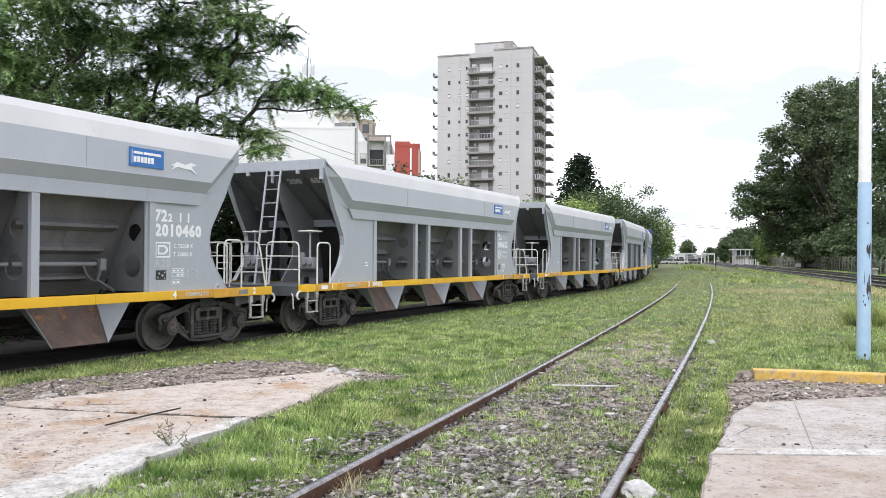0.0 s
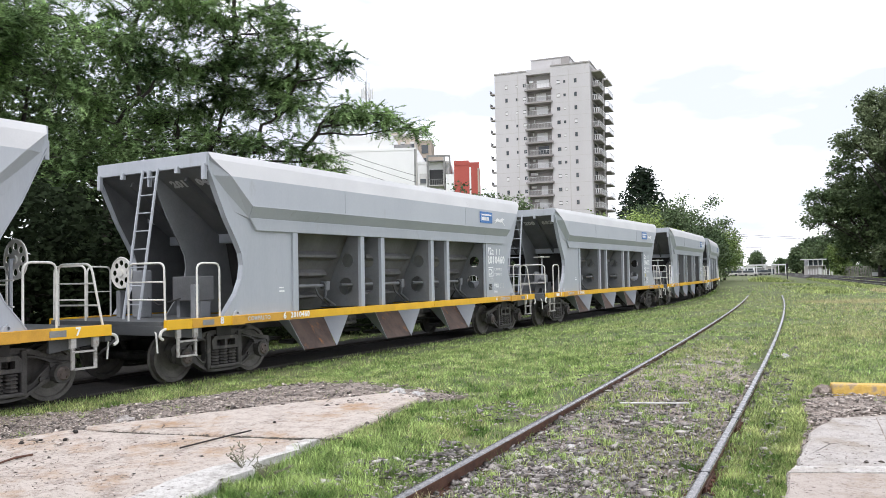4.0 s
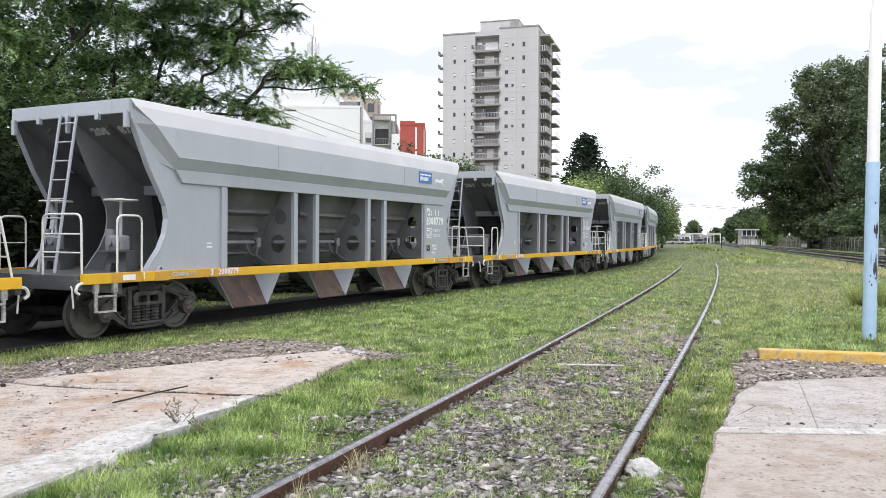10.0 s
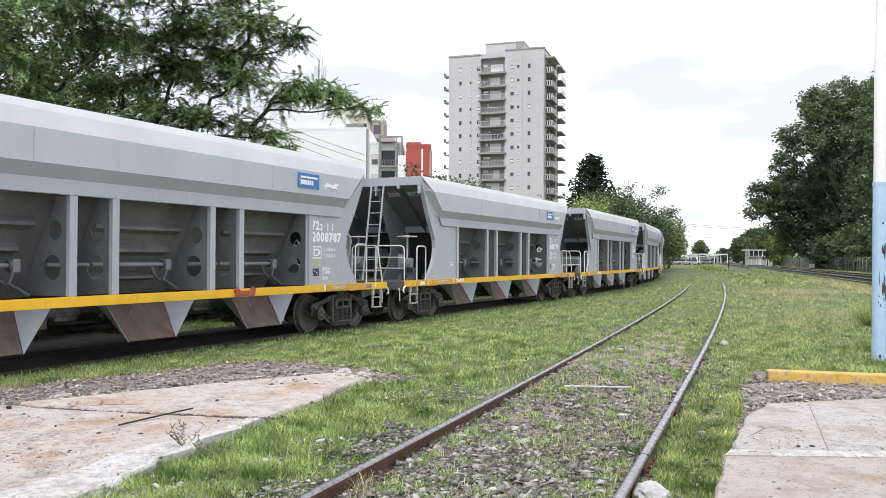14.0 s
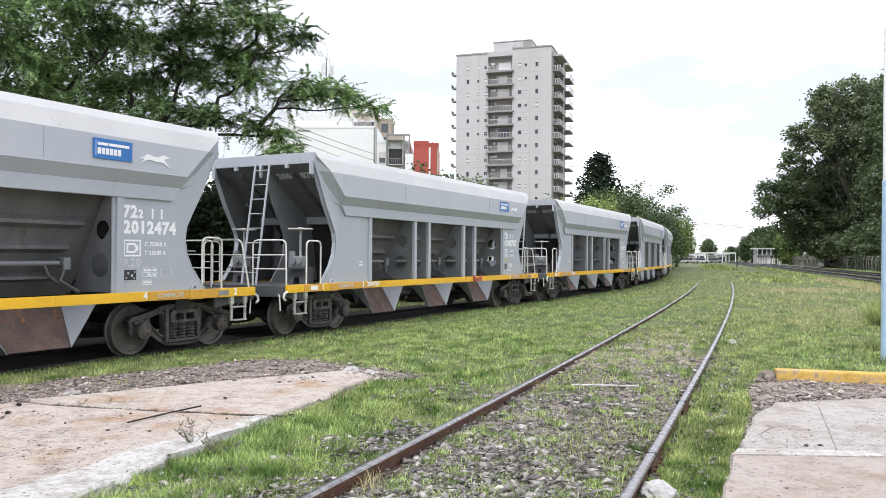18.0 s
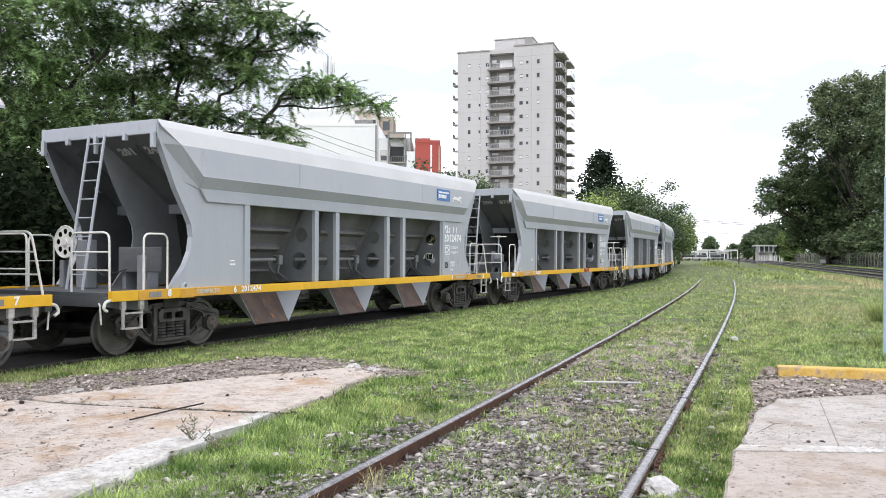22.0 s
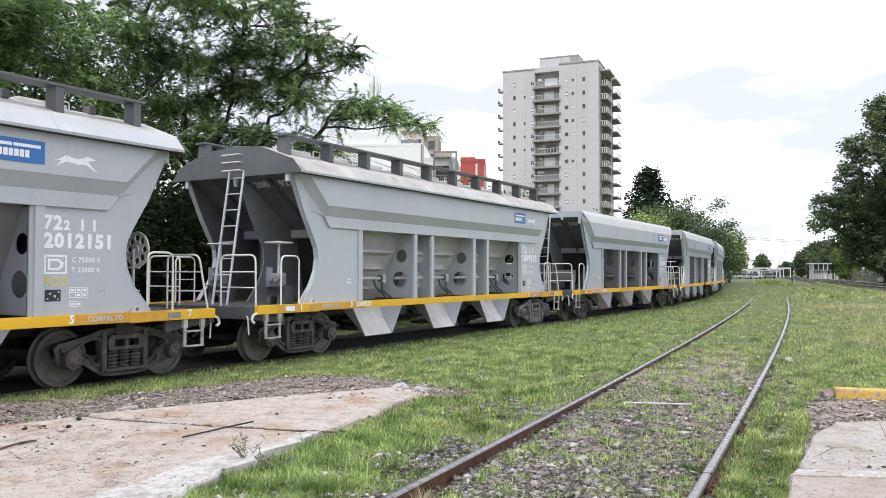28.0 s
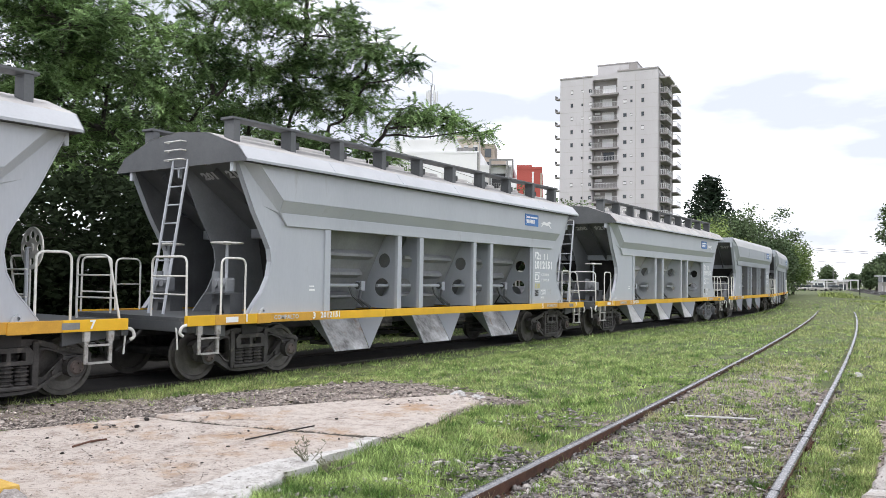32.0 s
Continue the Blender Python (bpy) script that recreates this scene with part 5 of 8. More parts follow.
    tank = tube([(5.35, -0.55, 1.5), (6.62, -0.55, 1.5)], 0.2, 14)
    part("air_reservoir", tank, paint, w)
    for e in (-1, 1):
        bogie(w, e * BOGIE_X, steel if e > 0 else None)
        for d in (-1, 1):
            wheelset(w, e * BOGIE_X + d * AXLE / KW)
    # sign plate, running animal emblem, stencilled boxes
    sx = -0.14 if hatched else 0.0
    part("sign_plate", box((3.80 + sx, -1.822, 3.49), (4.60 + sx, -1.805, 3.83)), PLATE_BLUE, w, "blue enamel operator plate with white bars")
    for a, b, z0, z1 in [(3.84, 3.85, 3.54, 3.79), (3.88, 4.09, 3.715, 3.762), (4.11, 4.53, 3.715, 3.762)] + [(3.88 + k * 0.082, 3.945 + k * 0.082, 3.565, 3.672) for k in range(6)]:
        part("plate_mark", box((a + sx, -1.826, z0), (b + sx, -1.8225, z1)), LETTER, w)
    hound = rounded([(0.0, 0.085), (0.10, 0.115), (0.17, 0.165), (0.26, 0.155), (0.36, 0.135), (0.46, 0.155), (0.53, 0.185), (0.60, 0.17), (0.68, 0.145), (0.60, 0.13), (0.55, 0.105), (0.60, 0.05), (0.70, -0.03), (0.63, -0.01), (0.52, 0.055), (0.40, 0.05), (0.27, 0.07), (0.20, 0.075), (0.10, 0.035), (0.02, -0.005), (0.09, 0.06), (0.10, 0.085)], 2)
    part("emblem", plate([(4.76 + sx + 1.05 * a, 3.50 + 1.05 * b) for a, b in hound], [], 0.004, lambda a, b, d: (a, -1.809 - d, b)), LETTER, w, "white running hound emblem")
    frame_mark = plate([(4.60, 1.84), (4.60, 2.14), (4.98, 2.14), (4.98, 1.84)], [[(4.63, 1.87), (4.95, 1.87), (4.95, 2.11), (4.63, 2.11)]], 0.004, lambda a, b, d: (a, -1.621 - d, b))
    part("stencil_box", frame_mark, LETTER, w)
    part("arrow_mark", plate([(4.66, 1.90), (4.66, 2.08), (4.84, 2.08), (4.92, 2.02), (4.92, 1.96), (4.84, 1.90)], [[(4.70, 1.935), (4.82, 1.935), (4.86, 1.97), (4.86, 2.01), (4.82, 2.045), (4.70, 2.045)]], 0.004, lambda a, b, d: (a, -1.621 - d, b)), LETTER, w)
    part("black_patch", box((4.62, -1.625, 1.42), (4.88, -1.621, 1.60)), BLACK_PAINT, w)
    chips = bmesh.new()
    for cx, cz, r in ((4.66, 1.46, 0.012), (4.70, 1.54, 0.016), (4.78, 1.50, 0.018), (4.84, 1.56, 0.012), (4.83, 1.45, 0.010)):
        add_box(chips, (cx - r, -1.6275, cz - r), (cx + r * 1.4, -1.6252, cz + r))
    part("worn_chip", chips, LETTER_FADED, w)
    for x0, z0, nx, nz in ((5.03, 1.47, 3, 2), (5.03, 1.33, 2, 1)):
        grid = bmesh.new()
        for k in range(nx + 1):
            add_box(grid, (x0 + k * 0.105 - 0.004, -1.624, z0), (x0 + k * 0.105 + 0.004, -1.621, z0 + nz * 0.08))
        for k in range(nz + 1):
            add_box(grid, (x0, -1.6235, z0 + k * 0.08 - 0.004), (x0 + nx * 0.105, -1.6205, z0 + k * 0.08 + 0.004))
        for k in range(nx):
            for q in range(nz):
                if (k, q) != (0, 0) or nz == 1:
                    add_box(grid, (x0 + k * 0.105 + 0.02, -1.624, z0 + q * 0.08 + 0.022), (x0 + k * 0.105 + 0.085, -1.621, z0 + q * 0.08 + 0.056))
        part("data_mark", grid, LETTER, w, "white stencilled data table")
    for words, x, z, size in (("72", 4.58, 2.54, 0.215), ("2", 4.92, 2.54, 0.15), ("1 1", 5.18, 2.54, 0.175), ("C 75000 K", 5.06, 2.03, 0.078), ("T 23000 K", 5.06, 1.87, 0.078), ("( * )", 5.42, 1.5, 0.12)):
        tm = part("lettering", text_mesh(words, size, LETTER if x < 5.4 else LETTER_FADED, 1.1, 0.06 if size > 0.1 else 0.03), None, w)
        tm.matrix_local = pose(x, -1.623, z, 90)
    mark = part("lettering", text_mesh("R20", 0.15, LETTER_FADED if turned or steel else YELLOW_FADED, 1.2, 0.03), None, w, "faded stencil")
    mark.matrix_local = pose(4.60, -1.623, 1.66, 90)
    stamp = bmesh.new()
    add_box(stamp, (-4.98, -1.624, 1.62), (-4.82, -1.621, 1.655))
    add_box(stamp, (-4.98, -1.624, 1.70), (-4.84, -1.621, 1.725))
    part("data_mark", stamp, LETTER, w)
    for words, x in zip(("8", "6", "4", "2") if turned else ("1", "3", "5", "7"), (-6.72, -4.95, 4.98, 7.32)):
        tm = part("lettering", text_mesh(words, 0.13, LETTER, 1.0, 0.05), None, w)
        tm.matrix_local = pose(x, -1.704, 1.065, 90)
    for words, x in (("COMPALTO", -6.0), ("COMPALTO", 5.3)):
        tm = part("lettering", text_mesh(words, 0.085, LETTER_FADED, 1.05, 0.03), None, w)
        tm.matrix_local = pose(x, -1.704, 1.08, 90)
    return w


NUMBERS = {3: ("200652", "200 652"), 4: ("2010460", "201 046"), 5: ("2008779", "200 877"), 6: ("2008787", "200 878"), 7: ("2012474", "201 247"), 8: ("2009215", "200 921"), 9: ("2012151", "201 215")}
def true_size(w):
    for ob in w.children:
        if ob.name.startswith(("bogie", "wheelset")):
            ob.location.x *= KW
            continue
        ob.data.transform(Matrix.Scale(KW, 4))
        ob.location *= KW
    return w


MODELS = {
    "open": true_size(build_wagon(False, RUST, HOPPER, WEB_AND_GEAR_GREY)),
    "turned": true_size(build_wagon(False, RUST, HOPPER, WEB_AND_GEAR_GREY, True)),
    "bright": true_size(build_wagon(True, SCRAPED, HOPPER_PALE, PALE_GREY, False, PALE_CAST, PALE_GREY)),
    "hatched": true_size(build_wagon(True, SCRAPED_DARK, HOPPER_CLEAN, GREY_PAINT, False, None, HATCH_GREY)),
}
TRAIN = []
used = set()
for k in range(11):
    hatched = k >= 8
    style = "turned" if k in (1, 4, 7) else "bright" if k == 8 else "hatched" if hatched else "open"
    car = copy_thing(MODELS[style], Matrix.Identity(4)) if style in used else MODELS[style]
    used.add(style)
    tagged(car, ("pale grey covered hopper wagon with roof walkways and yellow sills" if hatched else "pale grey open-top hopper wagon with yellow sills and rusty chutes"))
    TRAIN.append((k, car))
for k, car in TRAIN:
    if k in NUMBERS:
        side_no, end_no = NUMBERS[k]
        a = part("running_number", text_mesh(side_no, 0.20, LETTER, 1.15, 0.07), None, car, "white stencilled running number")
        a.matrix_local = pose(4.59 * KW, -1.623 * KW, 2.26 * KW, 90)
        for words, y in zip(end_no.split(), (-0.20, -0.92)):
            b = part("end_number", text_mesh(words, 0.175, LETTER_FADED, 1.08, 0.08), None, car, "faded end number")
            b.matrix_local = pose(-6.47 * KW, y * KW, 3.79 * KW, 146.2, 0, -90)
        for words, x in ((side_no, -4.72),):
            c = part("sill_number", text_mesh(words, 0.105, LETTER, 1.1, 0.04), None, car)
            c.matrix_local = pose(x * KW, -1.704 * KW, 1.075 * KW, 90)


def locomotive():
    """The blue diesel at the head of the wagons, cab towards them."""
    w = thing("diesel_locomotive", pose(0, 0, 0), "deep blue diesel locomotive coupled ahead of the hopper wagons", "locomotive")
    part("underframe", box((-7.0, -1.45, 0.95), (7.0, 1.45, 1.25), 0.04), BLACK_PAINT, w)
    part("hood", box((-4.4, -1.0, 1.25), (5.6, 1.0, 4.05), 0.15), LOCO_BLUE, w)
    cab = part("cab", box((-6.8, -1.55, 1.25), (-4.4, 1.55, 4.35), 0.14), LOCO_BLUE, w)
    for y in (-1.0, 1.0):
        part("cab_window", box((-6.815, y - 0.38, 3.0), (-6.795, y + 0.38, 3.75), 0.01), GLASS, cab)
    for y in (-1.56, 1.545):
        part("cab_window", box((-6.0, y, 3.0), (-5.1, y + 0.015, 3.75)), GLASS, cab)
    part("nose", box((5.6, -1.0, 1.25), (6.7, 1.0, 2.7), 0.15), LOCO_BLUE, w)
    part("fuel_tank", box((-2.2, -1.3, 0.35), (2.2, 1.3, 0.95), 0.12), BLACK_PAINT, w)
    part("exhaust_stack", tube([(0.5, 0, 4.0), (0.5, 0, 4.4)], 0.22, 12), IRON, w)
    for k in range(6):
        part("grille", box((-3.6 + k * 1.45, -1.03, 2.2), (-2.5 + k * 1.45, -0.995, 3.5), 0.01), IRON, w)
    for y in (-1.4, 1.4):
        part("handrail", tube([(-4.3, y, 1.25), (-4.3, y, 2.2), (6.7, y, 2.2), (6.7, y, 1.25)], 0.02, 6), RAILING_WHITE, w)
    for e in (-1, 1):
        bogie(w, e * 4.7)
        for d in (-1, 1):
            wheelset(w, e * 4.7 + d * AXLE)
    return w


TRAIN.append((-1, locomotive()))
red = part("lifting_bracket", plate([(-0.32, 1.19), (-0.28, 1.04), (0.28, 1.04), (0.32, 1.19), (0.24, 1.24), (0.16, 1.16), (-0.16, 1.16), (-0.24, 1.24)], [], 0.05, lambda a, b, d: (a * KW, -(1.705 + d) * KW, b * KW)), SIGN_RED, TRAIN[6][1], "red oxide lifting bracket")
red.location.x = 2.1 * KW
flat_patch("pavement_joint", [(2.915, 6.14), (2.927, 6.14), (3.66, 8.10), (3.648, 8.10)], -0.033, 0.01, DIRT, "thin dark joint in the footpath slab", "pavement", 0.003, 31, 0.001)


# ---- right side: kerb, pole, main line ----
def kerb(name, line, width, z0, z1, mat, label, group):
    """A kerb of separate stones along a line."""
    for (x0, y0), (x1, y1) in zip(line, line[1:]):
        d = Vector((x1 - x0, y1 - y0))
        ob = tagged(new(name, finish(box((0.004, -width / 2, z0), (d.length - 0.004, width / 2, z1), 0.02), name, mat)), label, "kerb", group)
        ob.matrix_world = pose(x0, y0, 0, 0, 0, math.degrees(math.atan2(d.y, d.x)))


kerb("kerb_stone", [(4.01, 10.05), (5.45, 9.68), (6.9, 9.30), (8.35, 8.92)], 0.2, -0.3, 0.04, KERB_YELLOW, "worn yellow painted concrete kerb", "yellow kerbs")
kerb("kerb_stone", [(-5.2, 5.61), (-3.59, 4.79)], 0.2, -0.3, 0.04, KERB_YELLOW, "worn yellow painted concrete kerb with a chipped end", "yellow kerbs")


def painted_pole():
    p = thing("lamp_pole", pose(6.56, 12.2, -0.15, 0, 0.45, 0), "slim steel pole painted pale blue below and white above", "pole")
    part("blue_shaft", tube([(0, 0, 0), (0, 0, 2.725)], 0.097, 20), POLE_BLUE, p, "flaking pale blue lower shaft", True)
    part("white_shaft", tube([(0, 0, 2.725), (0, 0, 5.03), (0, 0, 5.09), (0, 0, 9.2)], 0.088, 20, [1, 1, 0.8, 0.72]), POLE_WHITE, p, "white upper shaft", True)
    part("collar", tube([(0, 0, 2.69), (0, 0, 2.745)], 0.101, 20), POLE_BLUE, p, "", True)
    rng = random.Random(9)
    for k, (dx, z, w, h) in enumerate(((0.0, 1.13, 0.017, 0.24), (0.026, 1.20, 0.018, 0.34), (0.05, 1.08, 0.014, 0.30), (-0.045, 1.28, 0.005, 0.22), (-0.05, 1.02, 0.012, 0.03), (0.022, 1.70, 0.017, 0.24), (-0.004, 1.72, 0.015, 0.16), (0.046, 1.74, 0.011, 0.20), (-0.03, 0.88, 0.014, 0.05), (-0.055, 0.93, 0.009, 0.04), (0.02, 0.98, 0.012, 0.04), (0.0, 2.12, 0.012, 0.04), (-0.03, 0.12, 0.018, 0.06))):
        n = 11
        flake = [(dx + w * math.cos(i * math.tau / n) * rng.uniform(0.6, 1.15), z + h / 2 * math.sin(i * math.tau / n) * rng.uniform(0.7, 1.15)) for i in range(n)]
        part("worn_patch", plate(flake, [], 0.0012, lambda a, b, d: (math.sin(a / 0.097) * (0.0985 + d), -math.cos(a / 0.097) * (0.0985 + d), b)), CAST_STEEL, p, "dark bare patch in the flaking paint")


painted_pole()

RIGHT_DIR = Vector((0.284, 0.959))
RIGHT_N = Vector((0.959, -0.284))


def right_line(off, a, b, step=4.0):
    return [tuple(RIGHT_N * off + RIGHT_DIR * s) for s in np.arange(a, b, step)]


for off in (9.93, 11.67, 13.73, 15.47):
    rail_object("rail", right_line(off, 15, 330), 0.16, "dark steel rail of the running line", "rails of the double running line", RAIL_BLACK, RAIL_TOP)


def ballast_bed():
    for off in (10.8, 14.6):
        pts = right_line(off, 10, 330)
        bm = bmesh.new()
        rows = []
        for x, y in pts:
            rows.append([bm.verts.new((x + RIGHT_N.x * a, y + RIGHT_N.y * a, z)) for a, z in ((-1.55, -0.2), (-1.15, 0.0), (1.15, 0.0), (1.55, -0.2))])
        for r0, r1 in zip(rows, rows[1:]):
            for k in range(3):
                bm.faces.new((r0[k], r0[k + 1], r1[k + 1], r1[k]))
        tagged(new("trackbed", finish(bm, "trackbed", material("dark_line_ballast", (0.013, 0.011, 0.009), (0.052, 0.042, 0.033), 1.2, 0.95, 0, 1.0, 12, stain=(0.10, 0.12, 0.045), stain_scale=0.5, stain_at=0.60))), "dark oily ballast bed of the running line", "trackbed", kind="structure")


ballast_bed()


# ---- vegetation ----
def leaf_cloud(rng, centres, radius, per, size, flat=0.5, long=1.6, droop=0.3):
    """Small leaf blades scattered round clump centres; returns corner points and quads."""
    n = len(centres) * per
    c = np.repeat(np.asarray(centres, np.float32), per, 0)
    off = rng.normal(size=(n, 3)) * np.array([1, 1, flat]) * radius * 0.55
    p = c + off
    a = rng.normal(size=(n, 3))
    a[:, 2] = a[:, 2] * 0.4 - droop
    a /= np.linalg.norm(a, axis=1)[:, None]
    b = np.cross(a, rng.normal(size=(n, 3)))
    b /= np.linalg.norm(b, axis=1)[:, None] + 1e-6
    s = size * rng.uniform(0.6, 1.35, n)[:, None]
    a, b = a * s * long, b * s * 0.5
    v = np.stack([p - a * 0.5, p + b - a * 0.05, p + a * 0.6, p - b - a * 0.05], 1).reshape(-1, 3)
    return v, np.arange(n * 4).reshape(-1, 4)


def tree(name, base, blobs, clumps, per, size, mat, trunk_r, label, seed, category="tree", flat=0.5, long=1.6, radius=0.5, fork=0.35, limbs=9, group="", droop=0.3, hollow=0.25):
    """A tapered trunk with limbs that reach into a crown of leaf clumps; blobs are (x, y, z, rx, ry, rz) from the trunk's foot."""
    rng = np.random.default_rng(seed)
    t = thing(name, pose(*base), label, category, group)
    vol = np.array([b[3] * b[4] * b[5] for b in blobs]) ** 0.75
    pick = rng.choice(len(blobs), clumps, p=vol / vol.sum())
    d = rng.normal(size=(clumps, 3))
    d /= np.linalg.norm(d, axis=1)[:, None]
    d *= (hollow + (1 - hollow) * rng.uniform(0, 1, clumps) ** 0.55)[:, None]
    B = np.array(blobs)[pick]
    centres = B[:, :3] + d * B[:, 3:]
    v, f = leaf_cloud(rng, centres, radius, per, size, flat, long, droop)
    part("crown", numpy_mesh("crown", v, f, mat), None, t)
    top = max(b[2] for b in blobs)
    fork_z = top * fork
    lean = Vector((rng.uniform(-0.3, 0.3), rng.uniform(-0.3, 0.3), fork_z))
    part("trunk", tube([(0, 0, -0.3), lean * 0.35, lean * 0.7, lean, lean * 1.25], trunk_r, 10, [1.25, 1.0, 0.85, 0.8, 0.5]), BARK, t)
    order = np.argsort(-vol)
    for k in range(limbs):
        b = blobs[order[k % len(blobs)]]
        end = Vector(b[:3]) + Vector(rng.uniform(-0.6, 0.6, 3) * np.array(b[3:]))
        start = lean * rng.uniform(0.75, 1.15)
        mid = start.lerp(end, 0.5) + Vector((rng.uniform(-0.4, 0.4), rng.uniform(-0.4, 0.4), rng.uniform(0.0, 0.08) * top))
        bm = tube([start, start.lerp(mid, 0.5), mid, mid.lerp(end, 0.55), end], trunk_r * 0.5, 6, [1.0, 0.8, 0.6, 0.4, 0.15])
        for j in range(5):
            s0 = mid.lerp(end, rng.uniform(0.1, 0.9))
            e0 = s0 + Vector(rng.uniform(-1, 1, 3) * np.array(b[3:]) * 0.75)
            add_tube(bm, [s0, s0.lerp(e0, 0.5) + Vector((0, 0, 0.08)), e0], trunk_r * 0.16, 5, [1, 0.7, 0.25])
        part("limb", bm, BARK, t)
    return t


# the feathery trees behind the train
def feathery_tree(base, blobs, twigs, mat, trunk_r, label, seed, fork, lean, leaflet=0.105, fronds=4, pairs=12, spray=0.0):
    """A spreading tree whose thin twigs carry long feathered leaves, each of many narrow leaflets."""
    rng = np.random.default_rng(seed)
    t = thing("feathery_tree", pose(*base), label, "tree", "feathery trees behind the train")
    lean = Vector(lean)
    part("trunk", tube([(0, 0, -0.3), lean * 0.4, lean * 0.75, lean], trunk_r, 12, [1.25, 1.0, 0.9, 0.75]), BARK, t)
    size = np.array([b[3] * (b[4] + b[5]) for b in blobs])
    share = size ** 0.7
    share = np.maximum(24, twigs * share / share.sum()).astype(int)
    starts, ends = [], []
    grown = [lean * 0.8, lean]
    order = sorted(range(len(blobs)), key=lambda k: (Vector(blobs[k][:3]) - lean).length)
    for b, count in ((blobs[k], share[k]) for k in order):
        c, r = Vector(b[:3]) - Vector((0, 0, 0.4 * spray * b[5])), np.array(b[3:])
        away = Vector((c.x - lean.x, c.y - lean.y, 0))
        root = min(grown, key=lambda p: (p - c).length + (0.35 + 0.7 * spray) * (p - lean).length + 2.0 * max(0.0, p.z - c.z))
        far = c + away.normalized() * b[3] * 0.55 + Vector((0, 0, -0.15 * b[5]))
        span = (c - root).length
        bow = Vector((rng.uniform(-0.16, 0.16), rng.uniform(-0.16, 0.16), rng.uniform(-0.02, 0.16))) * span
        sway = Vector(rng.uniform(-0.06, 0.06, 3)) * span
        line = [root.lerp(c, f) + bow * math.sin(math.pi * f) + sway * math.sin(math.tau * 1.5 * f) for f in (0, 0.18, 0.36, 0.54, 0.72, 0.88, 1.0)] + [far]
        mid = line[3]
        thick = trunk_r * min(0.62, 0.22 + 0.07 * span) * min(1.0, 0.45 + 0.4 * b[3]) * (1 + 0.45 * spray) * min(1.0, 0.3 + 0.6 * b[3])
        bm = tube(line, thick, 7, [1.0, 0.9, 0.8, 0.7, 0.58, 0.45, 0.34, 0.12])
        grown += line[2:6]
        subs = max(4, count // (8 + int(spray * 10)))
        for k in range(subs):
            f = rng.uniform(0.1, 1.0)
            s0 = mid.lerp(c, f) if rng.uniform() < 0.4 else c.lerp(far, f * 0.8)
            d = rng.normal(size=3)
            d = d / np.linalg.norm(d) * rng.uniform(0.55, 1.0)
            if spray > 0.3:
                d[2] = abs(d[2]) * 1.2 - 0.1
            e0 = c + Vector(d * r)
            kink = s0.lerp(e0, 0.5) + Vector(rng.uniform(-0.14, 0.14, 3)) * b[3]
            add_tube(bm, [s0, s0.lerp(kink, 0.55) + Vector((0, 0, 0.04)) * b[3], kink, kink.lerp(e0, 0.5) + Vector(rng.uniform(-0.06, 0.06, 3)) * b[3], e0], max(0.014, thick * (0.2 + 0.12 * spray)), 5, [1.0, 0.8, 0.6, 0.42, 0.25])
            for j in range(max(1, count // subs)):
                q = kink.lerp(e0, rng.uniform(spray, 1.0))
                w = rng.normal(size=3) * np.array([1, 1, 0.45 - 0.25 * spray])
                w /= np.linalg.norm(w)
                w = Vector(w) * rng.uniform(0.25, 0.7)
                add_tube(bm, [q, q + w], 0.009, 3, [1, 0.4])
                starts.append(q)
                ends.append(q + w)
        part("limb", bm, BARK, t)
    s, e = np.array([tuple(v) for v in starts]), np.array([tuple(v) for v in ends])
    n = len(s)
    s, e = np.repeat(s, fronds, 0), np.repeat(e, fronds, 0)
    m = n * fronds
    o = s + (e - s) * rng.uniform(0.15, 1.0, (m, 1))
    d = (e - s) * 0.8 + rng.normal(size=(m, 3)) * np.array([0.5, 0.5, 0.25]) + np.array([0, 0, -0.10])
    d /= np.linalg.norm(d, axis=1)[:, None]
    length = rng.uniform(0.35, 0.62, m)
    up = np.array([0, 0, 1.0]) + rng.normal(size=(m, 3)) * 0.35
    side = np.cross(d, up)
    side /= np.linalg.norm(side, axis=1)[:, None] + 1e-6
    quads = []
    for k in range(pairs):
        f = (k + 0.6) / pairs
        q = o + d * (length * f)[:, None] + np.array([0, 0, -0.22]) * (length * f * f)[:, None]
        for sg in (-1, 1):
            a = side * sg * 0.85 + d * 0.55 + rng.normal(size=(m, 3)) * 0.18
            a *= (leaflet * rng.uniform(0.7, 1.2, m) * (1.15 - 0.5 * f))[:, None]
            w = d * leaflet * 0.20 + rng.normal(size=(m, 3)) * leaflet * 0.04
            quads.append(np.stack([q - w, q + w, q + a], 1))
    v = np.concatenate(quads).reshape(-1, 3)
    part("crown", numpy_mesh("crown", v, np.arange(len(v)).reshape(-1, 3), mat), None, t)
    return t


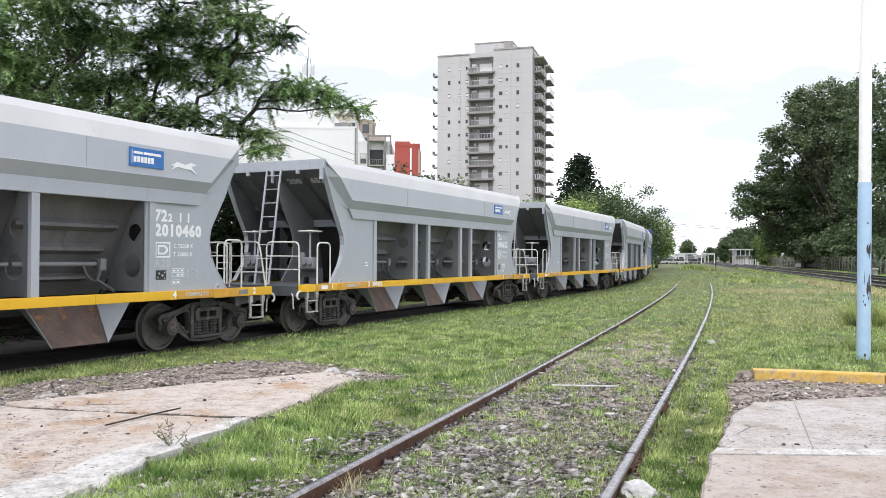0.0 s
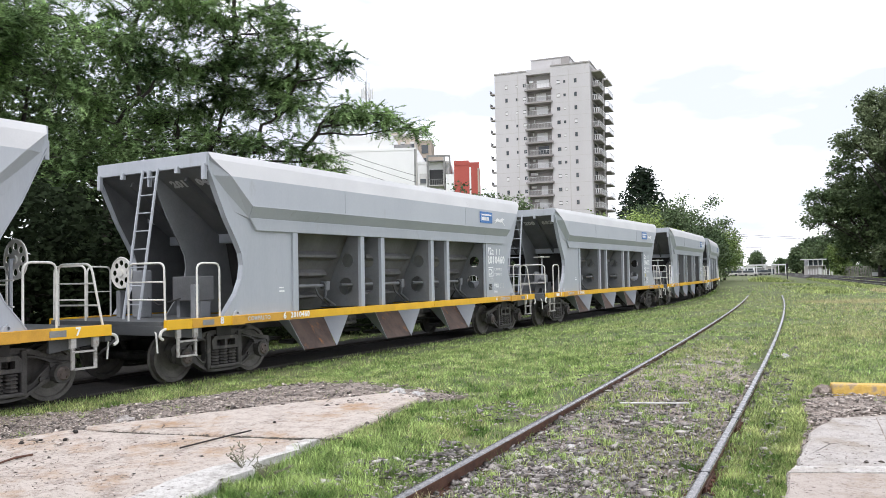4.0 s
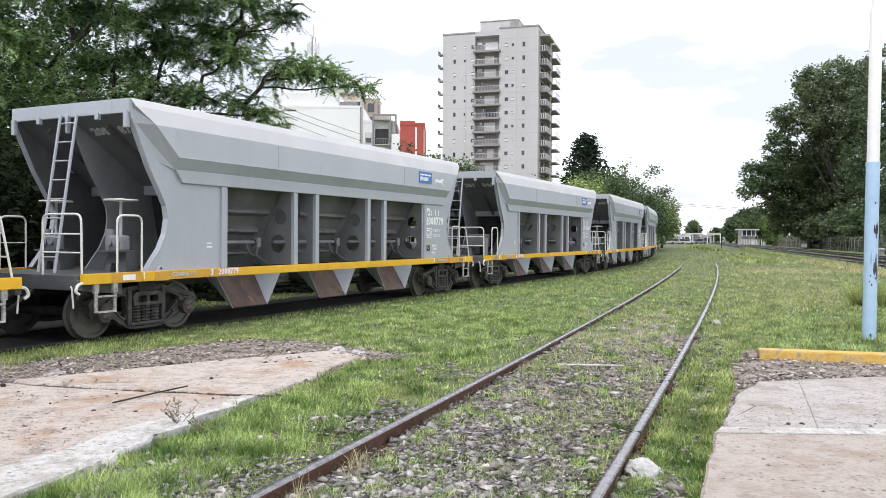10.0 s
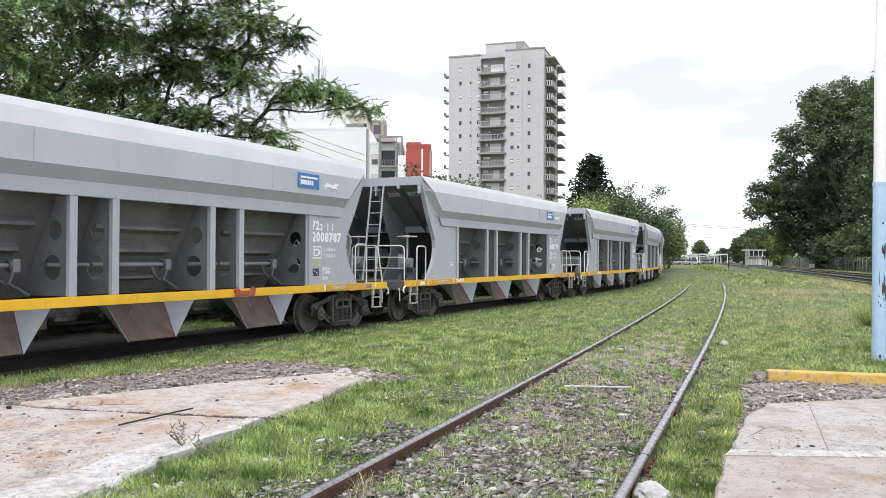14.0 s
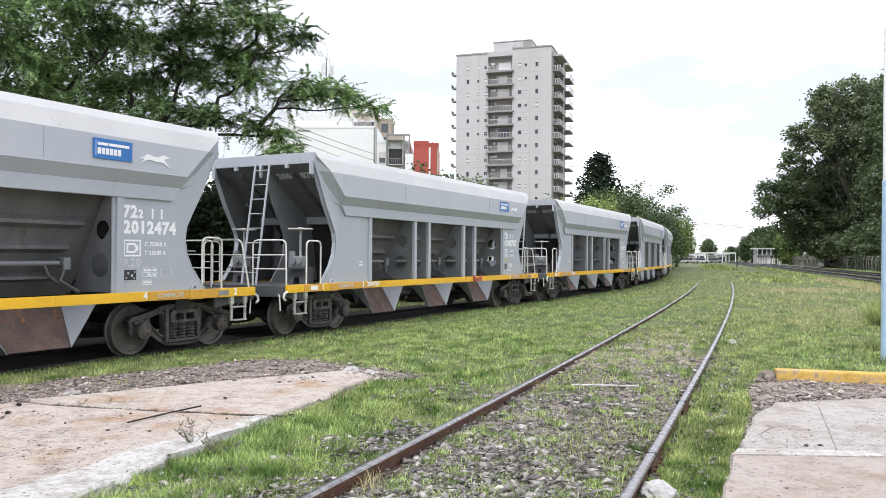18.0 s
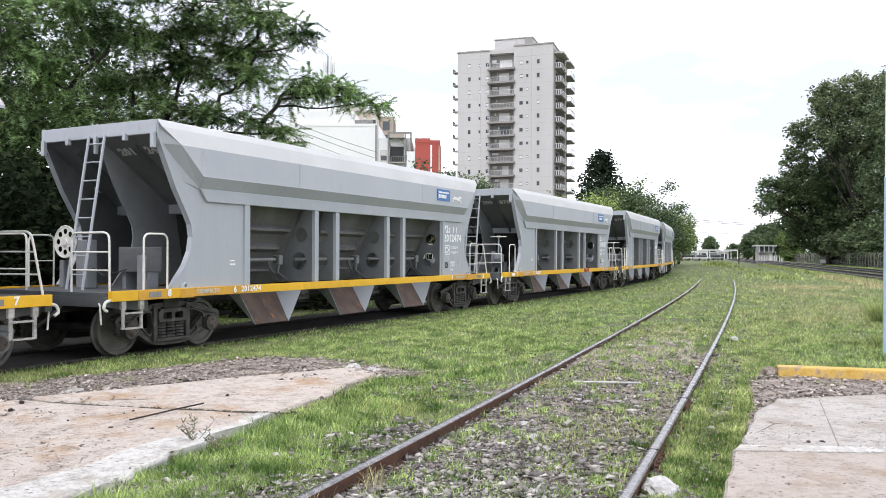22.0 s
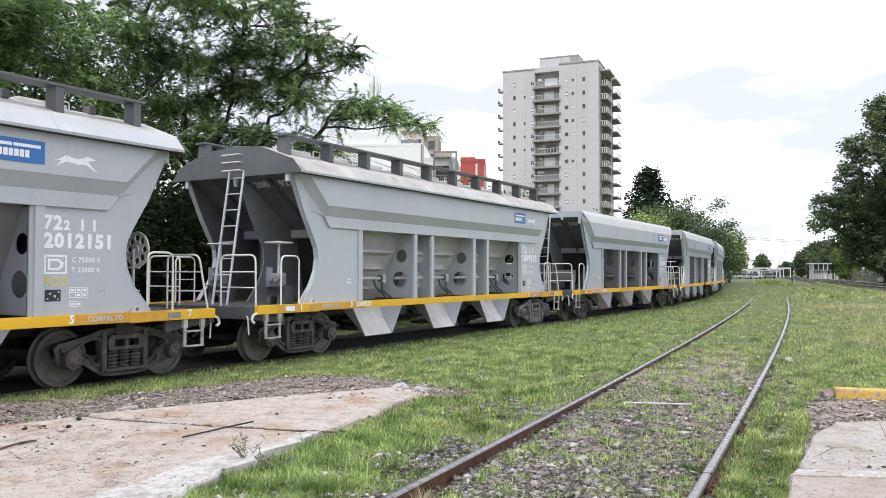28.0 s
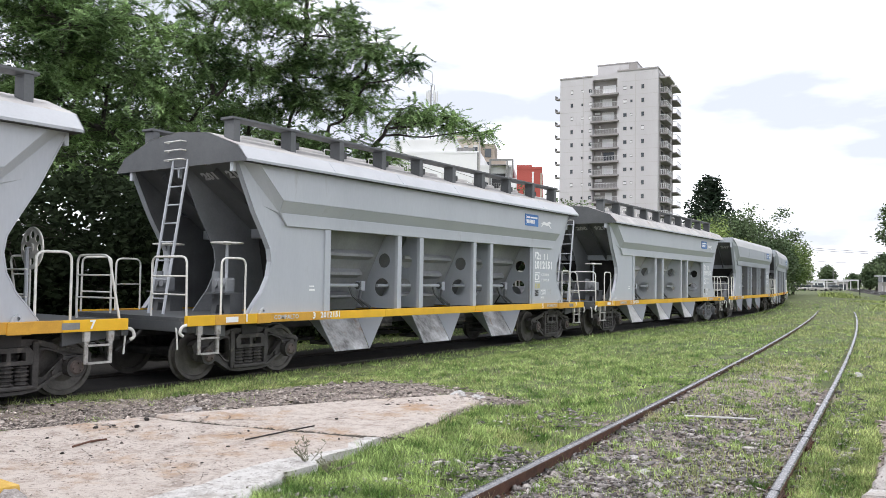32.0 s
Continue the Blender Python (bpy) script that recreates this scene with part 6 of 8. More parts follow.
feathery_tree((-9.13, 22.4, -0.2), [(1.97, 0.0, 8.9, 2.05, 2.05, 0.95), (3.7, 0.0, 8.12, 1.26, 1.26, 0.71), (4.65, 0.0, 7.66, 0.6, 0.7, 0.54), (1.5, 0.0, 7.63, 1.74, 1.74, 0.63), (3.26, 0.5, 7.38, 1.13, 1.13, 0.39), (1.65, 0.0, 6.76, 1.26, 1.26, 0.44), (3.07, 0.0, 6.54, 1.18, 1.18, 0.41), (4.65, 0.0, 6.36, 1.18, 1.18, 0.38), (5.83, 0.0, 6.06, 0.66, 0.66, 0.27), (6.67, 0.0, 5.83, 0.38, 0.38, 0.14), (1.36, -0.5, 5.64, 1.08, 1.08, 0.43), (2.6, 0.0, 5.4, 0.95, 0.95, 0.35), (3.86, 0.0, 5.03, 0.66, 0.66, 0.28), (4.52, 0.0, 4.63, 0.28, 0.28, 0.16), (2.28, 0.0, 10.63, 2.37, 2.37, 1.1), (-0.08, 0.0, 6.36, 1.26, 1.26, 0.63), (-0.4, 0.0, 5.25, 1.26, 1.26, 0.47)], 1600, LEAF_FEATHER, 0.2, "wide feathery tree with layered green sprays behind the train", 21, 3.0, (0.25, 0.1, 3.7), fronds=3, spray=0.55)
feathery_tree((-10.16, 20.5, -0.2), [(0.14, 0.0, 7.82, 1.73, 1.73, 1.01), (-2.02, 0.0, 7.22, 1.88, 1.88, 1.15), (-4.05, 0.0, 7.5, 1.73, 1.73, 1.3), (-0.29, 0.0, 6.23, 1.44, 1.44, 0.72), (-2.46, 0.0, 5.63, 1.59, 1.59, 0.87), (-4.77, 0.0, 5.62, 1.73, 1.73, 0.87), (1.01, 0.0, 9.27, 2.31, 2.31, 1.15), (-3.32, 0.0, 9.38, 2.45, 2.45, 1.15), (1.58, 0.0, 7.25, 1.01, 1.01, 0.65), (-1.45, 0.0, 4.78, 2.02, 2.02, 0.58), (0.72, 0.0, 5.37, 1.01, 1.01, 0.58)], 1250, LEAF_FEATHER, 0.2, "dense feathery green tree behind the train", 22, 3.0, (-0.1, 0.2, 4.2))
feathery_tree((-14.6, 19.0, -0.2), [(0.0, 0, 9.2, 2.2, 2.0, 1.2), (-2.4, 0, 8.0, 2.0, 1.8, 1.1), (1.6, 0.2, 8.2, 1.7, 1.6, 0.9), (-1.0, 0, 6.6, 2.0, 1.8, 0.9), (1.2, 0, 6.2, 1.5, 1.4, 0.7), (-3.2, 0, 6.2, 1.7, 1.6, 0.9), (0.2, 0, 5.0, 1.9, 1.8, 0.7), (-2.6, 0, 4.6, 1.7, 1.6, 0.7)], 1450, LEAF_FEATHER, 0.2, "leafy feathery tree behind the rear of the train", 24, 3.0, (0.1, 0.1, 3.6))
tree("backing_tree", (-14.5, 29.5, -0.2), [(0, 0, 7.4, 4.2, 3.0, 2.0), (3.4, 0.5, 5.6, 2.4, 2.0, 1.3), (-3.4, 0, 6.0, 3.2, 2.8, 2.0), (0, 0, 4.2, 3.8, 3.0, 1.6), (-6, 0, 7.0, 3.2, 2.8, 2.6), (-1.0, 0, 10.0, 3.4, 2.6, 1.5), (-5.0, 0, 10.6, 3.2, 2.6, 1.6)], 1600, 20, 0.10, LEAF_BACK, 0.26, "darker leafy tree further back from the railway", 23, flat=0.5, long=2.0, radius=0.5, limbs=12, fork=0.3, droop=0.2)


def shrubs_behind_train():
    rng = random.Random(5)
    for k, s in enumerate(np.arange(-26, 44, 2.0)):
        x, y = axis_at(s)
        h = float(np.interp(s, LINE_S, LINE_TURN))
        off = -4.1 - rng.uniform(0, 0.6)
        bx, by = x + math.cos(h) * off, y - math.sin(h) * off
        tall = rng.uniform(3.0, 3.9) if s < 14 else rng.uniform(1.8, 2.5)
        # Ground-level lobes are added to keep light from under the wagons.
        tree("shrub", (bx, by, -0.25), [(0, 0, tall * 0.72, 1.5, 1.5, tall * 0.34), (0.4, 0.6, tall * 0.42, 1.4, 1.4, tall * 0.3), (-0.5, 0.4, tall * 0.35, 1.4, 1.4, tall * 0.3), (0, 0, 0.3, 1.5, 1.3, 0.45), (0.9, 0, 0.3, 1.0, 1.0, 0.45)], 480 if s < 12 else 260, 12, 0.09, LEAF_SHRUB, 0.07, "leafy shrub behind the train, shade in its dark leaves", 50 + k, "shrub", flat=0.8, long=1.7, radius=0.32, limbs=5, fork=0.2, group="shrubs behind the train")
    for k, s in enumerate(np.arange(-24, 24, 3.2)):
        x, y = axis_at(s)
        h = float(np.interp(s, LINE_S, LINE_TURN))
        bx, by = x - math.cos(h) * 7.0, y + math.sin(h) * 7.0
        tree("shrub", (bx, by, -0.25), [(0, 0, 2.9, 2.2, 1.8, 1.3), (1.0, 0.4, 1.5, 1.9, 1.7, 1.2), (-1.0, -0.3, 1.2, 1.9, 1.7, 1.1)], 420, 12, 0.13, LEAF_SHRUB, 0.07, "leafy shrub behind the train, shade in its dark leaves", 250 + k, "shrub", flat=0.8, long=1.7, radius=0.4, limbs=4, fork=0.2, group="shrubs behind the train")


shrubs_behind_train()

# trees beyond the train, towards the tower
FAR_TREES = ((0.140, 72, 6.0, 3.6, LEAF_MID), (0.168, 78, 6.8, 4.2, LEAF_FRESH), (0.203, 84, 8.8, 3.6, LEAF_DARK), (0.226, 92, 9.0, 3.8, LEAF_DARK), (0.245, 100, 7.4, 3.6, LEAF_DARK), (0.262, 112, 7.0, 3.4, LEAF_MID), (0.277, 126, 6.6, 2.3, LEAF_MID), (-0.012, 66, 8.4, 3.4, LEAF_DARK), (0.022, 70, 7.6, 3.2, LEAF_DARK), (0.07, 76, 6.6, 3.0, LEAF_MID))
for k, (az, dist, high, wide, mat) in enumerate(FAR_TREES):
    tree("street_tree", (az * dist, dist, -0.2), [(0, 0, high * 0.66, wide, wide, high * 0.3), (wide * 0.5, 0, high * 0.5, wide * 0.7, wide * 0.7, high * 0.26), (-wide * 0.5, 0.3, high * 0.46, wide * 0.7, wide * 0.7, high * 0.26), (0.2, 0, high * 0.85, wide * 0.55, wide * 0.55, high * 0.14), (wide * 0.3, 0, high * 0.22, wide * 0.8, wide * 0.7, high * 0.2)][:5 if az < 0.25 else 4] + [(wide * 0.9 * math.cos(q * 1.7 + k), 0.5 * math.sin(q + k), high * (0.74 + 0.09 * ((q * 7 + k * 3) % 4)), wide * 0.22, wide * 0.22, high * 0.07) for q in range(6)], 760, 16, 0.17, mat, 0.2, "leafy street tree beyond the railway", 80 + k, flat=0.8, long=1.4, radius=0.7, limbs=6, group="street trees beyond the train", hollow=0.4)


def conifer(base, high, wide, seed):
    rng = np.random.default_rng(seed)
    t = thing("conifer", pose(*base), "tall blackish conifer with tiered spiky boughs near the tower", "conifer")
    part("trunk", tube([(0, 0, -0.3), (0, 0, high * 0.5), (0, 0, high)], 0.28, 8, [1, 0.6, 0.1]), BARK, t)
    cen = []
    tiers = 27
    for k in range(tiers):
        f = k / tiers
        z = high * (0.10 + 0.88 * f)
        for a in range(12 - k // 3):
            w = a * math.tau / (12 - k // 3) + k * 0.9 + rng.uniform(-0.15, 0.15)
            r = (wide * (1 - f) ** 0.8 + 0.35) * rng.uniform(0.8, 1.12)
            for q in np.linspace(0.25, 1.0, 6 if k < 16 else 4):
                cen.append((math.cos(w) * r * q, math.sin(w) * r * q, z + r * (0.10 * q * q - 0.20 * q) + rng.uniform(-0.1, 0.1)))
    v, f = leaf_cloud(rng, cen, 0.8, 10, 0.34, 0.6, 1.9, 0.05)
    part("crown", numpy_mesh("crown", v, f, LEAF_CONIFER), None, t)
    for k in range(10):
        z = high * (0.15 + 0.07 * k)
        a = k * 2.4
        r = wide * (1 - z / high) * 0.9
        part("limb", tube([(0, 0, z), (math.cos(a) * r, math.sin(a) * r, z - 0.2)], 0.05, 5, [1, 0.3]), BARK, t)


conifer((0.1817 * 118, 118, -0.2), 17.2, 6.8, 90)

PARK_TREES = (
    ((54.51, 118), LEAF_DARK, 900, [(-2.91, 0, 11.99, 4.32, 4.32, 2.99), (-7.31, 0, 10.88, 2.83, 3.02, 2.33), (-9.91, -2, 8.74, 1.31, 1.91, 1.47), (-0.76, 2, 7.95, 6.34, 6.34, 3.8), (-4.57, 0, 14.89, 2.49, 2.49, 1.83), (1.39, 3, 5.04, 5.96, 5.96, 3.41), (-5.81, 0, 16.54, 1.0, 1.08, 0.83), (3.09, 3, 11.01, 4.69, 6.65, 5.11)]),
    ((56.47, 112), LEAF_PARK, 1100, [(-6.7, 0, 17.78, 3.31, 3.31, 2.05), (-9.1, -1, 18.95, 1.72, 2.03, 1.56), (-4.73, 0, 22.53, 2.84, 3.08, 2.37), (-5.68, 0, 24.33, 1.58, 1.64, 1.26), (-1.57, 0, 24.52, 3.0, 3.08, 2.37), (-1.0, 2, 19.31, 4.82, 5.01, 3.85), (1.52, 3, 14.22, 6.07, 6.07, 4.05), (2.62, 2, 23.35, 3.21, 4.7, 3.61), (2.84, 4, 7.39, 6.54, 6.54, 4.9), (1.2, 4, 3.29, 5.72, 5.72, 2.45)]),
    ((57.46, 100), LEAF_DARK, 1000, [(-2.11, 0, 22.82, 2.82, 4.12, 3.17), (0.0, 0, 17.91, 6.34, 8.24, 6.34), (-0.7, 0, 10.16, 6.34, 8.24, 6.34), (5.64, 0, 15.84, 7.04, 11.9, 9.15), (-2.81, 0, 3.81, 6.34, 6.34, 2.82), (2.82, 0, 4.55, 7.04, 7.04, 4.23)]),
    ((71.2, 170), LEAF_MID, 240, [(0.0, 0, 6.3, 2.6, 2.9, 2.2), (-1.7, 0, 4.6, 1.8, 2.4, 1.9), (1.8, 0, 4.2, 2.3, 2.3, 1.9), (0, 0, 1.6, 3.0, 2.7, 1.4), (1.0, 0, 7.6, 1.4, 1.4, 1.1)]),
)
for k, ((x, y), mat, clumps, lobes) in enumerate(PARK_TREES):
    tree("park_tree", (x, y, -0.2), lobes, int(clumps * 1.9), 26, 0.25, mat, 0.32 if k < 3 else 0.15, "large dark green park tree beyond the running line" if k < 3 else "lighter green young tree beyond the running line", 110 + k, flat=0.7, long=1.5, radius=0.65 if k < 3 else 0.45, limbs=16 if k < 3 else 8, group="park trees beyond the running line", hollow=0.35, fork=0.25)
for k in range(18):
    p = RIGHT_N * ((23.0 if k < 9 else 29.0) + (k % 3) * 1.6) + RIGHT_DIR * (66 + (k % 9) * (8.5 if k < 9 else 11.0))
    tree("shrub", (p.x, p.y, -0.2), [(0, 0, 1.6, 2.6, 2.4, 1.3), (1.5, 1.0, 2.6, 2.0, 2.0, 1.2), (-1.6, -0.6, 1.2, 2.0, 2.0, 1.0)], 150, 14, 0.24, LEAF_DARK, 0.08, "dark undergrowth shrub beneath the park trees", 170 + k, "shrub", flat=0.8, long=1.5, radius=0.6, limbs=4, fork=0.2, group="undergrowth beneath the park trees")
for k in range(22):
    p = RIGHT_N * (22.4 + (k % 2) * 1.1) + RIGHT_DIR * (80 + k * 4.6)
    tree("shrub", (p.x, p.y, -0.2), [(0, 0, 1.3, 2.3, 2.3, 1.3), (0.6, 1.2, 2.5 + 0.5 * (k % 3), 1.9, 1.9, 1.2), (-0.5, -1.2, 1.0, 1.9, 1.9, 1.0)], 150, 14, 0.22, LEAF_DARK, 0.08, "dark leafy bush behind the line fence", 400 + k, "shrub", flat=0.8, long=1.5, radius=0.55, limbs=4, fork=0.2, group="bushes behind the line fence")
for k, (az, dist, high, wide) in enumerate(((0.3625, 250, 8.0, 1.3), (0.3705, 250, 9.6, 1.5), (0.379, 240, 10.6, 1.5), (0.389, 215, 10.0, 2.6), (0.400, 205, 9.5, 4.0), (0.3165, 330, 9.2, 3.0), (0.345, 330, 5.6, 2.8))):
    tree("distant_tree", (az * dist, dist, -0.2), [(0, 0, high * 0.62, wide * 0.7, wide * 0.7, high * 0.34), (wide * 0.4, 0, high * 0.5, wide * 0.5, wide * 0.5, high * 0.3), (-wide * 0.4, 0, high * 0.45, wide * 0.5, wide * 0.5, high * 0.3)], 420, 14, 0.5, LEAF_DARK, 0.4, "distant grey-green tree near the station", 140 + k, flat=0.8, long=1.3, radius=1.2, limbs=5, group="distant trees", hollow=0.4)


# ---- buildings ----
def tower():
    dx, dy = Vector((0.955, -0.297, 0)), Vector((0.297, 0.955, 0))
    m = Matrix(((dx.x, dy.x, 0, 0.4), (dx.y, dy.y, 0, 171.0), (0, 0, 1, -0.2), (0, 0, 0, 1)))
    t = thing("apartment_tower", m, "pale rendered apartment tower of fifteen storeys with stacked balconies", "apartment building")
    W_, D_, H_, F_ = 20.4, 18.0, 44.9, 2.80
    x0, x1 = 7.0, 12.2
    part("wall", box((0, 0, 0), (x0, D_, H_ - 0.6)), RENDER_CREAM, t)
    part("wall", box((x1, 0, 0), (W_, D_, H_)), RENDER_CREAM, t)
    part("wall", box((x0, 1.4, 0), (x1, D_, H_ - 0.3)), RECESS, t, "back wall of the balcony column, recess shade in its tone")
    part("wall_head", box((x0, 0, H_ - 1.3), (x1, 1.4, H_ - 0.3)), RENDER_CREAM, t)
    part("side_wall", box((W_, 1.2, 0), (W_ + 0.05, D_, H_ - 0.7)), RENDER_SIDE, t, "side wall in a darker brownish tone")
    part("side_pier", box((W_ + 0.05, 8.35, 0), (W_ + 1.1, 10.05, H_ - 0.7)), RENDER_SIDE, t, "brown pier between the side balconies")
    part("roof_house", box((7.6, 2.0, H_ - 0.3), (15.8, 9.0, H_ + 2.1), 0.05), RENDER_CREAM, t)
    part("roof_house", box((14.2, 1.5, H_), (15.9, 2.0, H_ + 1.9)), RENDER_SIDE, t)
    for a, b, top in ((-0.12, x0, H_ - 0.6), (x1, W_ + 0.12, H_)):
        part("roof_trim", box((a, -0.14, top), (b, 0.3, top + 0.28)), RECESS, t, "dark parapet capping")
    part("roof_trim", box((W_ - 0.15, 0.31, H_), (W_ + 0.14, D_, H_ + 0.28)), RECESS, t, "dark parapet capping")
    part("roof_trim", box((7.5, 1.9, H_ + 2.1), (15.9, 9.1, H_ + 2.3)), RECESS, t, "dark parapet capping")
    for a in (5.0, 15.9):
        part("wall_joint", box((a, -0.04, 0), (a + 0.12, 0.0, H_ - 0.8)), SLAB_GREY, t)
    wm = finish(box((-0.27, 0, -0.36), (0.27, 0.10, 0.36)), "window_pane", GLASS)
    sm = finish(box((-0.27, -0.012, -0.42), (0.27, 0.09, 0.1)), "window_blind", SHUTTER)
    rng = random.Random(7)
    for fl in range(16):
        z = H_ - 3.5 - fl * F_
        if z < 1:
            break
        part("floor_band", box((0, -0.02, z + 1.3), (x0, 0.0, z + 1.36)), SLAB_GREY, t)
        part("floor_band", box((x1, -0.02, z + 1.3), (W_, 0.0, z + 1.36)), SLAB_GREY, t)
        for j, wx in enumerate((2.6, 4.9, 6.55, 13.8, 15.1, 17.4)):
            fr = part("window", plate([(-0.35, -0.44), (0.35, -0.44), (0.35, 0.44), (-0.35, 0.44)], [[(-0.27, -0.36), (0.27, -0.36), (0.27, 0.36), (-0.27, 0.36)]], 0.05, lambda a, b, d: (a, -0.05 + d, b)), SLAB_GREY, t)
            wide_, tall_ = ((0.95, 1.15), (0.9, 0.75), (1.1, 1.0), (1.25, 1.0), (0.85, 0.75), (1.0, 1.2))[j]
            fr.location, fr.scale = (wx, 0, z), (wide_, 1.0, tall_)
            pane = part("pane", wm, None, fr)
            pane.location = (0, -0.03, 0)
            if rng.random() < 0.35:
                bl = part("blind", sm, None, fr)
                bl.location = (0, -0.035, 0.16)
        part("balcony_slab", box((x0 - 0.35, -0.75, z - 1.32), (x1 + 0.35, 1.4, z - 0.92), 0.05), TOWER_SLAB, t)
        rail = bmesh.new()
        add_box(rail, (x0 - 0.3, -0.72, z - 0.02), (x1 + 0.3, -0.66, z + 0.05))
        for k in range(19):
            bx = x0 - 0.25 + k * (x1 - x0 + 0.5) / 18
            add_box(rail, (bx - 0.015, -0.71, z - 0.98), (bx + 0.015, -0.67, z - 0.02))
        part("balcony_railing", rail, RAILING_WHITE, t)
        if rng.random() < 0.75:
            part("balcony_door", box((x0 + rng.uniform(1.2, 2.6), 1.36, z - 0.95), (x1 - rng.uniform(0.6, 1.4), 1.395, z + 1.1)), RENDER_WHITE if rng.random() < 0.7 else GLASS, t)
        part("air_conditioner", box((x0 + 1.5 * rng.random() + 0.2, 0.9, z + 0.6), (x0 + 1.5 * rng.random() + 1.1, 1.38, z + 1.1), 0.03), RENDER_WHITE, t)
        part("side_bracket", box((-1.15, 0.2, z - 1.2), (0.0, 1.8, z - 0.95), 0.03), TOWER_SLAB, t)
        part("side_bracket_rail", box((-1.15, 0.2, z - 0.95), (-1.05, 1.8, z - 0.35)), IRON, t)
        for y0, y1, out in ((2.0, 8.2, 1.5), (10.2, 16.4, 2.1)):
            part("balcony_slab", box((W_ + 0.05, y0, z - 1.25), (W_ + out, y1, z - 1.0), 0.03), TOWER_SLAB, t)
            rail = bmesh.new()
            add_box(rail, (W_ + out - 0.08, y0, z - 0.08), (W_ + out, y1, z))
            add_box(rail, (W_ + 0.05, y0, z - 0.08), (W_ + out - 0.08, y0 + 0.08, z))
            for k in range(10):
                by = y0 + 0.2 + k * (y1 - y0 - 0.4) / 9
                add_box(rail, (W_ + out - 0.06, by - 0.07, z - 1.0), (W_ + out - 0.02, by + 0.07, z - 0.08))
            for k in range(3):
                add_box(rail, (W_ + 0.4 + k * 0.4, y0 + 0.02, z - 1.0), (W_ + 0.54 + k * 0.4, y0 + 0.06, z - 0.08))
            part("balcony_railing", rail, RAILING_WHITE, t, "white balcony railing")
            part("balcony_door", box((W_ + 0.04, y0 + 1.2, z - 0.98), (W_ + 0.09, y1 - 2.0, z + 1.1)), GLASS, t)
    for y0, y1 in ((1.6, 8.4), (10.0, 16.6)):
        part("canopy_slab", box((W_ + 0.05, y0, H_ - 1.7), (W_ + 2.0, y1, H_ - 1.35)), SLAB_GREY, t)


tower()


def block(name, az0, az1, dist, top, depth, mat, label):
    """A plain building seen across the street, between two directions."""
    x0, x1 = az0 * dist, az1 * dist
    b = thing(name, pose(x0, dist, -0.2), label, "building", "buildings across the street")
    part("wall", box((0, 0, 0), (x1 - x0, depth, top)), mat, b)
    part("parapet", box((-0.05, -0.05, top - 0.25), (x1 - x0 + 0.05, 0.25, top + 0.15)), mat, b)
    return b, x1 - x0


def wall_window(parent, x, z, w, h, shutter=0.0):
    fr = part("window", plate([(-w / 2 - 0.07, -h / 2 - 0.07), (w / 2 + 0.07, -h / 2 - 0.07), (w / 2 + 0.07, h / 2 + 0.07), (-w / 2 - 0.07, h / 2 + 0.07)], [[(-w / 2, -h / 2), (w / 2, -h / 2), (w / 2, h / 2), (-w / 2, h / 2)]], 0.08, lambda a, b, d: (a, -0.08 + d, b)), SLAB_GREY, parent)
    fr.location = (x, 0, z)
    part("pane", box((-w / 2, -0.03, -h / 2), (w / 2, -0.004, h / 2)), GLASS, fr)
    if shutter:
        part("blind", box((-w / 2, -0.05, h / 2 - h * shutter), (w / 2, -0.032, h / 2)), SHUTTER, fr)


# The ochre block's shaded side is put into this brown; a brick pier shares it.
RENDER_SHADY = material("shaded_side_and_brick_brown", (0.36, 0.30, 0.25), (0.45, 0.385, 0.325), 0.4, 0.85, 0, 0.1, 6)
b, w_ = block("white_building", -0.245, -0.0965, 128, 22.2, 14, RENDER_WHITE, "white rendered blind-walled building")
part("roof_step", box((4.0, 0.4, 22.2), (15.0, 8.0, 24.4)), RENDER_WHITE, b)
part("roof_vent", box((15.2, 0.5, 22.2), (18.0, 0.9, 23.0)), IRON, b)
b, w_ = block("ochre_building", -0.1455, -0.096, 168, 31.6, 14, RENDER_OCHRE, "ochre apartment block with a set-back top floor")
for k in range(4):
    for z in (29.4, 26.6, 23.8):
        wall_window(b, 1.2 + k * 2.0, z, 0.9, 1.3, 0.3)
        part("balcony_slab", box((0.6 + k * 2.0, -0.7, z - 1.0), (1.8 + k * 2.0, -0.02, z - 0.85)), SLAB_GREY, b)
part("side_wall", box((w_ + 0.005, 0.6, 0), (w_ + 2.9, 9.0, 30.4)), RENDER_SHADY, b, "side wing in the block's shaded tone")
for z in (28.6, 25.8, 23.0):
    part("loggia", box((w_ + 0.8, 0.5, z - 1.0), (w_ + 2.2, 0.595, z + 0.8)), GLASS, b)
part("cornice", box((-0.3, -0.3, 31.2), (w_ + 0.3, 0.3, 31.6)), SLAB_GREY, b)
for k in range(7):
    part("parapet_post", box((0.2 + k * 1.3, -0.2, 31.6), (0.4 + k * 1.3, 0.0, 32.5)), SLAB_GREY, b)
part("parapet_rail", box((0.1, -0.2, 32.5), (8.3, 0.0, 32.65)), SLAB_GREY, b)
part("tank_room", box((2, 3, 31.6), (5, 7, 32.6)), RENDER_OCHRE, b)
b, w_ = block("balcony_building", -0.098, -0.055, 126, 19.6, 12, RENDER_WHITE, "narrow white building with dark balconies")
part("side_strip", box((-0.3, -0.3, 0), (0.1, 0.1, 21.8)), IRON, b)
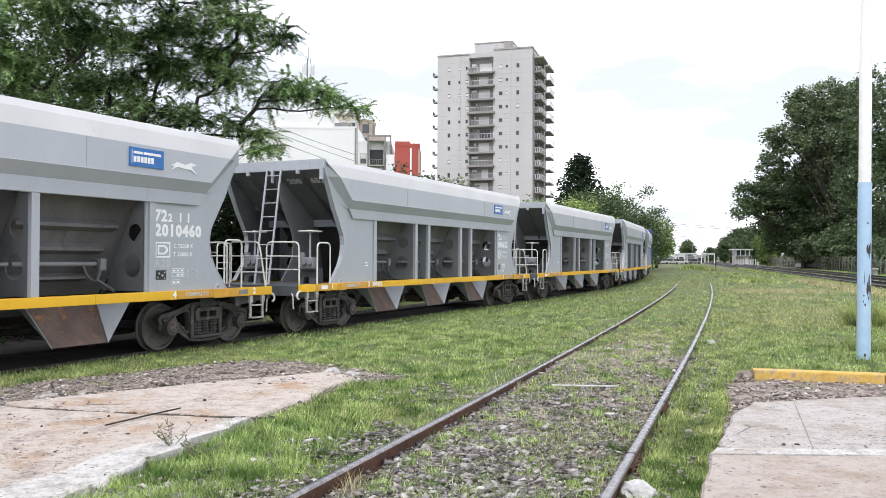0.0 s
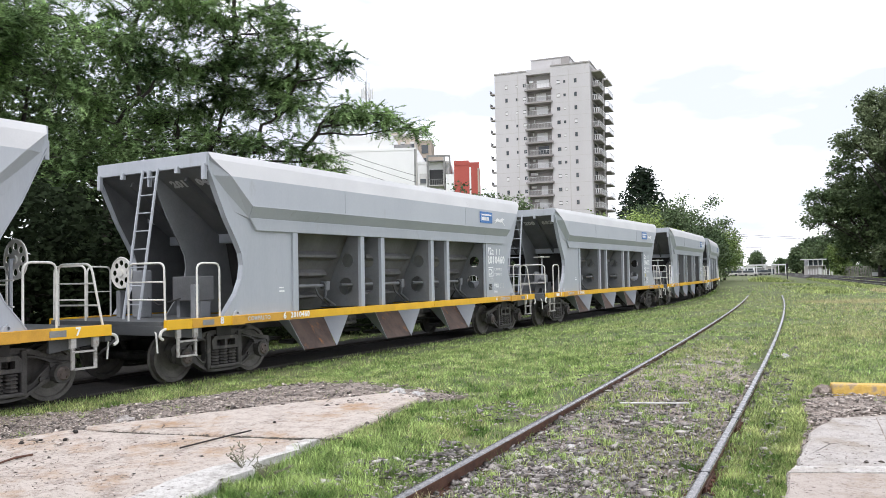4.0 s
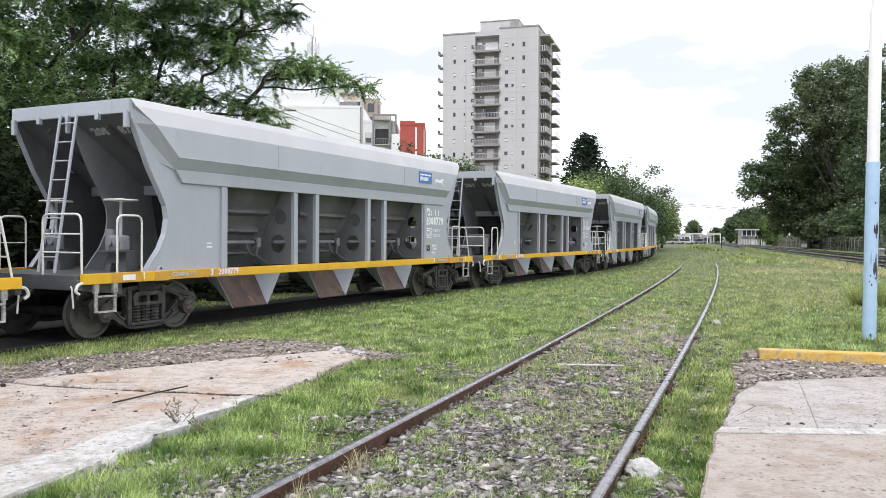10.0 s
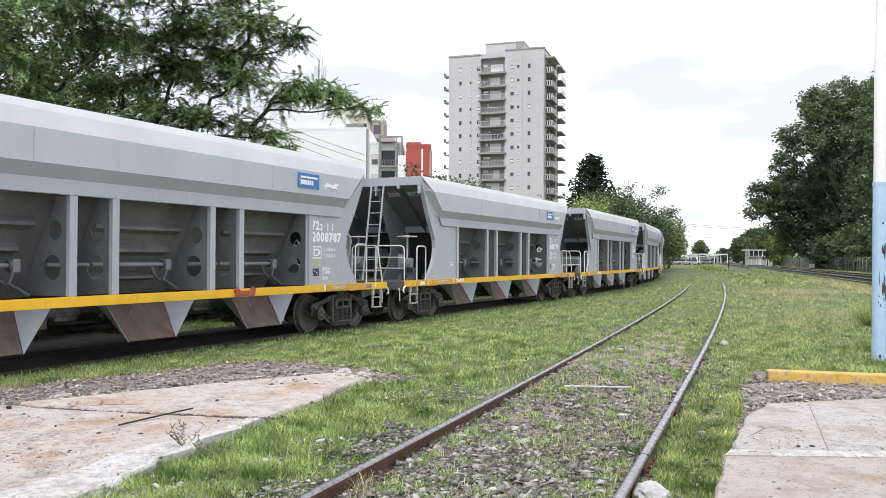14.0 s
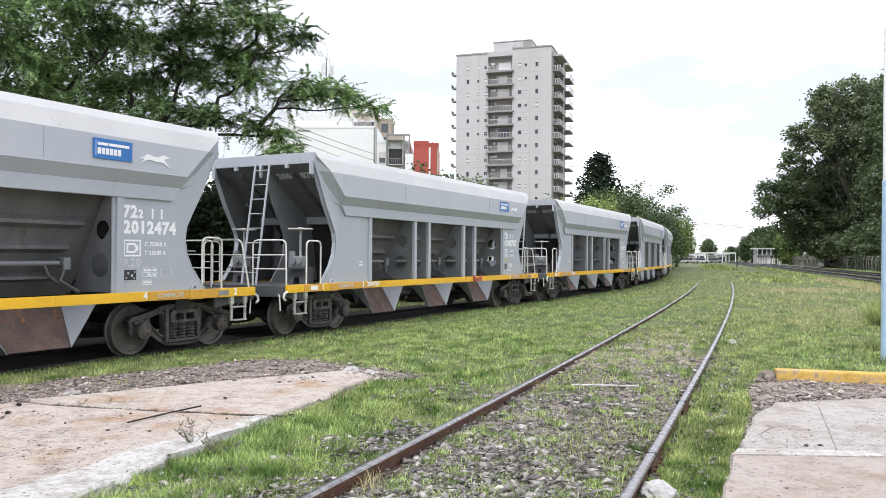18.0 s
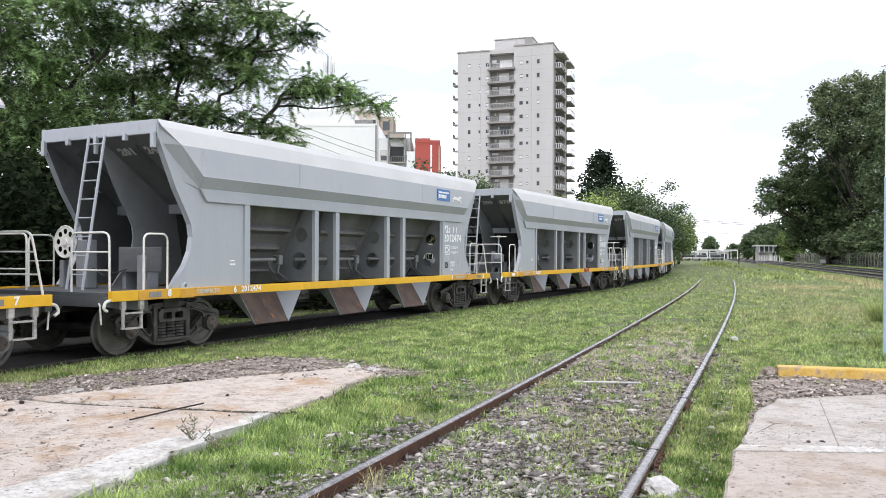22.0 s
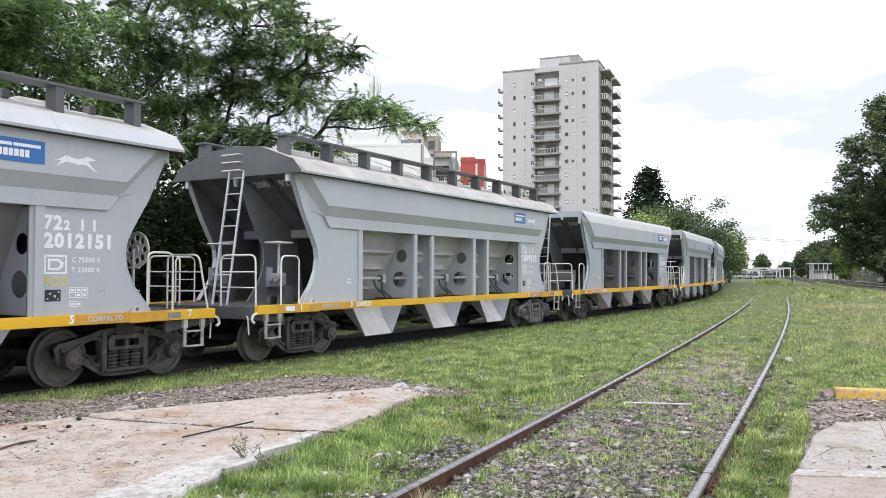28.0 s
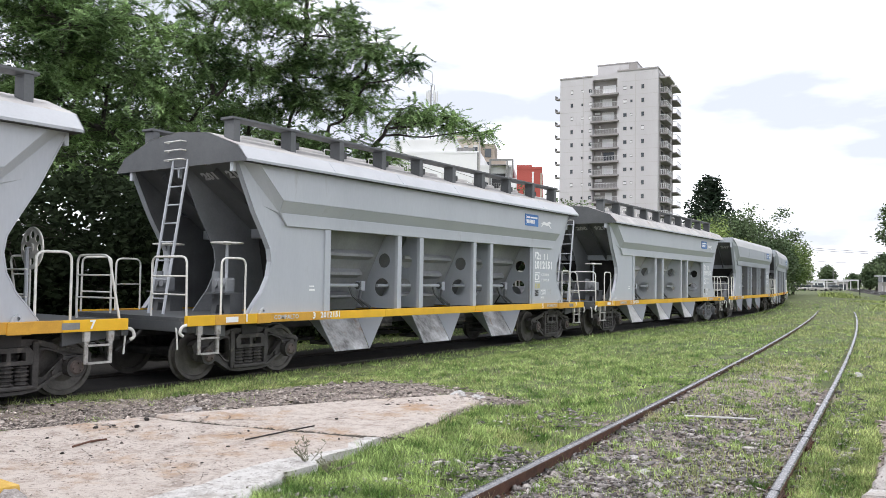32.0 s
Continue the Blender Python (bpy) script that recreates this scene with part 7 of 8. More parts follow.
for z in (17.2, 14.0, 10.8, 7.6):
    # Loggias are flat black panels.
    part("loggia", box((2.1, -0.06, z - 1.3), (4.2, -0.01, z + 1.2)), BLACK_PAINT, b)
    part("balcony_slab", box((2.0, -1.0, z - 1.45), (4.4, -0.02, z - 1.28)), SLAB_GREY, b)
    rail = bmesh.new()
    add_box(rail, (2.0, -1.0, z - 0.45), (4.4, -0.94, z - 0.38))
    for k in range(9):
        add_box(rail, (2.02 + k * 0.29, -0.99, z - 1.28), (2.07 + k * 0.29, -0.95, z - 0.45))
    part("balcony_railing", rail, IRON, b)
    wall_window(b, 1.05, z - 0.2, 0.9, 1.5, 0.5)
    wall_window(b, 4.95, z - 0.2, 0.8, 1.5, 0.4)
for x in (1.85, 4.5, 5.35):
    part("pier", box((x - 0.12, -1.05, 0), (x + 0.12, -0.3, 20.6)), IRON, b, "dark grey facade pier")
part("roof_beam", box((1.7, -1.06, 20.3), (5.47, -0.86, 20.6)), IRON, b)
part("roof_wall", box((2.2, 1.0, 19.6), (4.2, 1.2, 20.6)), RENDER_SHADY, b)
part("pergola", box((2.0, -1.0, 19.6), (4.4, 0.2, 19.75)), IRON, b)
b, w_ = block("red_building", -0.0505, -0.0195, 124, 19.0, 11, RENDER_RED, "red painted building with white vertical strips")
part("white_strip", box((-1.3, -0.1, 0), (-0.05, 0.4, 17.4)), RENDER_WHITE, b)
part("white_strip", box((2.35, -0.06, 0), (2.62, -0.01, 18.4)), RENDER_WHITE, b)
part("brown_strip", box((3.62, -0.08, 0), (3.9, -0.012, 18.2)), RENDER_SHADY, b, "brown brick pier")
part("roof_step", box((0.0, 0.3, 19.0), (2.3, 6.0, 19.5)), RENDER_RED, b)
for z in (16.4, 14.0, 11.6):
    wall_window(b, -0.6, z, 0.5, 0.8)
for k in range(4):
    part("roof_rail", tube([(0.2 + k * 0.9, 0.3, 19.0), (0.2 + k * 0.9, 0.3, 20.2)], 0.03, 5), IRON, b)


def antenna():
    dist = 190
    t = thing("antenna_mast", pose(-0.1587 * dist, dist, -0.2), "grey lattice antenna mast with panel aerials", "antenna")
    z0, z1 = 30.0, 50.5
    for a in range(3):
        w = a * math.tau / 3
        part("mast_leg", tube([(0.8 * math.cos(w), 0.8 * math.sin(w), 0), (0.5 * math.cos(w), 0.5 * math.sin(w), z1 - 2)], 0.075, 5), IRON, t)
    for k in range(16):
        z = z0 + k * 1.15
        a, c = (0.6 * math.cos(k), 0.6 * math.sin(k), z), (0.6 * math.cos(k + 2.1), 0.6 * math.sin(k + 2.1), z + 1.15)
        part("lattice_bar", tube([a, c], 0.045, 4), IRON, t)
    for k in range(6):
        w = k * math.tau / 6
        part("panel_aerial", box((1.3 * math.cos(w) - 0.18, 1.3 * math.sin(w) - 0.18, 44.5), (1.3 * math.cos(w) + 0.18, 1.3 * math.sin(w) + 0.18, 47.0), 0.05), RAILING_WHITE, t)
    part("top_spike", tube([(0, 0, z1 - 2.5), (0, 0, z1 + 0.8)], 0.05, 5), IRON, t)


antenna()


def cables():
    """Overhead cables on their poles, across the street and far over the line."""
    def spot(az, el, dist):
        return Vector((az * dist, dist, 1.42 + el * dist))
    def pole(az, dist, high, label):
        p = thing("utility_pole", pose(az * dist, dist, -0.2), label, "pole", "utility poles")
        part("shaft", tube([(0, 0, 0), (0, 0, high)], 0.15, 10, [1, 0.7]), SLAB_GREY, p)
        part("cross_arm", box((-0.9, -0.06, high - 0.55), (0.9, 0.06, high - 0.42)), IRON, p)
    pole(-0.0975, 112, 21.6, "tall grey concrete utility pole beside the white building")
    pole(-0.36, 88, 24.0, "tall grey concrete utility pole behind the trees")
    for a, b in ((0.238, 0.176), (0.232, 0.168), (0.222, 0.158), (0.19, 0.128)):
        p, q = spot(-0.36, a, 88), spot(-0.0975, b - 0.05, 112)
        pts = [p.lerp(q, k / 10) - Vector((0, 0, 0.8 * math.sin(math.pi * k / 10))) for k in range(11)]
        tagged(new("overhead_cable", finish(tube(pts, 0.03, 5), "overhead_cable", WIRE)), "thin black overhead cable across the street", "cable", "cables across the street")
    pole(0.20, 180, 11.0, "distant utility pole behind the street trees")
    pole(0.43, 205, 9.0, "distant utility pole behind the park trees")
    for a, b in ((0.052, 0.036), (0.0495, 0.0340), (0.034, 0.024)):
        p, q = spot(0.20, a, 180), spot(0.43, b, 205)
        pts = [p.lerp(q, k / 8) - Vector((0, 0, 0.4 * math.sin(math.pi * k / 8))) for k in range(9)]
        tagged(new("overhead_cable", finish(tube(pts, 0.045, 5), "overhead_cable", WIRE)), "thin overhead cable above the distant line", "cable", "cables above the distant line")


cables()


# ---- the far end of the yard ----
def far_station():
    dist = 235
    st = thing("station_canopy", pose(0.3257 * dist, dist, -0.2), "distant white steel station canopy", "station")
    for x in (-4.9, -2.4, 0.0, 1.9, 3.8, 5.7):
        part("column", box((x - 0.1, 0, 0), (x + 0.1, 0.2, 2.9)), RAILING_WHITE, st)
    part("beam", box((-5.3, -0.1, 2.75), (6.1, 0.3, 3.1)), RAILING_WHITE, st)
    part("mast", tube([(-0.6, 0.6, 0), (-0.6, 0.6, 6.0)], 0.09, 8), IRON, st)
    sheds = thing("station_shed", pose(0.284 * dist, dist + 8, -0.2), "low distant white sheds with grey roofs beside the station", "shed")
    for x0, x1, zt, mat in ((0, 3.2, 2.6, RENDER_WHITE), (3.5, 6.0, 2.0, SLAB_GREY), (6.2, 9.4, 2.7, RENDER_WHITE), (-3.6, -0.3, 2.2, SLAB_GREY), (9.7, 12.4, 2.2, IRON), (12.7, 15.6, 2.5, SLAB_GREY)):
        part("wall", box((x0, 0, 0), (x1, 3, zt)), mat, sheds)
        part("roof", box((x0 - 0.2, -0.3, zt), (x1 + 0.2, 3.3, zt + 0.18)), RAILING_WHITE, sheds)
        part("opening", box((x0 + 0.5, -0.05, 0.2), (x1 - 0.6, -0.004, zt - 0.7)), GLASS, sheds)
    hut = thing("signal_cabin", pose(0.3755 * 180, 180, -0.2), "small two-storey signal cabin with a glazed upper floor", "cabin")
    part("wall", box((0.2, 0, 0), (3.3, 2.4, 2.3)), SLAB_GREY, hut)
    part("window_band", box((0.25, 0.05, 2.3), (3.25, 2.35, 3.5)), GLASS, hut)
    for x in (0.2, 1.2, 2.25, 3.15):
        part("mullion", box((x, -0.02, 2.3), (x + 0.15, 0.1, 3.5)), RENDER_WHITE, hut)
    part("roof", box((-0.4, -0.6, 3.5), (3.9, 2.8, 3.72)), RAILING_WHITE, hut)
    part("door", box((2.3, -0.04, 0.1), (3.0, -0.004, 2.0)), RENDER_WHITE, hut)
    part("gallery", box((-0.3, -0.7, 2.15), (3.6, -0.01, 2.28)), SLAB_GREY, hut)
    for x in (-0.25, 1.6, 3.5):
        part("gallery_post", box((x, -0.68, 0), (x + 0.1, -0.58, 2.15)), SLAB_GREY, hut)
    for k in range(10):
        part("fence_paling", box((-0.3 + k * 0.55, -1.2, 0), (-0.14 + k * 0.55, -1.12, 1.5)), RAILING_WHITE, hut)
    for k, (az, dist, mat) in enumerate(((0.283, 205, SLAB_GREY), (0.292, 212, IRON), (0.306, 198, SLAB_GREY), (0.323, 215, IRON), (0.470, 120, RENDER_WHITE), (0.482, 119, IRON))):
        c = thing("parked_car", pose(az * dist, dist, -0.12, 0, 0, 15), "distant parked car among the trees" if k > 3 else "distant parked car near the station", "car", "distant parked cars")
        body = box((-2.0, -0.85, 0.28), (2.0, 0.85, 0.85), 0.12)
        part("body", body, mat, c)
        cab = bmesh.new()
        add_box(cab, (-1.2, -0.75, 0.85), (1.0, 0.75, 1.42), 0.2)
        part("cabin_glass", cab, GLASS, c)
        for sx in (-1.25, 1.25):
            for sy in (-0.8, 0.8):
                part("wheel", disc((sx, sy, 0.3), (0, 1, 0), 0.3, 0.2, 14), BLACK_PAINT, c)
    sig = thing("signal_post", pose(0.3516 * 128, 128, -0.2), "dark iron signal post beside the running line", "post")
    part("post", tube([(0, 0, 0), (0, 0, 2.5)], 0.08, 8), BLACK_PAINT, sig)
    part("head", box((-0.13, -0.12, 1.9), (0.13, 0.12, 2.5), 0.03), BLACK_PAINT, sig)



far_station()


FENCE_POST = material("weathered_concrete_post", (0.13, 0.12, 0.11), (0.27, 0.255, 0.235), 6, 0.9, 0, 0.4, 40, per_object=0.35)


def fence():
    rng = random.Random(3)
    posts = finish(tube([(0, 0, 0), (0, 0, 1.5), (0.06, 0, 1.66), (0.24, 0, 1.84)], 0.055, 6), "fence_post", FENCE_POST)
    f = thing("line_fence", pose(0, 0, -0.15), "wire fence on grey concrete posts with bent tops", "fence")
    for s in np.arange(70, 190, 1.7):
        p = RIGHT_N * 20.0 + RIGHT_DIR * s
        ob = part("fence_post", posts, None, f)
        ob.matrix_local = pose(p.x, p.y, 0, rng.uniform(-3, 3), rng.uniform(-3, 3), rng.uniform(-30, 10))
    for z in (0.25, 0.5, 0.75, 1.0, 1.25, 1.45):
        a, b = RIGHT_N * 20.0 + RIGHT_DIR * 70, RIGHT_N * 20.0 + RIGHT_DIR * 190
        part("fence_wire", tube([(a.x, a.y, z), (b.x, b.y, z)], 0.015, 4), IRON, f)
    p = RIGHT_N * 18.4 + RIGHT_DIR * 84
    bench = thing("bench", pose(p.x, p.y, -0.15, 0, 0, 65), "old grey concrete bench under the trees", "bench")
    part("seat", box((-1.6, -0.25, 0.62), (1.6, 0.25, 0.74), 0.02), SLAB_GREY, bench)
    for x in (-1.2, 0, 1.2):
        part("leg", box((x - 0.1, -0.2, 0), (x + 0.1, 0.2, 0.62)), SLAB_GREY, bench)


fence()


# ---- loose stones, debris and weeds ----
def pebble_mesh(seed, size):
    rng = random.Random(seed)
    bm = bmesh.new()
    bmesh.ops.create_icosphere(bm, subdivisions=3, radius=1.0)
    for v in bm.verts:
        n = noise.noise(v.co * 1.3 + Vector((seed, 0, 0)))
        v.co *= 1 + 0.45 * n + 0.28 * noise.noise(v.co * 3.7 + Vector((0, seed, 0))) + 0.10 * noise.noise(v.co * 9.0)
        v.co.x *= size[0]
        v.co.y *= size[1]
        v.co.z *= size[2]
    return bm


for k, (x, y, size, mat, label) in enumerate((
    (0.66, 6.70, (0.06, 0.045, 0.04), STONE_PALE, "pale angular stone between the siding rails"),
    (0.63, 7.27, (0.045, 0.04, 0.03), STONE_PALE, "small pale stone between the siding rails"),
    (1.33, 5.20, (0.15, 0.12, 0.07), STONE_PALE, "lumpy white chunk of concrete by the siding rail"),
    (3.0, 13.0, (0.14, 0.06, 0.025), STONE_PALE, "flat pale stone in the turf between the siding rails"),
    (4.88, 14.1, (0.07, 0.06, 0.04), STONE_PALE, "small pale stone beside the siding rail"),
    (4.78, 13.99, (0.12, 0.09, 0.035), STONE_PALE, "pale stone beside the siding rail"),
    (-1.30, 10.3, (0.12, 0.09, 0.07), STONE_PALE, "broken grey piece of rubble on the dirt"),
    (-1.05, 10.4, (0.18, 0.10, 0.035), STONE_PALE, "flat piece of broken concrete on the dirt"),
    (-4.1, 8.6, (0.14, 0.1, 0.06), STONE, "dark clod of earth on the dirt"),
)):
    z = float(ground_z(np.array([x]), np.array([y]))[0])
    ob = tagged(new("stone", finish(pebble_mesh(k + 3, size), "stone", mat)), label, "stone", "larger loose stones")
    ob.matrix_world = pose(x, y, z + size[2] * 0.6, 0, 0, 40 * k)
rod = tagged(new("iron_rod", finish(tube([(0, 0, 0), (0.5, 0.006, 0.004), (0.85, 0, 0.005)], 0.0075, 8), "iron_rod", RAIL_RUST)), "thin dark iron rod lying on the concrete slab", "rod")
rod.data.materials.clear()
rod.data.materials.append(RAIL_BLACK)
rod.matrix_world = pose(-2.78, 6.84, -0.018, 0, 0, 62)
stick = tagged(new("iron_rod", finish(tube([(0, 0, 0), (0.2, 0.01, 0.01), (0.36, 0, 0.0)], 0.010, 6), "iron_rod", RAIL_RUST)), "short dark stick of iron on the crossing slab", "rod")
stick.matrix_world = pose(-4.08, 6.28, -0.022, 0, 0, 74)
lump = tagged(new("kerb_fragment", finish(pebble_mesh(43, (0.10, 0.085, 0.085)), "kerb_fragment", STONE)), "broken grey concrete lump at the kerb's end", "kerb", "yellow kerbs")
lump.matrix_world = pose(-3.51, 4.73, -0.05, 0, 0, 20)
for k, (x, y, r) in enumerate(((-4.39, 7.13, 0.035), (-4.28, 7.26, 0.028), (-4.04, 7.25, 0.04), (-4.14, 7.62, 0.045), (-4.03, 6.06, 0.025), (-4.53, 6.6, 0.022), (-3.32, 6.85, 0.018), (-2.93, 7.29, 0.02), (-2.3, 8.1, 0.028), (-2.0, 7.1, 0.02), (-5.3, 6.5, 0.03))):
    ob = tagged(new("stone", finish(pebble_mesh(60 + k, (r * 0.62, r * 0.48, r * 0.38)), "stone", RAIL_BLACK)), "small black lump lying on the crossing slab", "stone", "larger loose stones")
    ob.matrix_world = pose(x, y, -0.035 + r * 0.3, 0, 0, 50 * k)
plank = tagged(new("plank", finish(box((0, -0.03, 0), (0.76, 0.026, 0.014), 0.005), "plank", STONE_PALE)), "weathered grey plank lying between the siding rails", "plank")
plank.matrix_world = pose(1.36, 9.25, -0.055, 0, 0, -5)


chip = tagged(new("kerb_fragment", finish(pebble_mesh(41, (0.14, 0.10, 0.12)), "kerb_fragment", DIRT)), "dark chipped lump of kerb stone at the kerb's end", "kerb", "yellow kerbs")
chip.matrix_world = pose(3.92, 10.06, -0.09, 0, 0, 20)
for y in (7.99, 5.87):
    slope = 0.4013 - 0.00163 * y
    x, a = siding_x(y) + GAUGE / 2 * math.hypot(1, slope), -math.degrees(math.atan(slope))
    joint = thing("rail_joint", pose(x, y, 0, 0, 0, a), "rusty fishplates bolted over a joint in the siding rail", "fishplate", "rail joints")
    for sd in (-1, 1):
        part("fishplate", box((sd * 0.026 - 0.014, -0.24, -0.115), (sd * 0.026 + 0.014, 0.24, -0.046), 0.006), RAIL_RUST, joint)
        for b in (-0.17, -0.06, 0.06, 0.17):
            part("bolt", disc((sd * 0.05, b, -0.08), (sd, 0, 0), 0.017, 0.022, 6), RAIL_RUST, joint)
    part("joint_gap", box((-0.038, -0.006, -0.03), (0.038, 0.006, 0.0015)), BLACK_PAINT, joint)


def inside(poly, x, y):
    """Which points lie inside an outline."""
    hit = np.zeros(x.shape, bool)
    n = len(poly)
    for i in range(n):
        (x0, y0), (x1, y1) = poly[i], poly[(i + 1) % n]
        if y0 == y1:
            continue
        cross = ((y0 > y) != (y1 > y)) & (x < (x1 - x0) * (y - y0) / (y1 - y0) + x0)
        hit ^= cross
    return hit


def patchy(x, y, scale, seed):
    """Smooth patches between 0 and 1."""
    v = np.zeros(x.shape)
    r = np.random.default_rng(seed)
    for k in range(6):
        a, b, c = r.uniform(-1, 1), r.uniform(-1, 1), r.uniform(0, 6.28)
        f = scale * (0.6 + 0.4 * k)
        v += np.sin(f * (a * x + b * y) * 2 + c + 1.5 * np.sin(f * (b * x - a * y) + c)) / (1 + 0.4 * k)
    return 0.5 + v / 6


def scatter(rng, n, near, far, power=1.0):
    """Points before the camera, evenly spread over the picture's ground."""
    az = np.radians(rng.uniform(-42, 36, n))
    u = rng.uniform(0, 1, n) ** power
    r = 1 / (1 / far + (1 / near - 1 / far) * u)
    return r * np.sin(az), r * np.cos(az), r


def blades(x, y, r, h, w, rng, name, mat, label, lift=0.0):
    """Thin bent blades as one mesh; those far off are single triangles."""
    m = len(x)
    z = ground_z(x, y) - 0.006 + 0.014 * np.clip((r - 6) / 10, 0, 1) + lift
    z = np.where(np.abs(x - siding_x(y)) < 1.2, z + 0.025, z)
    a = rng.uniform(0, 6.283, m)
    lean = h * rng.uniform(0.1, 1.1, m)
    la = rng.uniform(0, 6.283, m)
    bx, by = np.cos(a) * w, np.sin(a) * w
    tx, ty = np.cos(la) * lean, np.sin(la) * lean
    near = r < 11
    lo, hi = np.stack([x - bx, y - by, z], 1), np.stack([x + bx, y + by, z], 1)
    tip = np.stack([x + tx, y + ty, z + h], 1)
    rise = rng.uniform(0.55, 0.72, m)
    m0 = np.stack([x - bx * 0.75 + tx * 0.42, y - by * 0.75 + ty * 0.42, z + h * rise], 1)
    m1 = np.stack([x + bx * 0.75 + tx * 0.42, y + by * 0.75 + ty * 0.42, z + h * rise], 1)
    if near.any():
        v = np.stack([lo, hi, m1, m0, tip], 1)[near].reshape(-1, 3)
        f = (np.arange(near.sum()) * 5)[:, None, None] + np.array([(0, 1, 2), (0, 2, 3), (3, 2, 4)])[None]
        tagged(new(name, numpy_mesh(name, v, f.reshape(-1, 3), mat)), label, "grass", kind="stuff")
    v = np.stack([lo, hi, tip], 1)[~near].reshape(-1, 3)
    if (~near).any():
        tagged(new(name, numpy_mesh(name, v, np.arange(len(v)).reshape(-1, 3), mat)), label, "grass", kind="stuff")


def open_ground(x, y):
    """Where grass may stand: off the slabs, the train's bed, the running line and the rails."""
    lat = x - siding_x(y)
    offm = x * RIGHT_N.x + y * RIGHT_N.y
    keep = ~inside(SLAB_L, x, y) & ~inside(SLAB_R, x, y)
    keep &= ~((np.abs(offm - 10.8) < 1.35) | (np.abs(offm - 14.6) < 1.35)) & (np.abs(np.abs(lat) - GAUGE / 2) > 0.05)
    d = side_of_line(x, y)
    return keep & ~((d > np.where(y < 17, -6.0, -1.9)) & (d < 0.95)), lat, d


def grass():
    rng = np.random.default_rng(42)
    for name, n, mat, dry, label in (("grass", 950000, GRASS_BLADE, False, "short fine green grass"), ("dry_grass", 210000, DRY_BLADE, True, "straw-coloured dry blades among the grass")):
        x, y, r = scatter(rng, n, 3.6, 85)
        keep, lat, d = open_ground(x, y)
        dirt = inside(DIRT_L, x, y) | inside(DIRT_R, x, y)
        lush = patchy(x, y, 0.7, 1) + 0.5 * (patchy(x, y, 2.6, 2) - 0.5)
        bed = (lat > -1.6) & (lat < 1.05) & (y < 19)
        chance = np.clip(0.7 + (lush - 0.4) * 1.4, 0.35, 1.0)
        chance = np.where(bed, np.clip((lush - 0.58) * 1.2, 0.010, 0.09) + np.clip((y - 8.5) / 8, 0, 0.75) * np.clip((patchy(x, y, 1.6, 14) - 0.25) * 2.4, 0.15, 1), chance)
        thin = (lat > -2.5) & (lat < -1.1) & (y < 9.5)
        chance = np.where(thin, chance * np.clip((0.62 - patchy(x, y, 1.3, 5)) * 3.4, 0.10, 1), chance)
        chance = np.where((d < 2.3) & (y < 20) & (x < 0.5), chance * np.clip((patchy(x, y, 1.1, 33) - 0.2) * 1.4, 0.25, 0.9), chance)
        rim_turf = dirt & (side_of_line(x, y) < 2.3) & (x < -0.6)
        chance = np.where(dirt, np.where(rim_turf, np.clip((patchy(x, y, 1.4, 31) - 0.45) * 1.3, 0.02, 0.30), 0.012), chance)
        if dry:
            chance = 0.6 * chance * np.clip((patchy(x, y, 0.45, 9) - 0.35) * 3 + 3 * np.exp(-((x - 16.9) / 2.2) ** 2 - ((y - 37.5) / 2.6) ** 2), 0.06, 2) * np.where(lat > 1.5, 1.9, 1.0)
        keep &= rng.uniform(0, 1, n) < chance
        x, y, r, d, lush = (q[keep] for q in (x, y, r, d, lush))
        h = rng.uniform(0.018, 0.052, len(x)) * (0.7 + 0.8 * lush) * (1 + np.clip(r / 55, 0, 1.2))
        verge = np.clip(1.9 - d, 0, 0.9) * (d > 0.9) * (d < 1.9) * rng.uniform(0.3, 1.0, len(x))
        h = h * (1 + 0.7 * verge * (r < 40))
        w = 0.0012 * (1 + r / 3.6) * rng.uniform(0.6, 1.3, len(x))
        if dry:
            blades(x, y, r, h, w, rng, name, mat, label)
            continue
        lat = x - siding_x(y)
        fresh = patchy(x, y, 0.4, 21) + 0.35 * (patchy(x, y, 1.7, 22) - 0.5) + np.where(lat < -1.0, 0.10, -0.12) + rng.uniform(-0.12, 0.12, len(x)) > 0.5
        for pick, tone, text in ((fresh, GRASS_LUSH, "fresh green stretches of the lawn"), (~fresh, mat, label)):
            blades(x[pick], y[pick], r[pick], h[pick], w[pick], rng, name, tone, text)


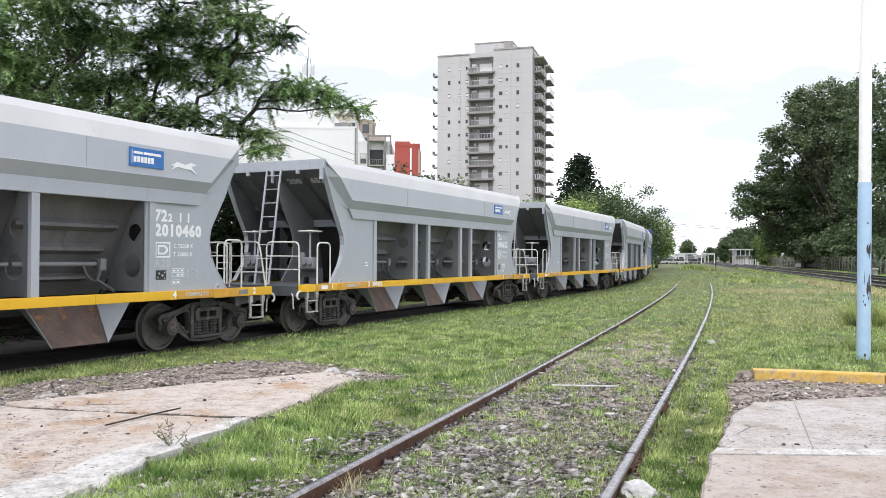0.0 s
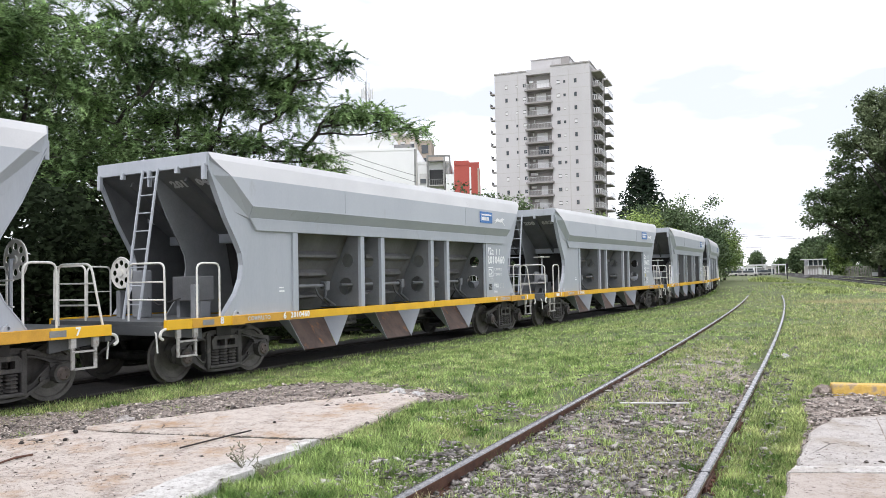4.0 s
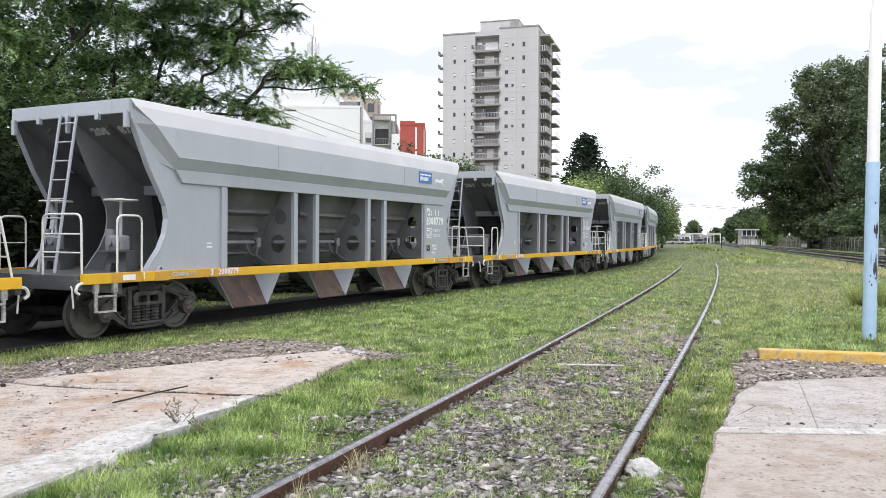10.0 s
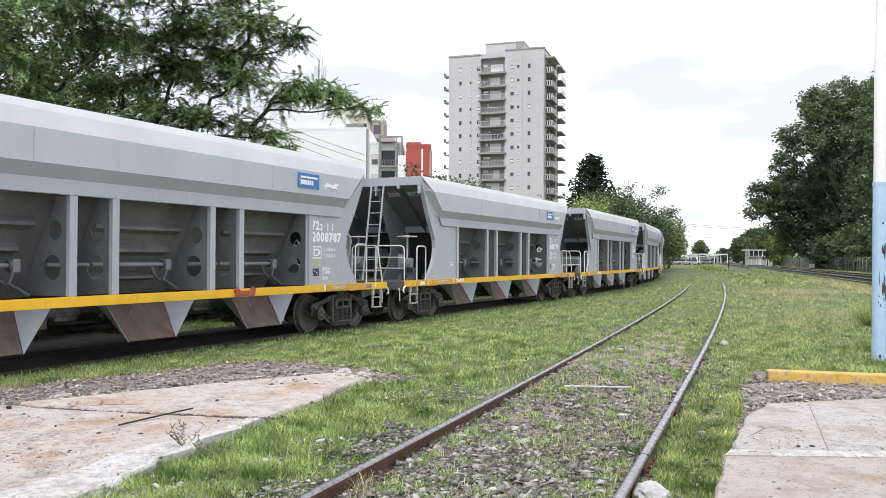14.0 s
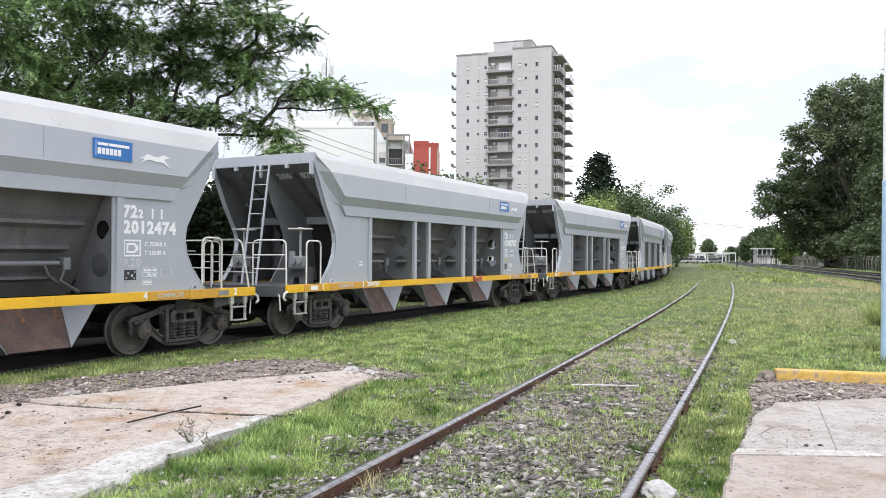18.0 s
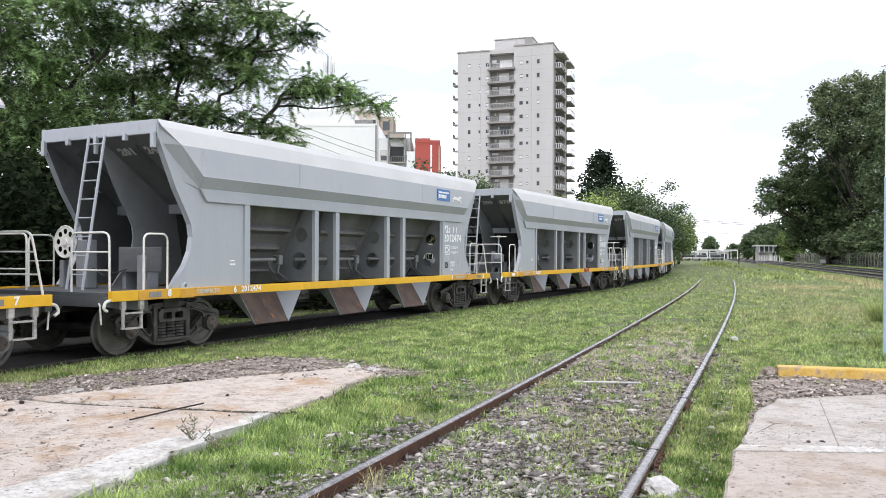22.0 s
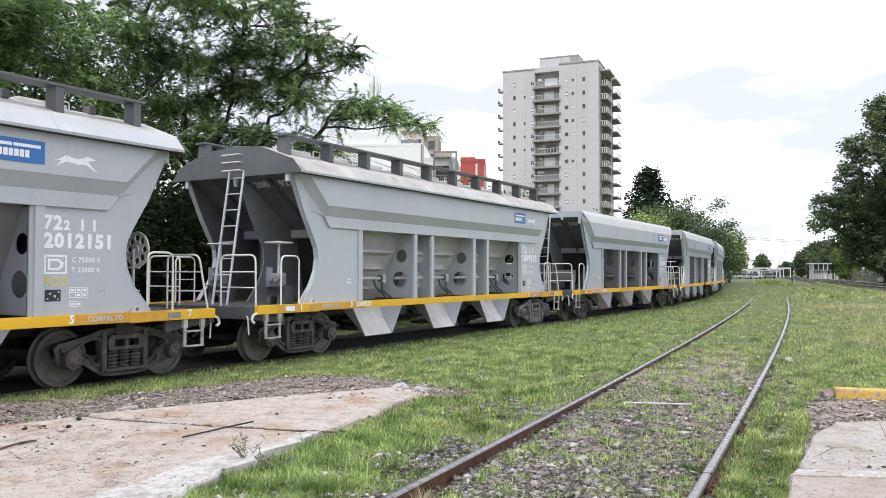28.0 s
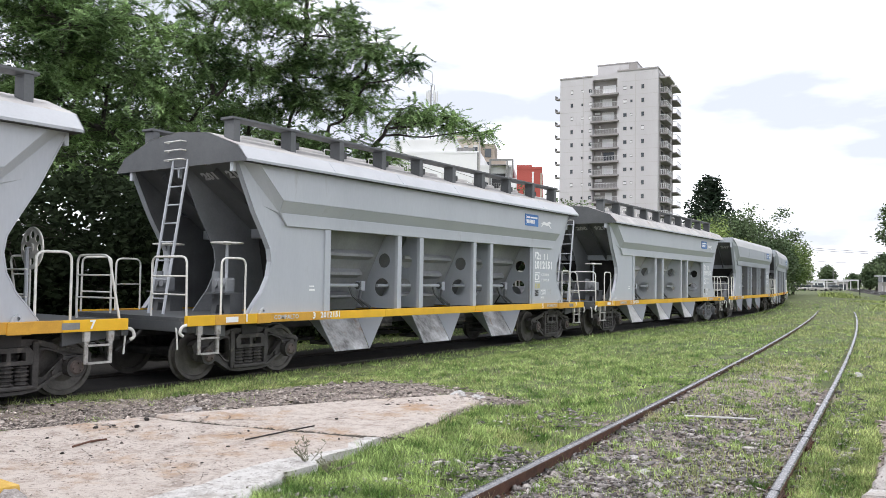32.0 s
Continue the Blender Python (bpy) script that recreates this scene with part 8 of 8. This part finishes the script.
def tufts():
    """Denser, longer tufts: between the rails, along them and over the lawn."""
    rng = np.random.default_rng(7)
    px, py, pr, ph = [], [], [], []
    x, y, r = scatter(rng, 17000, 3.7, 40)
    keep, lat, d = open_ground(x, y)
    dirt = inside(DIRT_L, x, y) | inside(DIRT_R, x, y)
    bed = np.abs(lat) < 1.5
    edge = (x < -0.6) & (lat < -1.6) & (y < 10)
    beside = np.abs(np.abs(lat) - GAUGE / 2) < 0.2
    chance = np.where(bed, 0.13 + 0.22 * beside + 0.2 * np.clip((y - 8) / 4, 0, 1), 0.40) * np.where(dirt, 0.06, 1.0) + np.where(edge & ~dirt, 0.4, 0.0)
    keep &= rng.uniform(0, 1, len(x)) < chance
    x, y, r, d = x[keep], y[keep], r[keep], d[keep]
    n = len(x)
    per = 46
    spread = rng.uniform(0.02, 0.085, n)
    verge = ((x - siding_x(y)) < -1.5) & (d > 2.2) & (y < 16)
    rim = (x > -3.3) & (x < -0.6) & (y < 10.6) & (x - siding_x(y) < -1.1)
    high = rng.uniform(0.024, 0.065, n) * np.where(rim, 1.45, 1.0) * np.where(verge, 1.2, 1.0) * np.where(rng.uniform(0, 1, n) < 0.07, 1.35, 1.0)
    bx = np.repeat(x, per) + rng.normal(size=n * per) * np.repeat(spread, per)
    by = np.repeat(y, per) + rng.normal(size=n * per) * np.repeat(spread, per)
    h = np.repeat(high, per) * rng.uniform(0.5, 1.25, n * per)
    br = np.repeat(r, per)
    ok, _, _ = open_ground(bx, by)
    bx, by, h, br = bx[ok], by[ok], h[ok], br[ok]
    for sv in np.arange(-26, 62, 0.11):
        ax, ay = axis_at(sv)
        turn = float(np.interp(sv, LINE_S, LINE_TURN))
        d0 = rng.uniform(0.94, 1.3)
        m = 7
        vx = ax + math.cos(turn) * d0 + rng.normal(size=m) * 0.06
        vy = ay - math.sin(turn) * d0 + rng.normal(size=m) * 0.06
        bx, by = np.concatenate([bx, vx]), np.concatenate([by, vy])
        br = np.concatenate([br, np.hypot(vx, vy)])
        h = np.concatenate([h, rng.uniform(0.04, 0.13, m) * rng.uniform(0.4, 1.25)])
    blades(bx, by, br, h, 0.0012 * (1 + br / 4.0), rng, "grass_tuft", GRASS_LUSH, "uneven green tufts of grass along the siding")


def gravel():
    rng = np.random.default_rng(17)
    base = np.array([(1, 0, 0), (-1, 0, 0), (0, 1, 0), (0, -1, 0), (0, 0, 1), (0, 0, -1)], np.float32)
    tri = np.array([(0, 2, 4), (2, 1, 4), (1, 3, 4), (3, 0, 4), (2, 0, 5), (1, 2, 5), (3, 1, 5), (0, 3, 5)])
    for name, n, mat, label, kind in (("ballast", 42000, STONE, "loose grey ballast stones in the siding", 0), ("rubble", 40000, RUBBLE, "small rubble and dark crumbs on the bare dirt", 1), ("crumbs", 8000, RUBBLE, "dark crumbs and grit on the concrete", 2), ("joint_crumbs", 1600, JOINT_SOIL, "dark soil crumbs in the gap between the slabs", 3)):
        x, y, r = scatter(rng, n * 5, 3.4, 22, 0.9)
        lat = x - siding_x(y)
        on_slab = inside(SLAB_L, x, y) | inside(SLAB_R, x, y)
        luck = rng.uniform(0, 1, len(x))
        if kind == 0:
            keep = (lat > -2.5) & (lat < 1.4) & (luck < np.clip(1.55 - np.abs(lat + 0.1) * 0.62, 0, 1) * np.clip(1.7 - 1.9 * patchy(x, y, 0.9, 1), 0.08, 1) * np.where(lat < -1.0, np.clip((patchy(x, y, 1.3, 5) - 0.36) * 5, 0, 1), 1.0)) & ~on_slab
            size = rng.uniform(0.005, 0.023, len(x)) * np.where(rng.uniform(0, 1, len(x)) < 0.12, 2.0, 1.0)
        elif kind == 1:
            tip = on_slab & (x > -2.6) & (x < -0.6) & (luck < np.clip((y - 8.6) * 1.1, 0, 0.95) * np.clip((patchy(x, y, 2.0, 4) - 0.3) * 3, 0, 1))
            rim = on_slab & (luck < np.clip((patchy(x, y, 1.6, 6) - 0.62) * 4, 0, 0.5)) & (y > 6.5) & (x < -3.0)
            spill = on_slab & (x < -3.6) & (luck < np.clip((0.85 * (y + 0.55 * (x + 3.6)) - 5.05) * 0.9, 0, 0.8) * np.clip((patchy(x, y, 1.3, 16) - 0.25) * 2.2, 0, 1))
            keep = ((inside(DIRT_L, x, y) | inside(DIRT_R, x, y)) & ~on_slab) | tip | rim | spill
            size = rng.uniform(0.004, 0.018, len(x)) * np.where(rng.uniform(0, 1, len(x)) < 0.10, rng.uniform(1.6, 3.0, len(x)), 1.0)
        elif kind == 3:
            f = rng.uniform(0, 1, len(x))
            x = -1.43 - 2.75 * f + rng.normal(size=len(x)) * 0.01
            y = 7.29 + 0.45 * f + 0.12 * np.clip(f - 0.75, 0, 1) + rng.normal(size=len(x)) * (0.014 + 0.022 * f) + 0.02 * np.sin(f * 17)
            keep = rng.uniform(0, 1, len(x)) < np.clip((patchy(x, y, 3.0, 12) - 0.25) * 2.2, 0.08, 1)
            size = rng.uniform(0.005, 0.016, len(x))
            on_slab = np.ones(len(x), bool)
        else:
            keep = on_slab & (luck < np.clip((patchy(x, y, 1.1, 8) - 0.25) * 2, 0.1, 1))
            size = rng.uniform(0.002, 0.008, len(x)) * np.where(rng.uniform(0, 1, len(x)) < 0.04, 2.4, 1.0)
        x, y, size, on_slab = x[keep][:n], y[keep][:n], size[keep][:n], on_slab[keep][:n]
        m = len(x)
        z = np.where(on_slab, np.where(y > 7.3, -0.055, -0.033), ground_z(x, y) + np.where(inside(DIRT_R, x, y), 0.052, np.where(inside(DIRT_L, x, y), 0.042, 0.034)))
        s = size[:, None, None] * rng.uniform(0.6, 1.35, (m, 1, 3)) * rng.uniform(0.65, 1.35, (m, 6, 1)) * np.array([1.25, 0.85, 0.42])
        p = base[None] * s + rng.normal(size=(m, 6, 3)) * size[:, None, None] * np.array([0.42, 0.42, 0.22])
        a = rng.uniform(0, 6.283, m)
        c, si = np.cos(a)[:, None], np.sin(a)[:, None]
        q = np.stack([p[..., 0] * c - p[..., 1] * si, p[..., 0] * si + p[..., 1] * c, p[..., 2]], -1)
        q += np.stack([x, y, z + size * 0.2], 1)[:, None]
        f = (np.arange(m) * 6)[:, None, None] + tri[None]
        tagged(new(name, numpy_mesh(name, q.reshape(-1, 3), f.reshape(-1, 3), mat)), label, "gravel", kind="stuff")


RUBBLE = material("mixed_dirt_rubble", (0.075, 0.058, 0.048), (0.52, 0.46, 0.415), 25, 0.95, 0, 0.4, 90, per_island=0.7)
grass()
tufts()
gravel()


def weed(x, y, z, high, seed, label):
    """A dry branching weed at the slab's edge."""
    rng = random.Random(seed)
    w = thing("weed", pose(x, y, z), label, "weed")
    stems = bmesh.new()
    for k in range(7):
        a = rng.uniform(0, math.tau)
        d = Vector((math.cos(a), math.sin(a), 0)) * rng.uniform(0.08, 0.22)
        tip = d + Vector((0, 0, high * rng.uniform(0.6, 1.0)))
        add_tube(stems, [(0, 0, 0), d * 0.4 + Vector((0, 0, high * 0.35)), tip], 0.003, 4, [1, 0.8, 0.4])
        for j in range(10):
            f = rng.uniform(0.3, 1.0)
            p = Vector((0, 0, 0)).lerp(tip, f)
            q = p + Vector((rng.uniform(-1, 1), rng.uniform(-1, 1), rng.uniform(0.1, 0.9))) * 0.035
            add_tube(stems, [p, q], 0.0035, 4, [0.5, 1.3])
    part("stem", stems, WEED, w)
    return w


WEED = material("dry_olive_weed", (0.13, 0.13, 0.085), (0.25, 0.24, 0.165), 8, 0.9, 0, 0.0, 30)
weed(-2.00, 6.18, -0.06, 0.21, 1, "dry dark branching weed at the slab edge")
weed(-1.78, 6.0, -0.08, 0.16, 2, "small dry weed at the slab edge")
for k, (x, y, n, high) in enumerate(((9.75, 18.4, 800, 0.70), (9.95, 18.6, 800, 0.62), (10.2, 18.1, 700, 0.66), (7.05, 13.3, 300, 0.34), (7.5, 13.2, 260, 0.30), (6.35, 12.0, 110, 0.14), (6.75, 12.0, 120, 0.16), (-7.4, 9.9, 160, 0.16), (-5.6, 10.6, 160, 0.14))):
    rng_t = np.random.default_rng(300 + k)
    gx, gy = x + rng_t.normal(size=n) * 0.14, y + rng_t.normal(size=n) * 0.14
    blades(gx, gy, np.hypot(gx, gy), rng_t.uniform(0.4, 1.0, n) * high, np.full(n, 0.006), rng_t, "tall_grass", GRASS_BLADE, "taller clump of grass standing in the lawn")
for k, (az, dist, spread, n, high) in enumerate(((0.322, 108, 1.0, 1100, 0.75), (0.333, 106, 0.8, 900, 0.6), (0.342, 100, 0.9, 500, 0.35), (0.362, 78, 1.4, 500, 0.24), (0.385, 62, 1.2, 500, 0.24), (0.40, 52, 1.2, 400, 0.3))):
    rng_t = np.random.default_rng(340 + k)
    gx, gy = az * dist + rng_t.normal(size=n) * spread * 0.6, dist + rng_t.normal(size=n) * spread
    blades(gx, gy, np.full(n, 5.0), rng_t.uniform(0.35, 1.0, n) * high, np.full(n, 0.035), rng_t, "tall_grass", GRASS_BLADE, "rank tall grass and weeds beside the running line")


rng_t = np.random.default_rng(371)
for name, n, off0, off1, run0, run1, low, high, mat, label in (
    ("tall_grass", 9000, 8.7, 9.55, 24, 125, 0.06, 0.34, GRASS_BLADE, "rank grass growing over the edge of the running line's bed"),
    ("tall_grass", 5000, 12.25, 13.15, 40, 125, 0.05, 0.22, GRASS_BLADE, "grass between the two running lines"),
    ("tall_grass", 9000, 16.2, 19.6, 40, 130, 0.05, 0.20, GRASS_LUSH, "grass strip between the running line and the fence"),
    ("dry_grass", 5000, 8.0, 9.5, 22, 60, 0.05, 0.30, DRY_BLADE, "straw-coloured seed stalks beside the running line"),
):
    off, run = rng_t.uniform(off0, off1, n), rng_t.uniform(run0, run1, n)
    gx, gy = RIGHT_N.x * off + RIGHT_DIR.x * run, RIGHT_N.y * off + RIGHT_DIR.y * run
    blades(gx, gy, np.full(n, 40.0), rng_t.uniform(low, high, n), 0.006 + 0.0004 * run, rng_t, name, mat, label)
for k, (x, y, spread, n) in enumerate(((14.9, 37.0, 0.7, 900), (17.0, 37.4, 1.2, 1500), (13.6, 30.5, 1.0, 500), (11.2, 22.5, 0.9, 700), (8.4, 19.0, 0.8, 600))):
    rng_t = np.random.default_rng(430 + k)
    gx, gy = x + rng_t.normal(size=n) * spread, y + rng_t.normal(size=n) * spread * 0.9
    blades(gx, gy, np.full(n, 40.0), rng_t.uniform(0.05, 0.17, n), np.full(n, 0.009 if y > 28 else 0.005), rng_t, "dry_grass", DRY_BLADE, "patch of straw-coloured dry grass in the lawn")


for k, (off, y, n, high) in enumerate(((-0.80, 5.25, 90, 0.17), (-0.74, 4.55, 70, 0.20), (-0.76, 6.6, 80, 0.12), (-0.97, 7.7, 70, 0.10), (-0.75, 9.1, 90, 0.12), (0.72, 5.6, 70, 0.11), (0.98, 6.4, 110, 0.13), (1.02, 7.3, 110, 0.15))):
    rng_t = np.random.default_rng(380 + k)
    gx, gy = siding_x(y) + off + rng_t.normal(size=n) * 0.05, y + rng_t.normal(size=n) * 0.12
    blades(gx, gy, np.hypot(gx, gy), rng_t.uniform(0.35, 1.0, n) * high, np.full(n, 0.0022), rng_t, "tall_grass", DRY_BLADE if k in (0, 1, 4) else GRASS_LUSH, "rank grass stalks against the siding rail")


def tie_plates():
    """Rusty base plates with spikes under the siding rails."""
    for y in np.arange(4.2, 14, 0.72):
        for sd in (-1, 1):
            x = siding_x(y) + sd * GAUGE / 2 * 1.07
            a = -math.degrees(math.atan(0.4013 - 0.00163 * y))
            t = thing("tie_plate", pose(x, y, -0.142, 0, 0, a), "rusty base plate with spikes under the siding rail", "tie plate", "tie plates of the siding")
            part("plate", box((-0.15, -0.09, 0.0), (0.15, 0.09, 0.018), 0.004), RAIL_RUST, t)
            for e in (-1, 1):
                part("spike", box((e * 0.085 - 0.014, e * 0.04 - 0.012, 0.018), (e * 0.085 + 0.014, e * 0.04 + 0.012, 0.045), 0.004), RAIL_RUST, t)


tie_plates()


# ---- motion of the train ----
def car_pose(s):
    a, b = Vector(axis_at(s - BOGIE_X * KW)), Vector(axis_at(s + BOGIE_X * KW))
    c = (a + b) / 2
    return pose(c.x, c.y, RAIL_Z, 0, 0, math.degrees(math.atan2(b.y - a.y, b.x - a.x)))


def motions():
    for k, car in TRAIN:
        ahead = (9 - k) * PITCH
        walk(car, [(t, car_pose(travelled(t) + ahead)) for t in np.arange(0, 32.01, 0.5)])
        for ob in car.children:
            if ob.name.startswith("wheelset"):
                x, _, z = ob.location
                walk(ob, [(f / 30, Matrix.Translation((x, 0, z)) @ Matrix.Rotation((travelled(f / 30) - TRAVEL[0]) / 0.42, 4, "Y")) for f in range(0, 961, 4)])


motions()
